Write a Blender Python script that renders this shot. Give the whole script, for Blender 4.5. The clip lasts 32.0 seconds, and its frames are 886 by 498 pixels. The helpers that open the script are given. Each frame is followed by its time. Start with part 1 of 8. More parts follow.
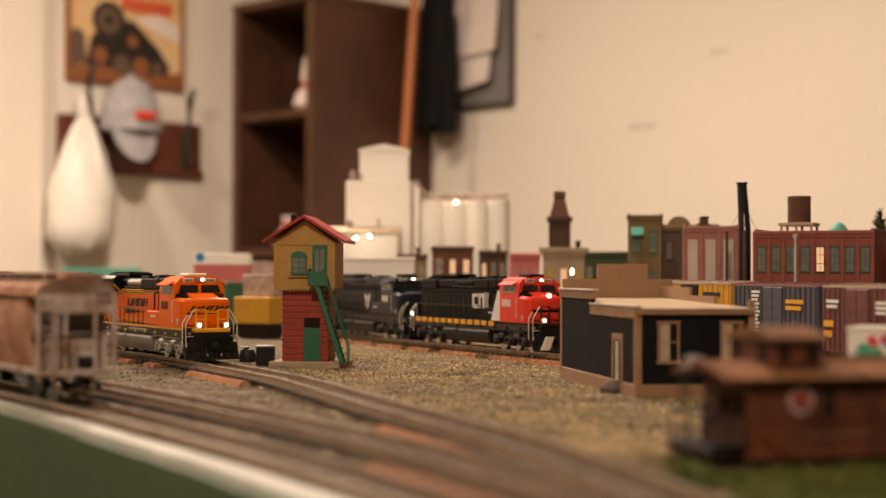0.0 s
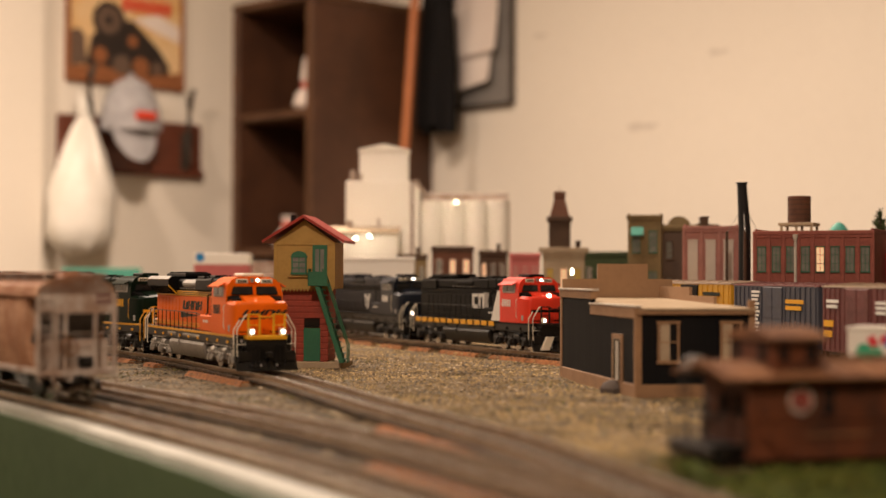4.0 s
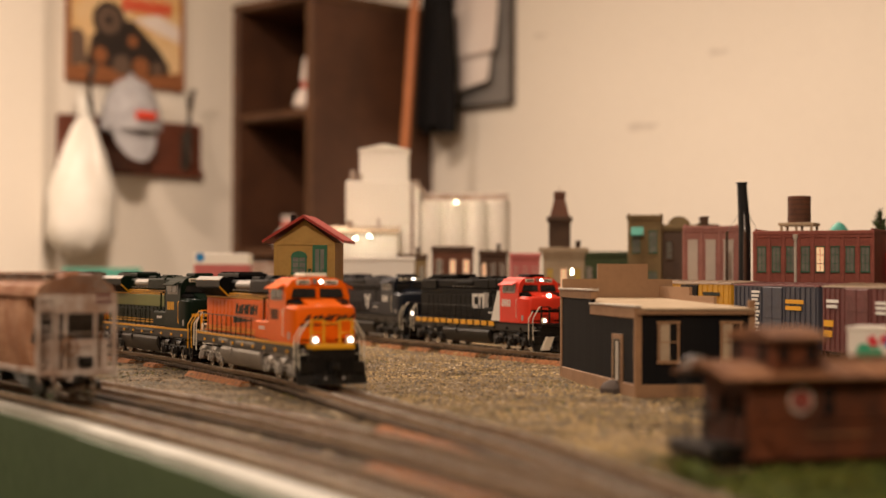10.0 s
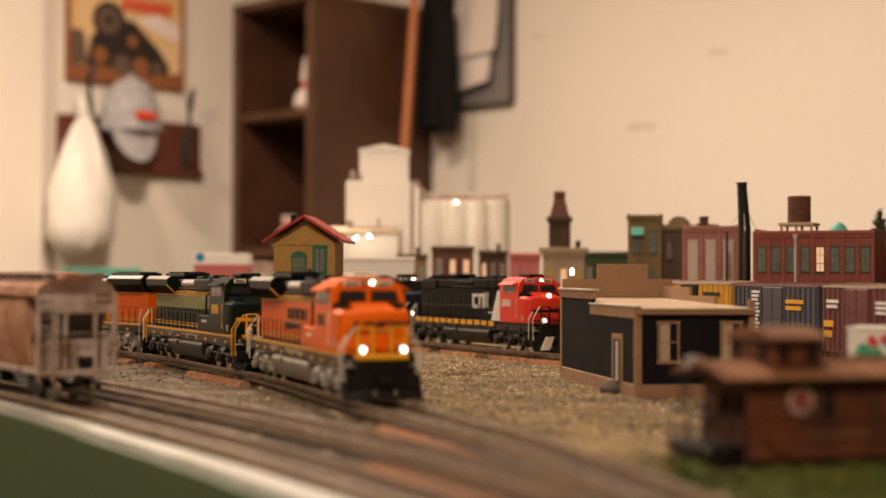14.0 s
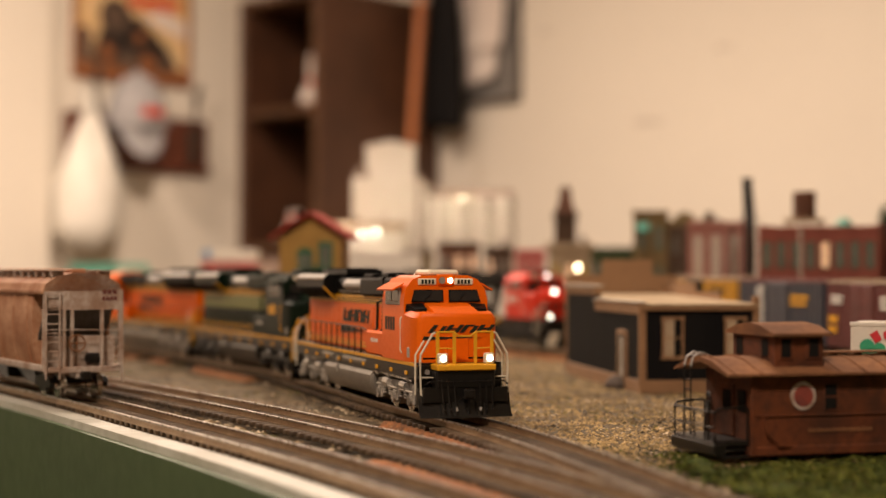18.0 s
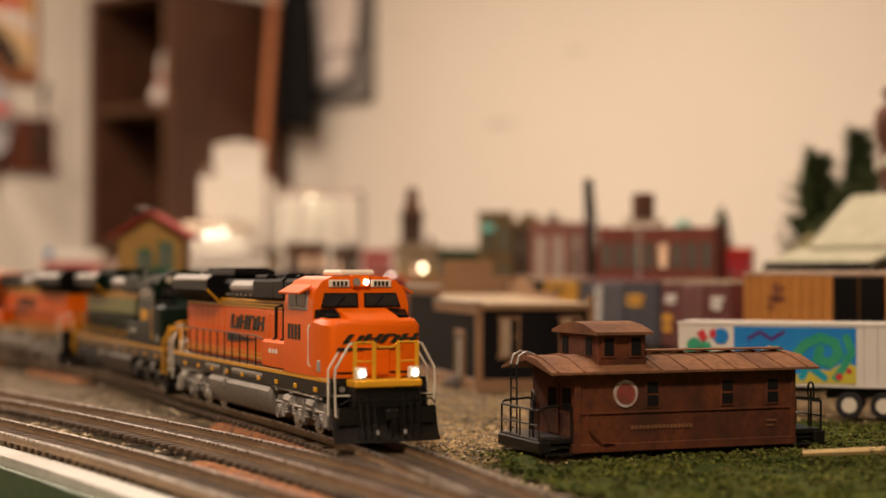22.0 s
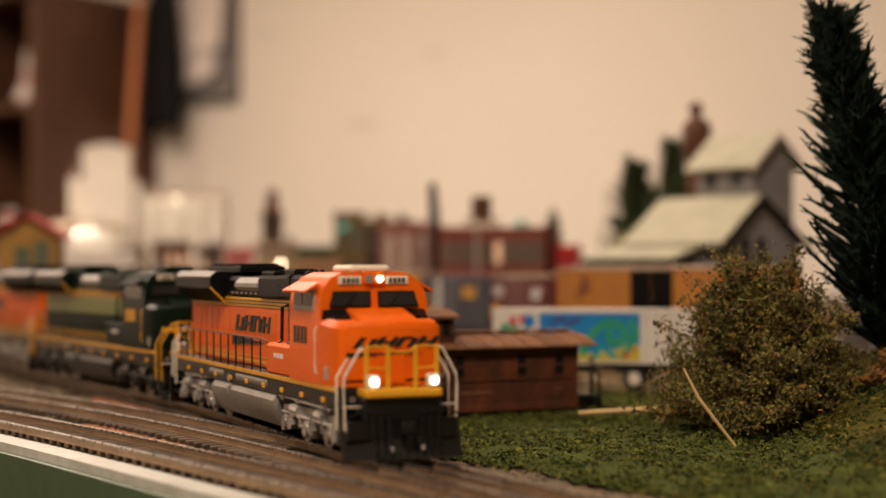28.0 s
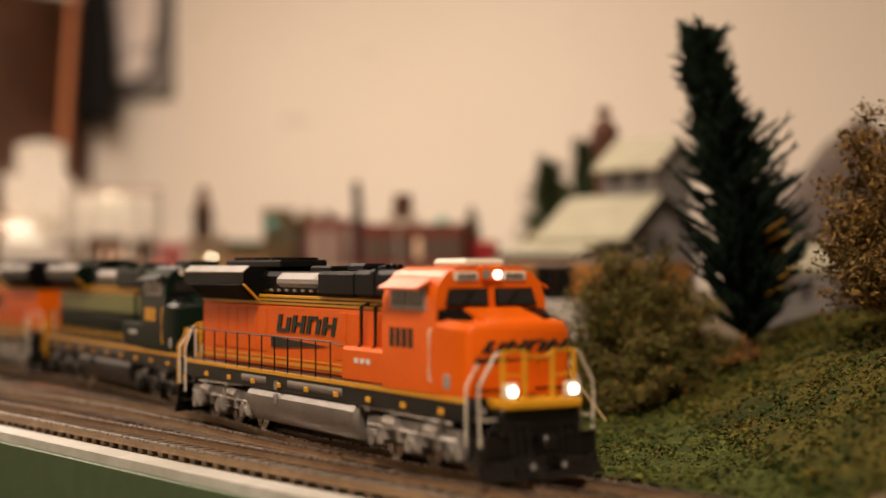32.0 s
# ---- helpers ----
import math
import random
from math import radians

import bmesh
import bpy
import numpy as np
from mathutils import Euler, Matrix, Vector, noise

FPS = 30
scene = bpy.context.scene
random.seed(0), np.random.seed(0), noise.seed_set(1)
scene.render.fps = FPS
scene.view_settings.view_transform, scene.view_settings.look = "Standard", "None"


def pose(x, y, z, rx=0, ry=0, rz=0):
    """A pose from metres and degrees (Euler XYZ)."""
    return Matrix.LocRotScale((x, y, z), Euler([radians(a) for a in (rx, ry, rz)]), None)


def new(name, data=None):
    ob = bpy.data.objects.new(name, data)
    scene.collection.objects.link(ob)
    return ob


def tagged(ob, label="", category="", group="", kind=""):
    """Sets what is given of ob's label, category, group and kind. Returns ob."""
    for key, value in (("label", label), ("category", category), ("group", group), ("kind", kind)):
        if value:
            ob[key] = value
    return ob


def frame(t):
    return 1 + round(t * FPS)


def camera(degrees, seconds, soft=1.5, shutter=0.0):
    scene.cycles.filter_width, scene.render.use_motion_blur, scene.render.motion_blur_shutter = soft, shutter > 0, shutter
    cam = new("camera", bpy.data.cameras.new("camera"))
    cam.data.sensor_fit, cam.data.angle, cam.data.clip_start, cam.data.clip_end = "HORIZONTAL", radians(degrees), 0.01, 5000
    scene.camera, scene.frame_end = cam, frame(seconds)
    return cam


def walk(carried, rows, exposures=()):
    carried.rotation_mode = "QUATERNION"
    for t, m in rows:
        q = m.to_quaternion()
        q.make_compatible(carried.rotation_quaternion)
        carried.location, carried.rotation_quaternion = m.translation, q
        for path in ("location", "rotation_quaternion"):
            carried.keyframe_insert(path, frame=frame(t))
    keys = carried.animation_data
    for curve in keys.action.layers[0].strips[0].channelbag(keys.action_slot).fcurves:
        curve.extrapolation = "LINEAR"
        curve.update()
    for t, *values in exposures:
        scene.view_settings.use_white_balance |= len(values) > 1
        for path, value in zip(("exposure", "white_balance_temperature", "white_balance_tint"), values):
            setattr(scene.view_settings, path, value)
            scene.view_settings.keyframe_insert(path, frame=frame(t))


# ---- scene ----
cam = camera(31.8, 32.0, 1.5, 0.0)
cam.data.dof.use_dof = True
cam.data.dof.aperture_fstop = 7.4

# seconds, place, (yaw, pitch, roll)
PATH = [
    (0, (0.0000, 0.0000, 0.0622), (0.00, 0.95, 0.19)),
    (13.8, (0.0000, 0.0000, 0.0622), (0.00, 0.95, 0.19)),
    (14.5, (0.0000, 0.0000, 0.0622), (0.00, 0.95, 0.19)),
    (16.5, (0.0003, -0.0006, 0.0629), (0.17, 0.83, 0.15)),
    (17, (-0.0007, -0.0033, 0.0627), (0.14, 0.86, 0.12)),
    (17.5, (0.0006, -0.0008, 0.0624), (0.30, 0.82, 0.10)),
    (18, (0.0011, -0.0029, 0.0625), (0.26, 0.79, 0.10)),
    (18.5, (0.0032, -0.0011, 0.0627), (-0.92, 0.77, 0.08)),
    (19, (0.0048, -0.0011, 0.0625), (-2.18, 0.83, 0.10)),
    (19.5, (0.0059, -0.0004, 0.0625), (-3.06, 0.81, 0.07)),
    (20, (0.0072, 0.0005, 0.0618), (-3.25, 0.73, 0.03)),
    (20.5, (0.0099, -0.0007, 0.0616), (-3.47, 0.76, 0.02)),
    (21, (0.0103, -0.0018, 0.0615), (-4.46, 0.71, 0.01)),
    (21.5, (0.0098, -0.0029, 0.0616), (-5.16, 0.85, 0.05)),
    (22, (0.0109, -0.0038, 0.0622), (-5.01, 0.83, 0.09)),
    (22.5, (0.0099, -0.0147, 0.0624), (-5.04, 0.81, -0.00)),
    (23, (0.0118, -0.0387, 0.0624), (-4.93, 0.76, -0.03)),
    (23.5, (0.0134, -0.0450, 0.0621), (-6.87, 0.66, -0.00)),
    (24, (0.0168, -0.0584, 0.0625), (-7.37, 0.60, -0.02)),
    (24.5, (0.0166, -0.0652, 0.0618), (-7.83, 0.60, 0.02)),
    (26.5, (0.0148, -0.0615, 0.0615), (-8.26, 0.65, 0.01)),
    (27, (0.0132, -0.0788, 0.0615), (-8.66, 0.65, 0.10)),
    (27.5, (0.0121, -0.1027, 0.0617), (-9.37, 0.65, -0.02)),
    (28, (0.0109, -0.1170, 0.0618), (-9.86, 0.70, -0.12)),
    (28.5, (0.0086, -0.1325, 0.0618), (-9.84, 0.75, -0.15)),
    (29, (0.0083, -0.1389, 0.0618), (-9.79, 0.76, -0.17)),
    (29.5, (0.0141, -0.1361, 0.0617), (-9.55, 0.77, -0.15)),
    (30, (0.0140, -0.1389, 0.0618), (-9.50, 0.78, -0.13)),
    (30.5, (0.0130, -0.1638, 0.0617), (-9.39, 0.73, -0.11)),
    (31, (0.0130, -0.1608, 0.0617), (-9.40, 0.74, -0.01)),
    (31.5, (0.0128, -0.1668, 0.0617), (-10.03, 0.63, 0.03)),
    (32, (0.0125, -0.1793, 0.0617), (-12.18, 0.51, -0.10)),
]
VIEWS = [(t, pose(*p, 90 + q[1], 0, q[0]) @ pose(0, 0, 0, 0, 0, q[2])) for t, p, q in PATH]
walk(cam, VIEWS, [(0, 0.0, 6500, 10), (19, 0.0, 6500, 10), (24, 0.0, 6330, 10), (28, -0.05, 6300, 10), (32, 0.0, 6330, 10)])

# the focus is pulled from the yard to the passing train: seconds and metres before the lens
FOCUS = [(0, 1.04), (14.5, 1.00), (16.5, 0.64), (18, 0.60), (20, 0.56), (24, 0.53), (27, 0.52), (30, 0.53), (32, 0.49)]
focus_point = new("focus_point")
focus_point.empty_display_size = 0.01
walk(focus_point, [(t, m @ pose(0, 0, -float(np.interp(t, *zip(*FOCUS))))) for t, m in VIEWS])
cam.data.dof.focus_object = focus_point

# ---- light ----
world = bpy.data.worlds.new("world")
scene.world = world
world.use_nodes = True
world.node_tree.nodes["Background"].inputs[0].default_value = (1.0, 0.74, 0.48, 1)
world.node_tree.nodes["Background"].inputs[1].default_value = 0.02
scene.view_settings.exposure = 0.0


# unseen ceiling lamps assumed from the room's light; number and places made up
def assumed_lamp(x, y, z, power, size, colour):
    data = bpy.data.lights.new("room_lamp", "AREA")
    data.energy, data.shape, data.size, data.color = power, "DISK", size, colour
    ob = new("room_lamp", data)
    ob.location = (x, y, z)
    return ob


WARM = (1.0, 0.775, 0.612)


def bulb_light(x, y, z, power):
    """The light of one of the small lit bulbs on the grain elevator."""
    data = bpy.data.lights.new("elevator_bulb", "POINT")
    data.energy, data.shadow_soft_size, data.color = power, 0.004, (1.0, 0.84, 0.6)
    new("elevator_bulb", data).location = (x, y, z)


bulb_light(-0.096, 1.815, 0.130, 0.06)
bulb_light(0.016, 1.850, 0.160, 0.05)
assumed_lamp(-1.45, 2.2, 1.36, 43, 0.12, WARM)
assumed_lamp(-0.32, 2.45, 1.36, 50, 0.25, WARM)
# added to brighten the front of the elevator
assumed_lamp(-0.15, 1.2, 1.36, 12, 0.2, WARM)
# added behind the viewpoint to brighten the faces turned this way
assumed_lamp(-0.3, -0.55, 1.36, 34, 0.25, WARM)


# ---- mesh helpers ----
class Shape:
    """Corners and faces of one part."""

    def __init__(self):
        self.v, self.f = [], []

    def add(self, verts, faces):
        n = len(self.v)
        self.v += [tuple(p) for p in verts]
        self.f += [tuple(i + n for i in face) for face in faces]
        return self

    def box(self, x0, x1, y0, y1, z0, z1, b=0.0, m=None):
        """A box with chamfered edges of width b."""
        if b <= 0:
            pts = [(x, y, z) for z in (z0, z1) for y in (y0, y1) for x in (x0, x1)]
            fac = [(0, 2, 3, 1), (4, 5, 7, 6), (0, 1, 5, 4), (2, 6, 7, 3), (0, 4, 6, 2), (1, 3, 7, 5)]
        else:
            b = min(b, (x1 - x0) * 0.45, (y1 - y0) * 0.45, (z1 - z0) * 0.45)
            pts, idx = [], {}
            for sx in (0, 1):
                for sy in (0, 1):
                    for sz in (0, 1):
                        c = (x1 if sx else x0, y1 if sy else y0, z1 if sz else z0)
                        d = (-b if sx else b, -b if sy else b, -b if sz else b)
                        for ax in range(3):
                            idx[sx, sy, sz, ax] = len(pts)
                            pts.append(tuple(c[k] if k == ax else c[k] + d[k] for k in range(3)))
            fac = []
            for ax in range(3):
                o = [k for k in range(3) if k != ax]
                for s in (0, 1):
                    ring = []
                    for a, c in ((0, 0), (1, 0), (1, 1), (0, 1)):
                        key = [0, 0, 0]
                        key[ax], key[o[0]], key[o[1]] = s, a, c
                        ring.append(idx[key[0], key[1], key[2], ax])
                    fac.append(tuple(ring))
                for a in (0, 1):
                    for c in (0, 1):
                        k0, k1 = [0, 0, 0], [0, 0, 0]
                        k0[o[0]], k0[o[1]], k1[o[0]], k1[o[1]] = a, c, a, c
                        k0[ax], k1[ax] = 0, 1
                        fac.append((idx[(*k0, o[0])], idx[(*k0, o[1])], idx[(*k1, o[1])], idx[(*k1, o[0])]))
            for sx in (0, 1):
                for sy in (0, 1):
                    for sz in (0, 1):
                        fac.append(tuple(idx[sx, sy, sz, k] for k in range(3)))
        if m is not None:
            pts = [m @ Vector(p) for p in pts]
        return self.add(pts, fac)

    def tube(self, path, r, n=6, close=False):
        """A round bar along a path of points; r one number or one for each point."""
        path = [Vector(p) for p in path]
        rs = r if isinstance(r, (list, tuple)) else [r] * len(path)
        ring = []
        for i, p in enumerate(path):
            d = (path[min(i + 1, len(path) - 1)] - path[max(i - 1, 0)]).normalized()
            side = d.cross(Vector((0, 0, 1)))
            if side.length < 0.05:
                side = d.cross(Vector((1, 0, 0)))
            side.normalize()
            up = side.cross(d)
            ring += [p + (side * math.cos(2 * math.pi * k / n) + up * math.sin(2 * math.pi * k / n)) * rs[i] for k in range(n)]
        fac = []
        for i in range(len(path) - 1):
            for k in range(n):
                fac.append((i * n + k, i * n + (k + 1) % n, (i + 1) * n + (k + 1) % n, (i + 1) * n + k))
        fac += [tuple(range(n))[::-1], tuple((len(path) - 1) * n + k for k in range(n))]
        return self.add(ring, fac)

    def disc(self, c, axis, r, h, n=20):
        """A short cylinder about c along an axis."""
        a = Vector(axis).normalized() * (h / 2)
        return self.tube([Vector(c) - a, Vector(c) + a], r, n)

    def prism(self, poly, lo, hi, plane="xz"):
        """A flat outline pushed through from lo to hi along the axis that its plane lacks."""
        def at(a, b, c):
            return {"xz": (a, c, b), "yz": (c, a, b), "xy": (a, b, c)}[plane]
        n = len(poly)
        pts = [at(a, b, lo) for a, b in poly] + [at(a, b, hi) for a, b in poly]
        fac = [tuple(range(n)), tuple(range(n, 2 * n))[::-1]] + [(i, n + i, n + (i + 1) % n, (i + 1) % n) for i in range(n)]
        return self.add(pts, fac)

    def loft(self, sections, cap=True):
        """Skin through rings of equal count."""
        n = len(sections[0])
        pts = [p for s in sections for p in s]
        fac = [(i * n + k, i * n + (k + 1) % n, (i + 1) * n + (k + 1) % n, (i + 1) * n + k)
               for i in range(len(sections) - 1) for k in range(n)]
        if cap:
            fac += [tuple(range(n))[::-1], tuple((len(sections) - 1) * n + k for k in range(n))]
        return self.add(pts, fac)

    def turned(self, m):
        self.v = [tuple(m @ Vector(p)) for p in self.v]
        return self


def mesh_of(name, shape, material, smooth=32):
    me = bpy.data.meshes.new(name)
    me.from_pydata(shape.v, [], shape.f)
    bm = bmesh.new()
    bm.from_mesh(me)
    bmesh.ops.recalc_face_normals(bm, faces=bm.faces)
    bm.to_mesh(me)
    bm.free()
    if smooth:
        me.polygons.foreach_set("use_smooth", [True] * len(me.polygons))
        me.set_sharp_from_angle(angle=radians(smooth))
    if material:
        me.materials.append(material)
    return me


# small painted bars and specks that nobody would pick apart
LETTERING = {"number_mark", "board_mark", "painted_mark", "printed_detail", "faded_lettering", "mural_scroll", "mural_spot", "mural_patch", "warning_mark", "title_lettering", "board_seam", "latch", "emblem", "hoop", "piping", "radiator_grille", "reporting_mark"}


def part(name, shape, material, parent, label="", smooth=32):
    ob = new(name, mesh_of(name, shape, material, smooth))
    ob.parent = parent
    return tagged(ob, label, kind="stuff" if name in LETTERING else "")


def solid(name, shape, material, label, category, kind="", smooth=32, m=None):
    """A thing of one mesh."""
    ob = tagged(new(name, mesh_of(name, shape, material, smooth)), label, category, "", kind)
    if m is not None:
        ob.matrix_basis = m
    return ob


def thing(name, label, category, m=None, group="", kind=""):
    ob = tagged(new(name), label, category, group, kind)
    ob.empty_display_size = 0.01
    if m is not None:
        ob.matrix_basis = m
    return ob


# ---- materials ----
def material(name, colour, rough=0.6, metal=0.0, second=None, mix=0.35, grain=300.0, stain=40.0, bump=0.15, depth=0.0002, emit=None, random_part=0.0, spec=0.4):
    """A painted or natural surface: two colours mixed by large stains, fine grain, and relief."""
    m = bpy.data.materials.new(name)
    m.use_nodes = True
    nt = m.node_tree
    nd, ln = nt.nodes, nt.links
    bsdf = nd["Principled BSDF"]
    bsdf.inputs["Metallic"].default_value = metal
    bsdf.inputs["Specular IOR Level"].default_value = spec
    tc = nd.new("ShaderNodeTexCoord")

    def noisy(scale, detail):
        t = nd.new("ShaderNodeTexNoise")
        t.inputs["Scale"].default_value, t.inputs["Detail"].default_value = scale, detail
        ln.new(tc.outputs["Object"], t.inputs["Vector"])
        return t

    big, fine = noisy(stain, 3.0), noisy(grain, 4.0)
    second = second or tuple(c * 0.6 for c in colour)
    ramp = nd.new("ShaderNodeMapRange")
    ramp.inputs[1].default_value, ramp.inputs[2].default_value, ramp.inputs[4].default_value = 0.38, 0.68, mix
    ln.new(big.outputs["Fac"], ramp.inputs[0])
    m1 = nd.new("ShaderNodeMix")
    m1.data_type = "RGBA"
    m1.inputs["A"].default_value, m1.inputs["B"].default_value = (*colour, 1), (*second, 1)
    ln.new(ramp.outputs[0], m1.inputs["Factor"])
    r2 = nd.new("ShaderNodeMapRange")
    r2.inputs[1].default_value, r2.inputs[2].default_value, r2.inputs[4].default_value = 0.45, 0.75, mix * 0.8
    ln.new(fine.outputs["Fac"], r2.inputs[0])
    m2 = nd.new("ShaderNodeMix")
    m2.data_type = "RGBA"
    m2.inputs["B"].default_value = (*second, 1)
    ln.new(r2.outputs[0], m2.inputs["Factor"])
    ln.new(m1.outputs["Result"], m2.inputs["A"])
    colour_out = m2.outputs["Result"]
    if random_part:
        info = nd.new("ShaderNodeObjectInfo")
        hsv = nd.new("ShaderNodeHueSaturation")
        mr = nd.new("ShaderNodeMapRange")
        mr.inputs[3].default_value, mr.inputs[4].default_value = 1 - random_part, 1 + random_part
        ln.new(info.outputs["Random"], mr.inputs[0])
        ln.new(mr.outputs[0], hsv.inputs["Value"])
        ln.new(colour_out, hsv.inputs["Color"])
        colour_out = hsv.outputs["Color"]
    ln.new(colour_out, bsdf.inputs["Base Color"])
    rr = nd.new("ShaderNodeMapRange")
    rr.inputs[3].default_value, rr.inputs[4].default_value = max(0.03, rough - 0.1), min(1.0, rough + 0.12)
    ln.new(fine.outputs["Fac"], rr.inputs[0])
    ln.new(rr.outputs[0], bsdf.inputs["Roughness"])
    if bump:
        bp = nd.new("ShaderNodeBump")
        bp.inputs["Strength"].default_value, bp.inputs["Distance"].default_value = bump, depth
        ln.new(fine.outputs["Fac"], bp.inputs["Height"])
        ln.new(bp.outputs["Normal"], bsdf.inputs["Normal"])
    if emit:
        bsdf.inputs["Emission Color"].default_value = (*emit[0], 1)
        bsdf.inputs["Emission Strength"].default_value = emit[1]
    return m


def glass(name, tint=(0.9, 0.95, 0.95)):
    m = bpy.data.materials.new(name)
    m.use_nodes = True
    b = m.node_tree.nodes["Principled BSDF"]
    b.inputs["Base Color"].default_value = (*tint, 1)
    b.inputs["Roughness"].default_value = 0.06
    b.inputs["Transmission Weight"].default_value = 1.0
    b.inputs["IOR"].default_value = 1.3
    return m


def glow(name, colour, strength):
    m = bpy.data.materials.new(name)
    m.use_nodes = True
    b = m.node_tree.nodes["Principled BSDF"]
    b.inputs["Base Color"].default_value = (0.9, 0.85, 0.75, 1)
    b.inputs["Emission Color"].default_value = (*colour, 1)
    b.inputs["Emission Strength"].default_value = strength
    return m


WALL = material("wall_paint", (0.74, 0.68, 0.585), 0.85, 0, (0.67, 0.61, 0.52), 0.4, 60, 1.6, 0.1, 0.001)
CEIL = material("ceiling_paint", (0.72, 0.68, 0.6), 0.9, 0, None, 0.1, 60, 2, 0.05, 0.001)
FLOORM = material("carpet", (0.16, 0.12, 0.09), 0.95, 0, None, 0.5, 200, 3, 0.3, 0.003)
FASCIA = material("green_fascia_paint", (0.060, 0.100, 0.040), 0.5, 0, (0.045, 0.078, 0.032), 0.5, 120, 9, 0.1, 0.0004)
TRIMW = material("white_trim_paint", (0.58, 0.58, 0.52), 0.34, 0, (0.36, 0.35, 0.28), 0.7, 160, 20, 0.12, 0.0004)
DARKWOOD = material("dark_stained_wood", (0.090, 0.038, 0.019), 0.45, 0, (0.042, 0.018, 0.010), 0.6, 60, 8, 0.15, 0.0008)
SHELFWOOD = material("shelf_wood", (0.12, 0.055, 0.025), 0.5, 0, (0.06, 0.028, 0.012), 0.6, 60, 8, 0.15, 0.0008)

# ---- setting ----
FLOOR_Z, CEIL_Z = -1.02, 1.42
CORNER = Vector((-0.273, 4.667))
D_LEFT, D_RIGHT = Vector((-0.7071, -0.7071)), Vector((0.7071, -0.7071))
ROOM = 5.6


def wall_between(name, a, b, outward):
    s, o = Shape(), Vector(outward) * 0.1
    pts = [(a.x, a.y), (b.x, b.y), (b.x + o.x, b.y + o.y), (a.x + o.x, a.y + o.y)]
    s.prism(pts, FLOOR_Z - 0.05, CEIL_Z + 0.05, "xy")
    return solid(name, s, WALL, "cream painted plaster room wall with faint marks", "wall", "structure", 0)


c_left, c_right = CORNER + D_LEFT * ROOM, CORNER + D_RIGHT * ROOM
c_back = c_left + D_RIGHT * ROOM
wall_between("wall_northwest", c_left, CORNER, (-0.7071, 0.7071))
wall_between("wall_northeast", CORNER, c_right, (0.7071, 0.7071))
wall_between("wall_southeast", c_right, c_back, (0.7071, -0.7071))
wall_between("wall_southwest", c_back, c_left, (-0.7071, -0.7071))
square = [tuple(p) for p in (CORNER, c_left, c_back, c_right)]
solid("floor", Shape().prism(square, FLOOR_Z - 0.05, FLOOR_Z, "xy"), FLOORM, "brown carpeted room floor", "floor", "structure", 0)
solid("ceiling", Shape().prism(square, CEIL_Z, CEIL_Z + 0.05, "xy"), CEIL, "off-white painted flat room ceiling", "ceiling", "structure", 0)
# fixtures added over the assumed lamps; none is in view
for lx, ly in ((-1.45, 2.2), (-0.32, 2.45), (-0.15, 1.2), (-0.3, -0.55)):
    fx = thing("ceiling_light", "round white ceiling light fixture, unseen, added over an assumed lamp", "ceiling light", pose(lx, ly, CEIL_Z), "room lights")
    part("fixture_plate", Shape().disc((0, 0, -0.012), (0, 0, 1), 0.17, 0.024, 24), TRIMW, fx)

# the spur beside the table edge gives the edge its gently bent run
def spline(points, step=0.004):
    """Evenly spaced points on a smooth line through the given ones."""
    p = [Vector(q) for q in points]
    p = [p[0] * 2 - p[1]] + p + [p[-1] * 2 - p[-2]]
    fine = []
    for i in range(1, len(p) - 2):
        a, b, c, d = p[i - 1], p[i], p[i + 1], p[i + 2]
        for k in range(40):
            t = k / 40
            fine.append(0.5 * (2 * b + (c - a) * t + (2 * a - 5 * b + 4 * c - d) * t * t + (3 * b - a - 3 * c + d) * t ** 3))
    fine.append(p[-2])
    out, need = [fine[0]], step
    for a, b in zip(fine, fine[1:]):
        seg = (b - a).length
        while need <= seg and seg > 0:
            out.append(a + (b - a) * (need / seg))
            need += step
        need -= seg
    return out


def line_at(line, s, step=0.004):
    """Place and heading at s metres along a line."""
    i = max(0, min(len(line) - 2, int(s / step)))
    a, b = line[i], line[i + 1]
    p = a + (b - a) * (s / step - i)
    lo, hi = line[max(0, i - 3)], line[min(len(line) - 1, i + 4)]
    d = (hi - lo).normalized()
    return p, d


FRONTAGE = spline([(-2.34, 1.30), (-1.50, 1.262), (-0.75, 1.222), (-0.49, 1.160), (-0.37, 1.02), (-0.26, 0.84), (-0.160, 0.677), (-0.110, 0.590), (-0.057, 0.497), (-0.022, 0.430), (0.0095, 0.365),
                   (0.043, 0.295), (0.078, 0.225), (0.114, 0.157), (0.25, -0.13), (0.50, -0.73)])
EDGE_OFF = 0.0097


def along_edge(s, off=0.0):
    """A point s along the table edge and so far in from it."""
    p, d = line_at(FRONTAGE, s)
    q = p + Vector((-d.y, d.x)) * (off - EDGE_OFF)
    return q.x, q.y


def edge_strip(a, b, off0, off1, z0, z1, step=0.03):
    n = int((b - a) / step)
    s = Shape()
    return s.loft([[(*along_edge(a + (b - a) * i / n, o), z) for o, z in ((off0, z0), (off1, z0), (off1, z1), (off0, z1))] for i in range(n + 1)])


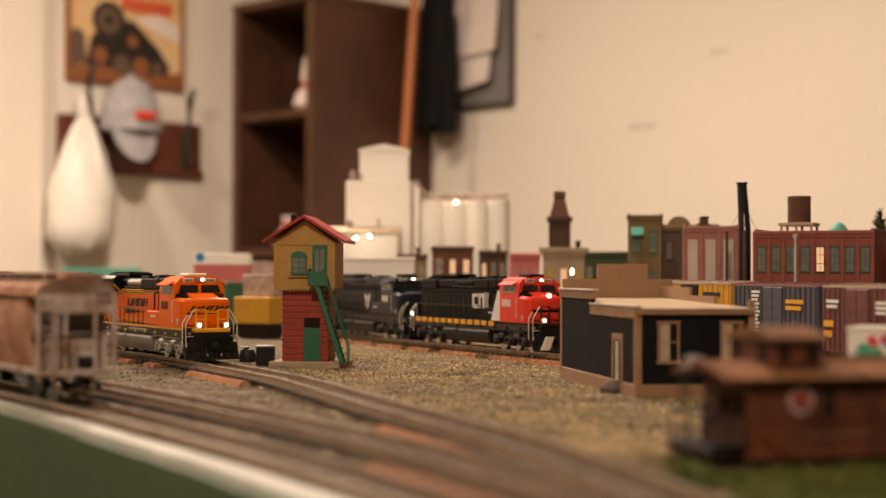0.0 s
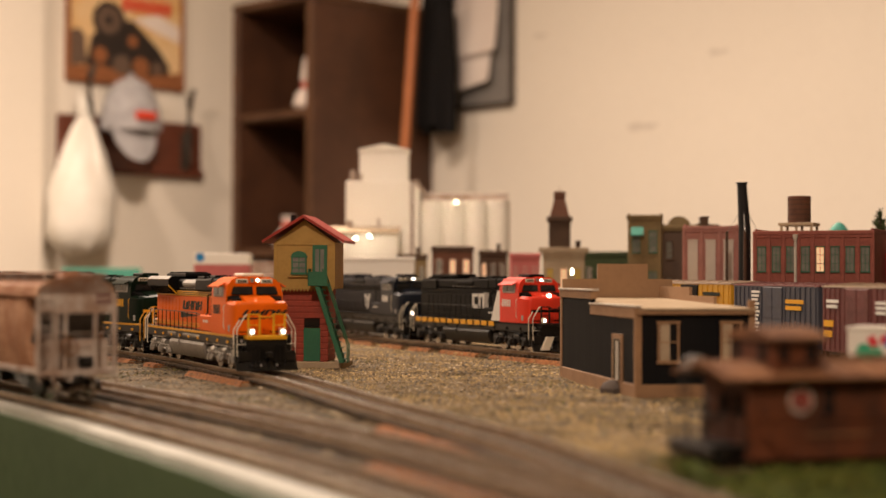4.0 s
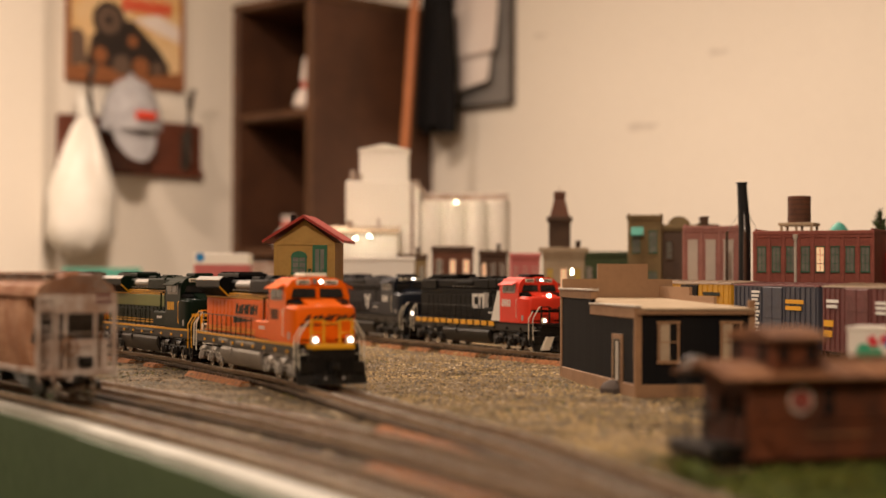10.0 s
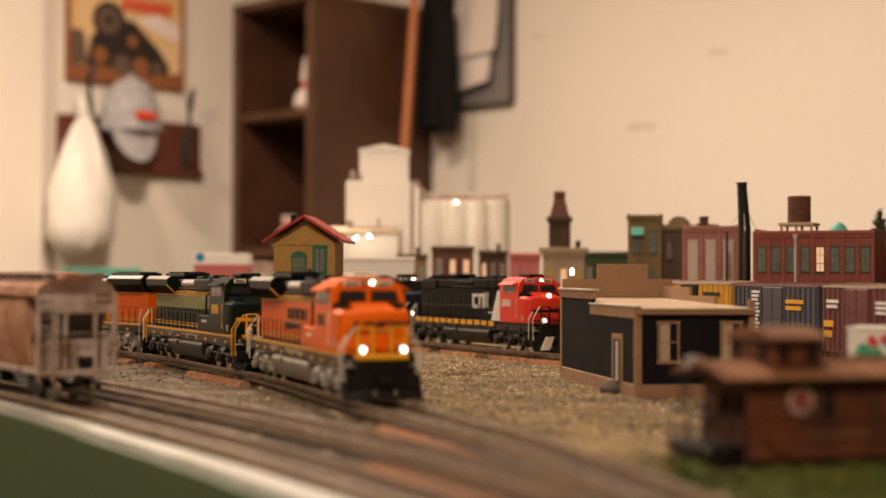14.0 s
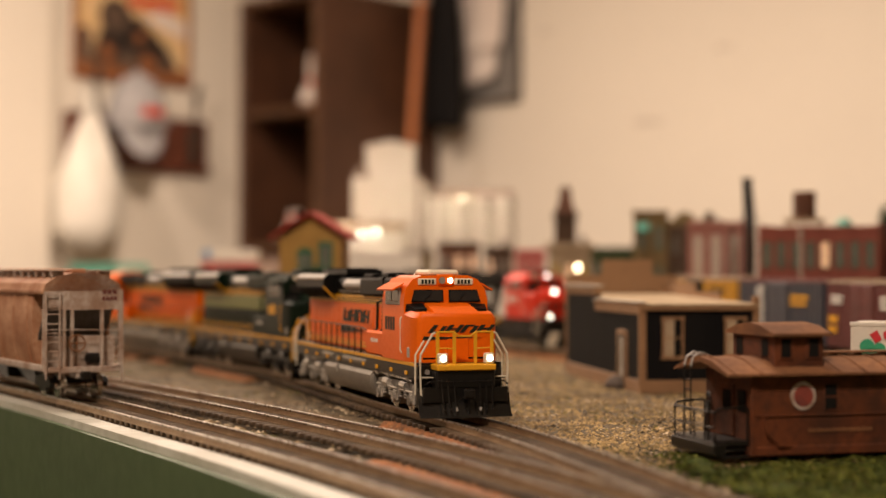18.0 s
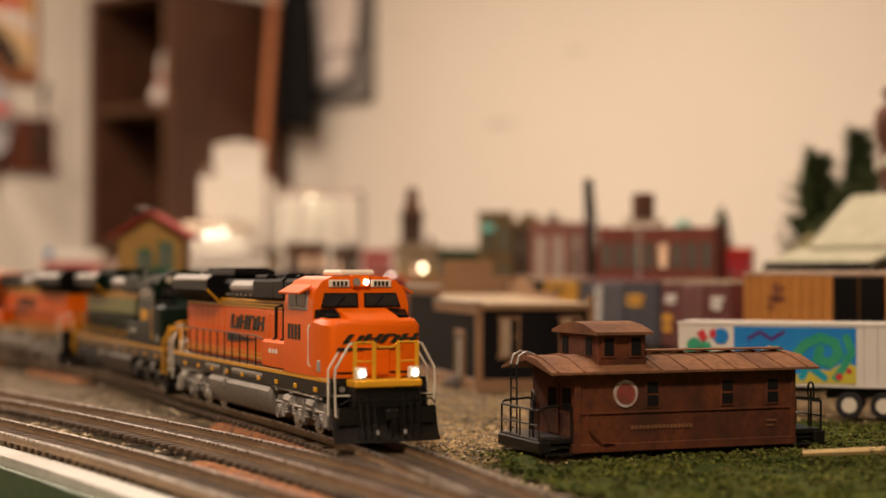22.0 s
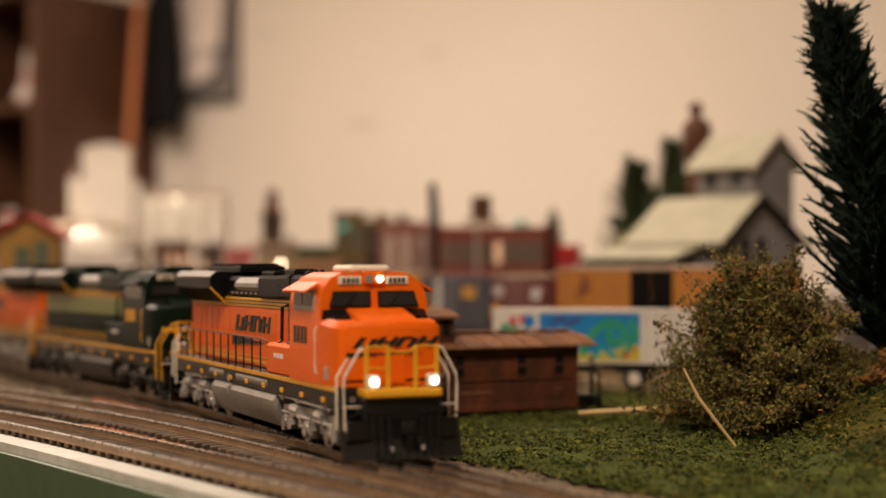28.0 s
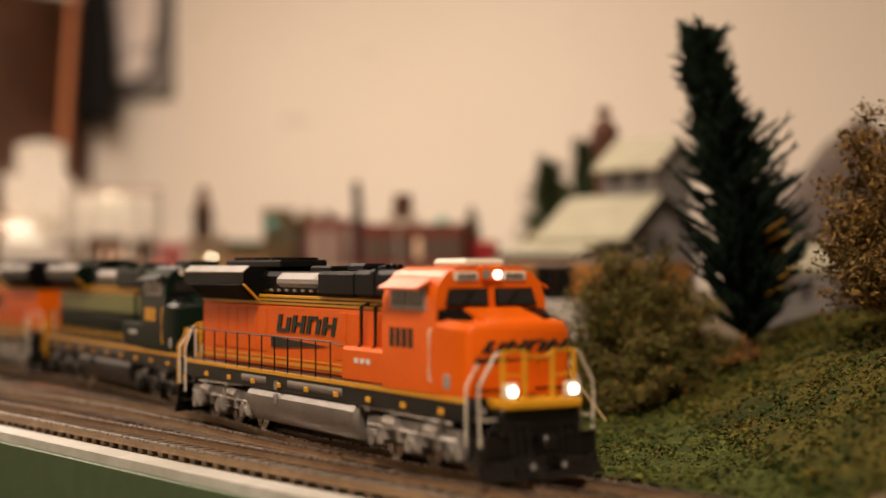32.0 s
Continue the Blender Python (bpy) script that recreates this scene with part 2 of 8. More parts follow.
# ---- railway table ----
GROUNDM = material("ground_scatter", (0.15, 0.105, 0.055), 0.95, 0, (0.045, 0.036, 0.018), 1.0, 420, 38, 0.9, 0.0012)
BALLASTM = material("ballast_stone", (0.24, 0.17, 0.092), 0.9, 0, (0.07, 0.048, 0.03), 0.75, 900, 60, 0.5, 0.0002)
LEAFLITTER = material("tan_scatter", (0.42, 0.30, 0.135), 0.9, 0, (0.11, 0.072, 0.034), 0.9, 900, 25, 0.4, 0.0002)
CORKM = material("cork_roadbed", (0.37, 0.14, 0.042), 0.95, 0, (0.12, 0.055, 0.025), 0.9, 1600, 300, 0.8, 0.0005)
TIEM = material("tie_plastic", (0.050, 0.032, 0.018), 0.75, 0, (0.15, 0.10, 0.055), 0.7, 900, 90, 0.3, 0.0001, random_part=0.35)
RAILM = material("rail_metal", (0.36, 0.25, 0.145), 0.4, 0.4, (0.18, 0.10, 0.05), 0.6, 500, 60, 0.2, 0.0001)
RAILTOP = material("polished_rail", (0.60, 0.54, 0.47), 0.27, 0.95, (0.4, 0.34, 0.28), 0.4, 500, 60, 0.1, 0.00005)
GRASSM = material("grass_turf", (0.070, 0.085, 0.018), 0.95, 0, (0.022, 0.032, 0.009), 0.8, 600, 45, 0.9, 0.001, spec=0.05)
BLADEM = material("grass_fibre", (0.125, 0.13, 0.026), 0.9, 0, (0.04, 0.056, 0.013), 0.7, 500, 30, 0.2, 0.0001, spec=0.05)
OLIVEM = material("olive_turf", (0.085, 0.070, 0.013), 0.95, 0, (0.018, 0.026, 0.006), 1.0, 500, 30, 0.9, 0.001, spec=0.05)

RAIL_Z = 0.0066


MAIN = spline([(-0.95, 1.50), (-0.73, 1.47), (-0.53, 1.395), (-0.40, 1.315), (-0.305, 1.235), (-0.238, 1.152), (-0.196, 1.085), (-0.166, 1.027), (-0.139, 0.967), (-0.1135, 0.913),
               (-0.0865, 0.855), (-0.064, 0.792), (-0.043, 0.728), (-0.024, 0.670), (-0.004, 0.614), (0.0165, 0.557), (0.033, 0.503), (0.0475, 0.446), (0.0605, 0.388),
               (0.0735, 0.334), (0.089, 0.283), (0.109, 0.233), (0.133, 0.184), (0.166, 0.13), (0.21, 0.075), (0.27, 0.02), (0.34, -0.03)])
SIDING = spline([(-0.55, 1.28), (-0.42, 1.13), (-0.30, 0.967), (-0.23, 0.868), (-0.161, 0.768), (-0.09, 0.652), (-0.037, 0.558), (0.0, 0.486), (0.029, 0.420), (0.051, 0.364),
                 (0.070, 0.312), (0.090, 0.263)])
SIDING_XY = np.array([(p.x, p.y) for p in SIDING])
YARDLINE = spline([(-0.35, 2.0), (-0.22, 1.78), (-0.115, 1.54), (-0.042, 1.372), (0.0, 1.283), (0.07, 1.14), (0.14, 1.02), (0.23, 0.93)])
BOXLINE = spline([(0.10, 1.46), (0.14, 1.34), (0.187, 1.19), (0.219, 1.045), (0.24, 0.92), (0.257, 0.81), (0.295, 0.728), (0.338, 0.665), (0.42, 0.575), (0.5, 0.50)])


TRACKS = np.array([(p.x, p.y) for line in (MAIN, SIDING, FRONTAGE, YARDLINE, BOXLINE) for p in line[::3]])


def hill(x, y):
    """The scenic slope beside the main line, zero on the flat."""
    d = (x - (0.190 + 0.20 * (y - 0.27))) * 0.98
    lo = max(0.0, min(1.0, (0.58 - y) / 0.10)) * max(0.0, min(1.0, (y + 0.30) / 0.12))
    h = 0.0 if d <= 0 else 0.042 * (1 - math.exp(-d * d / 0.0075 - d / 0.11))
    return h * lo


def ground_z(x, y, clear):
    n = noise.noise(Vector((x * 14, y * 14, 0.3))) * 0.0016 + noise.noise(Vector((x * 60, y * 60, 1.7))) * 0.0007
    k = max(0.0, min(1.0, (clear - 0.016) / 0.02))
    return n * k - 0.0006 + hill(x, y)


ss = list(np.concatenate([np.arange(0.02, 1.5, 0.06), np.arange(1.5, 3.1, 0.006), np.arange(3.1, 4.05, 0.05)]))
oo = list(np.concatenate([[0.0, 0.002], np.arange(0.007, 0.62, 0.006), np.arange(0.62, 1.3, 0.02), np.arange(1.3, 3.6, 0.1)]))
g = Shape()
verts = []
for o in oo:
    for s in ss:
        x, y = along_edge(s, o)
        if o < 0.9 and 0.9 < s < 3.3:
            clear = float(np.sqrt(((TRACKS - (x, y)) ** 2).sum(1).min()))
        else:
            clear = 1.0
        verts.append((min(x, max(-5, 4.38 - y)) if x > 0 else max(x, y - 4.92), y, ground_z(x, y, clear) if o > 0.004 else -0.001))
w = len(ss)
faces = [(j * w + i, j * w + i + 1, (j + 1) * w + i + 1, (j + 1) * w + i) for j in range(len(oo) - 1) for i in range(w - 1)]
me = bpy.data.meshes.new("ground")
me.from_pydata(verts, [], faces)
me.polygons.foreach_set("use_smooth", [True] * len(faces))
me.materials.append(GROUNDM)
tagged(new("ground", me), "brown scenic ground scatter over the layout table", "ground", "", "structure")
solid("table_deck", edge_strip(0.1, 4.0, 0.002, 1.1, -0.05, -0.0042), DARKWOOD, "plywood deck of the layout table", "table", "structure", 0)
solid("edge_trim", edge_strip(0.05, 4.0, -0.0100, -0.0003, -0.012, 0.0024), TRIMW, "glossy white painted edge moulding of the table", "trim", "structure", 20)
solid("fascia_panel", edge_strip(0.05, 4.0, -0.0130, -0.0103, -0.42, -0.0005), FASCIA, "dark green painted fascia board under the table edge", "fascia", "structure", 20)
for ls, lo in ((0.5, 0.2), (3.9, 0.2), (0.9, 1.2)):
    x, y = along_edge(ls, lo)
    solid("table_leg", Shape().box(-0.03, 0.03, -0.03, 0.03, FLOOR_Z, -0.05, 0.003), DARKWOOD, "square wooden leg under the layout table", "table leg", "structure", m=pose(x, y, 0))


def rail_shape(line, side, z0, z1, half):
    s = Shape()
    rings = []
    for i in range(0, len(line), 2):
        d = (line[min(i + 2, len(line) - 1)] - line[max(i - 2, 0)]).normalized()
        n = Vector((-d.y, d.x))
        c = line[i] + n * side
        rings.append([(*(c + n * a), z) for a, z in ((-half, z0), (half, z0), (half, z1), (-half, z1))])
    return s.loft(rings)


TIE = mesh_of("tie", Shape().box(-0.00125, 0.00125, -0.0150, 0.0150, 0, 0.0019, 0.0003), TIEM)
SHORT_TIE = mesh_of("tie", Shape().box(-0.00125, 0.00125, -0.0095, 0.0120, 0, 0.0019, 0.0003), TIEM)
GAUGE = 0.0083


def railway_track(label, line, s0, s1, bed=None):
    """Rails, foot and head apart, on single ties."""
    t = thing("railway_track", label, "railway track", None, "layout tracks")
    part_line = line[int(s0 / 0.004):int(s1 / 0.004)]
    for side in (-GAUGE, GAUGE):
        rail = part("rail", rail_shape(part_line, side, 0.0043, 0.0060, 0.00045), RAILM, t)
        part("rail_foot", rail_shape(part_line, side, 0.0039, 0.0044, 0.0009), RAILM, rail)
        part("rail_head", rail_shape(part_line, side, 0.0060, RAIL_Z, 0.0006), RAILTOP, rail, "bright worn rail head")
    s = s0 + 0.003
    while s < s1 - 0.003:
        p, d = line_at(line, s)
        tie = new("tie", SHORT_TIE if line is FRONTAGE else TIE)
        tie.parent = t
        tie.matrix_basis = pose(p.x, p.y, 0.0021, 0, 0, math.degrees(math.atan2(d.y, d.x)) + random.uniform(-1.2, 1.2))
        s += 0.0067
    if bed:
        for a, b in bed:
            seg = line[int(a / 0.004):int(b / 0.004)]
            sh, rings = Shape(), []
            for i in range(len(seg)):
                d = (seg[min(i + 1, len(seg) - 1)] - seg[max(i - 1, 0)]).normalized()
                n = Vector((-d.y, d.x))
                e1, e2 = random.uniform(-0.0008, 0.0008), random.uniform(-0.0008, 0.0008)
                rings.append([(*(seg[i] + n * o), z) for o, z in ((-0.0215 + e1, -0.002), (0.0215 + e2, -0.002), (0.0175 + e2, 0.0022), (-0.0175 + e1, 0.0022))])
            part("roadbed", sh.loft(rings), CORKM, t, "torn strip of orange cork roadbed")
    return t


LEN = {n: (len(l) - 1) * 0.004 for n, l in (("main", MAIN), ("siding", SIDING), ("front", FRONTAGE), ("yard", YARDLINE), ("box", BOXLINE))}
railway_track("main line track of brown plastic ties and weathered rails", MAIN, 0.0, LEN["main"],
              [(0.420, 0.850), (0.862, 0.890), (0.920, 0.950), (1.025, 1.140), (1.400, 1.520)])
siding = railway_track("passing siding of brown ties joining the main line", SIDING, 0.0, LEN["siding"], [(0.3, 0.5)])
for a, b in ((0.955, 1.12), (1.135, 1.18)):
    rings = []
    for i in range(int(a / 0.002), int(b / 0.002)):
        p, d = line_at(SIDING, i * 0.002)
        n = Vector((-d.y, d.x))
        e = [random.uniform(-0.001, 0.001) for _ in range(4)]
        rings.append([(*(p + n * o), z) for o, z in ((-0.0255 + e[0], -0.002), (-0.0150, -0.002), (-0.0152, 0.0024 + e[1] * 0.3), (-0.0190, 0.0023 + e[2] * 0.5), (-0.0235 + e[3], 0.0015 + e[1] * 0.5))])
    part("roadbed", Shape().loft(rings), CORKM, siding, "bare strip of orange cork roadbed", 0)


def on_cork(x, y):
    """Whether a place lies on the bare cork beside the siding."""
    if not 0.255 < y < 0.56:
        return False
    d = np.sqrt(((SIDING_XY - (x, y)) ** 2).sum(1))
    k = int(d.argmin())
    return 0.0145 < d[k] < 0.0245 and x < SIDING_XY[k, 0]



railway_track("spur track running beside the white table edge", FRONTAGE, 1.72, 3.2)
railway_track("track of brown ties on broken cork pieces behind the yard", YARDLINE, 0.0, LEN["yard"],
              [(0.0, 0.40), (0.55, 0.60), (0.61, 0.64), (0.65, 0.70), (0.715, 0.76), (0.775, 0.82), (0.835, 0.9), (0.92, 1.1)])
railway_track("storage track under the standing boxcars", BOXLINE, 0.0, LEN["box"])


EDGE_PTS = np.array([along_edge(s) for s in np.arange(0.1, 4.0, 0.01)])


def on_table(x, y):
    """Whether a place lies in from the edge."""
    return x > np.interp(-y, -EDGE_PTS[:, 1], EDGE_PTS[:, 0]) + 0.003


# loose ballast and scatter
def scatter(name, label, count, area, size, mat, seed, keep, flat=0.6):
    rnd = np.random.RandomState(seed)
    vs, fs = [], []
    base = np.array([(1, 0, 0), (-0.5, 0.87, 0), (-0.5, -0.87, 0), (0.1, 0, 0.9)])
    x0, x1, y0, y1 = area
    made = 0
    for _ in range(count):
        # more stones where the ground comes nearest
        v = rnd.rand() ** 1.5
        x, y = rnd.uniform(x0, x1), y0 + (y1 - y0) * v
        if not keep(x, y) or not on_table(x, y) or (on_cork(x, y) and rnd.rand() < 0.90):
            continue
        clear = float(np.sqrt(((TRACKS - (x, y)) ** 2).sum(1).min()))
        z = ground_z(x, y, clear)
        if clear < 0.0145:
            z = 0.0021
        elif clear < 0.020:
            z = 0.0010
        r = size * rnd.uniform(0.5, 1.5)
        a = rnd.rand() * 6.28
        c, s = math.cos(a), math.sin(a)
        q = base * r * rnd.uniform(0.6, 1.25, (4, 3))
        n = len(vs)
        vs += [(x + c * u - s * w2, y + s * u + c * w2, z - r * 0.15 + h * flat) for u, w2, h in q]
        fs += [(n, n + 1, n + 2), (n, n + 1, n + 3), (n + 1, n + 2, n + 3), (n + 2, n, n + 3)]
    me2 = bpy.data.meshes.new(name)
    me2.from_pydata(vs, [], fs)
    me2.materials.append(mat)
    return tagged(new(name, me2), label, "gravel", "", "stuff")


def island_tint(mat, amount):
    """Each stone a little lighter or darker than the next."""
    nt = mat.node_tree
    bsdf = nt.nodes["Principled BSDF"]
    old = bsdf.inputs["Base Color"].links[0].from_socket
    geo, mr, hsv = nt.nodes.new("ShaderNodeNewGeometry"), nt.nodes.new("ShaderNodeMapRange"), nt.nodes.new("ShaderNodeHueSaturation")
    mr.inputs[3].default_value, mr.inputs[4].default_value = 1 - amount, 1 + amount
    nt.links.new(geo.outputs["Random Per Island"], mr.inputs[0])
    nt.links.new(mr.outputs[0], hsv.inputs["Value"])
    nt.links.new(old, hsv.inputs["Color"])
    nt.links.new(hsv.outputs["Color"], bsdf.inputs["Base Color"])


for mm, am in ((BALLASTM, 0.7), (LEAFLITTER, 0.6), (BLADEM, 0.5)):
    island_tint(mm, am)
scatter("ballast", "loose brown and tan ballast stones between the tracks", 115000, (-0.42, 0.30, 0.12, 1.25), 0.0010, BALLASTM, 3,
        lambda x, y: x < 0.12 + (0.5 - y) * 0.3 if y < 0.55 else True)
scatter("dry_scatter", "tan dry scatter spread over the yard ground", 60000, (-0.12, 0.30, 0.50, 1.45), 0.0014, LEAFLITTER, 4,
        lambda x, y: x > 0.02 - (y - 0.6) * 0.28)
PEBBLEM = material("dark_pebble", (0.075, 0.055, 0.036), 0.9, 0, (0.035, 0.028, 0.02), 0.7, 900, 60, 0.3, 0.0002, spec=0.15)
MOSSM = material("moss_crumb", (0.12, 0.105, 0.025), 0.95, 0, (0.045, 0.05, 0.02), 0.7, 900, 60, 0.3, 0.0002, spec=0.05)
PALESTONE = material("pale_chip", (0.52, 0.43, 0.30), 0.9, 0, (0.36, 0.28, 0.18), 0.6, 900, 60, 0.3, 0.0002, spec=0.2)
for mm in (PEBBLEM, MOSSM, PALESTONE):
    island_tint(mm, 0.5)
scatter("dark_pebbles", "dark brown pebbles strewn over yard and track bed", 16000, (-0.30, 0.24, 0.20, 1.15), 0.0014, PEBBLEM, 6, lambda x, y: noise.noise(Vector((x * 26, y * 26, 5.1))) > -0.05)
scatter("moss_crumbs", "patches of olive moss crumbs beside the tracks", 26000, (-0.30, 0.16, 0.20, 1.15), 0.0012, MOSSM, 7, lambda x, y: noise.noise(Vector((x * 22, y * 22, 8.4))) > 0.16)
scatter("pale_chips", "pale tan chips strewn over the yard", 9000, (-0.10, 0.20, 0.40, 1.2), 0.0013, PALESTONE, 8, lambda x, y: noise.noise(Vector((x * 30, y * 30, 2.2))) > 0.0)


# ---- locomotives ----
MM = Matrix.Scale(0.001, 4)


def mm_part(name, shape, mat, parent, label="", smooth=32):
    return part(name, shape.turned(MM), mat, parent, label, smooth)


def paint(name, colour, rough=0.38, second=None, mix=0.25, spec=0.2):
    return material(name, colour, rough, 0, second, mix, 900, 70, 0.06, 0.00005, spec=spec)


ORANGE = paint("orange_paint", (0.77, 0.130, 0.003), 0.40, (0.60, 0.098, 0.002), 0.35, 0.14)
BLACKP = paint("black_paint", (0.006, 0.0058, 0.0055), 0.36, (0.011, 0.010, 0.009), 0.25, 0.06)
GOLD = paint("yellow_paint", (0.72, 0.36, 0.02), 0.4, (0.5, 0.24, 0.015))
DKGREEN = paint("dark_green_paint", (0.0045, 0.011, 0.006), 0.34, (0.007, 0.014, 0.008), 0.25, 0.06)
OLIVEP = paint("olive_panel_paint", (0.17, 0.185, 0.05), 0.4, (0.13, 0.14, 0.04))
REDP = paint("red_paint", (0.70, 0.045, 0.02), 0.36, (0.52, 0.035, 0.016))
NAVYP = paint("blue_black_paint", (0.010, 0.013, 0.020), 0.35, None, 0.25, 0.18)
SILVER = material("silver_grey_paint", (0.36, 0.34, 0.31), 0.42, 0.25, (0.2, 0.185, 0.165), 0.5, 900, 90, 0.15, 0.0001)
TANKGREY = material("weathered_grey_tank", (0.24, 0.22, 0.19), 0.4, 0.3, (0.13, 0.115, 0.095), 0.5, 900, 70, 0.1, 0.0001)
# bright silver for the fittings, a painted-in highlight against the darker truck frame
TRUCKSIL = material("bright_truck_casting", (0.50, 0.47, 0.42), 0.3, 0.55, (0.10, 0.09, 0.075), 0.8, 1100, 160, 0.2, 0.0001)
CABGLASS = material("hazy_cab_window", (0.15, 0.14, 0.12), 0.15, 0, (0.07, 0.065, 0.055), 0.6, 500, 90, 0.0, 0.0001, spec=0.5)
FRAMEBLACK = material("underframe_black", (0.006, 0.0055, 0.005), 0.34, 0.0, (0.016, 0.013, 0.010), 0.5, 900, 90, 0.2, 0.0001, spec=0.3)
PLOWBLACK = paint("glossy_black_paint", (0.006, 0.0055, 0.005), 0.2, (0.03, 0.027, 0.023), 0.5, 0.6)
CREAMP = paint("cream_paint", (0.72, 0.66, 0.52), 0.45, (0.55, 0.48, 0.36))
WHEELM = material("wheel_tread", (0.55, 0.51, 0.46), 0.22, 1.0, (0.35, 0.3, 0.26), 0.3, 900, 90, 0.05, 0.00005)
WINDOWM = material("cab_window", (0.012, 0.011, 0.010), 0.08, 0.0, (0.03, 0.027, 0.024), 0.3, 300, 60, 0.0, 0.0001, spec=0.35)
DARKMARK = paint("dark_lettering", (0.02, 0.024, 0.016), 0.5)
WHITEMARK = paint("white_lettering", (0.72, 0.70, 0.64), 0.5, (0.55, 0.52, 0.46))
LENS_LIT = glow("lit_lens", (1.0, 0.90, 0.74), 7.5)
LENS_OFF = material("unlit_lens", (0.30, 0.28, 0.25), 0.12, 0.3, None, 0.1, 500, 60, 0, 0.0001, spec=0.8)


def bar_letters(shape, x0, x1, z0, z1, y, thick, count, slant, gap=0.2, face="side"):
    """Plain bars in place of a company's letters: pairs of slanted strokes when slanted, small blocks when upright."""
    w, h = (x1 - x0) / count, z1 - z0
    lo, hi = min(y, y + thick), max(y, y + thick)
    plane = "xz" if face == "side" else "yz"

    def stroke(a, b, c, d):
        shape.prism([(a + slant * c, z0 + h * c), (b + slant * c, z0 + h * c), (b + slant * d, z0 + h * d), (a + slant * d, z0 + h * d)], lo, hi, plane)
    for i in range(count):
        a, b = x0 + w * (i + gap / 2), x0 + w * (i + 1 - gap / 2)
        if abs(slant) > 0.5:
            q = (b - a) * 0.30
            stroke(a, a + q, 0, 1)
            stroke(b - q, b, 0, 1 if i % 2 else 0.85)
            stroke(a + q, b - q, *((0.0, 0.2), (0.4, 0.6), (0.8, 1.0), (0.4, 0.6))[i % 4])
        else:
            stroke(a, b, 0, 1)
    return shape


def bogie(parent, cx, look_, spacing=18.7, axles=3, name="truck"):
    """A six-wheel truck in silver or black, with side frames, springs and wheelsets."""
    sf = Shape()
    half = spacing * (axles - 1) / 2
    for sy in (-1, 1):
        y0, y1 = sorted((sy * 12.6, sy * 15.2))
        poly = [(-half - 8, 7.6), (-half - 7, 11.8), (-half + 5, 12.6), (half - 5, 12.6), (half + 7, 11.8), (half + 8, 7.6), (half + 5, 3.8), (half - 3, 4.6), (half - 6, 6.6),
                (7, 6.2), (4, 3.6), (-4, 3.6), (-7, 6.2), (-half + 6, 6.6), (-half + 3, 4.6), (-half - 5, 3.8)]
        sf.prism(poly, y0, y1, "xz")
    sf.box(-half - 6, half + 6, -11, 11, 9, 11.2, 0.4)
    # on silver trucks the frame's darker grey paints in shade between the fittings
    tr = mm_part(name, sf.turned(pose(cx, 0, 0)), look_["tank"], parent)
    for k in range(axles):
        ax = cx - half + spacing * k
        for sy in (-1, 1):
            mm_part("journal_box", Shape().box(ax - 3, ax + 3, *sorted((sy * 14.2, sy * 16.6)), 4.4, 9.2, 0.6).disc((ax, sy * 16.8, 6.2), (0, 1, 0), 2.1, 1.2, 14), look_["truck"], tr)
            mm_part("damper", Shape().tube([(ax + 5.4, sy * 16.4, 5.0), (ax + 5.0, sy * 16.4, 9.6)], 0.9, 8).tube([(ax + 5.0, sy * 16.4, 9.4), (ax + 4.8, sy * 16.4, 12.4)], 0.6, 6), look_["truck"], tr)
            for dx in (-7.5, 7.5):
                if abs(ax + dx - cx) < half + 7:
                    mm_part("spring", Shape().tube([(ax + dx, sy * 15.6, 6.2 + q * 0.35) for q in range(13)], [1.5 if q % 3 else 1.0 for q in range(13)], 10), look_["truck"], tr)
        wl = Shape().tube([(0, -8, 0), (0, 8, 0)], 1.2, 10)
        for sy in (-1, 1):
            wl.tube([(0, sy * 6.9, 0), (0, sy * 7.4, 0), (0, sy * 7.45, 0), (0, sy * 9.4, 0)], [6.9, 6.9, 6.15, 6.05], 28)
            wl.tube([(0, sy * 9.4, 0), (0, sy * 10.4, 0)], [2.6, 1.8], 12)
            for q in range(3):
                wl.box(-0.5, 0.5, *sorted((sy * 9.3, sy * 9.7)), 2.6, 5.0, 0, Matrix.Rotation(q * 2.094, 4, "Y"))
        ws = mm_part("wheelset", wl, WHEELM, tr, "bright metal wheels on an axle")
        ws.location = (ax * 0.001, 0, 0.0061)
    for sy in (-1, 1):
        for dx in (-half * 0.55, half * 0.55):
            mm_part("brake_cylinder", Shape().tube([(cx + dx - 4, sy * 15.8, 11.4), (cx + dx + 4, sy * 15.8, 11.0)], 1.7, 10), look_["truck"], tr)
        mm_part("brake_rod", Shape().tube([(cx - half - 4, sy * 16.4, 9.8), (cx + half + 4, sy * 16.4, 9.4)], 0.5, 6), look_["truck"], tr)
    return tr


def coupler(parent, x, sign):
    s = Shape()
    s.box(*sorted((x, x + sign * 5)), -1.3, 1.3, 8.6, 11.2, 0.3)
    s.box(*sorted((x + sign * 4, x + sign * 7.5)), -2.2, 2.2, 8.0, 11.8, 0.7)
    s.tube([(x + sign * 5, 0, 8.4), (x + sign * 5.2, 0.3, 3.5), (x + sign * 4.2, 0.6, 1.6)], 0.35, 6)
    return mm_part("coupler", s, FRAMEBLACK, parent)


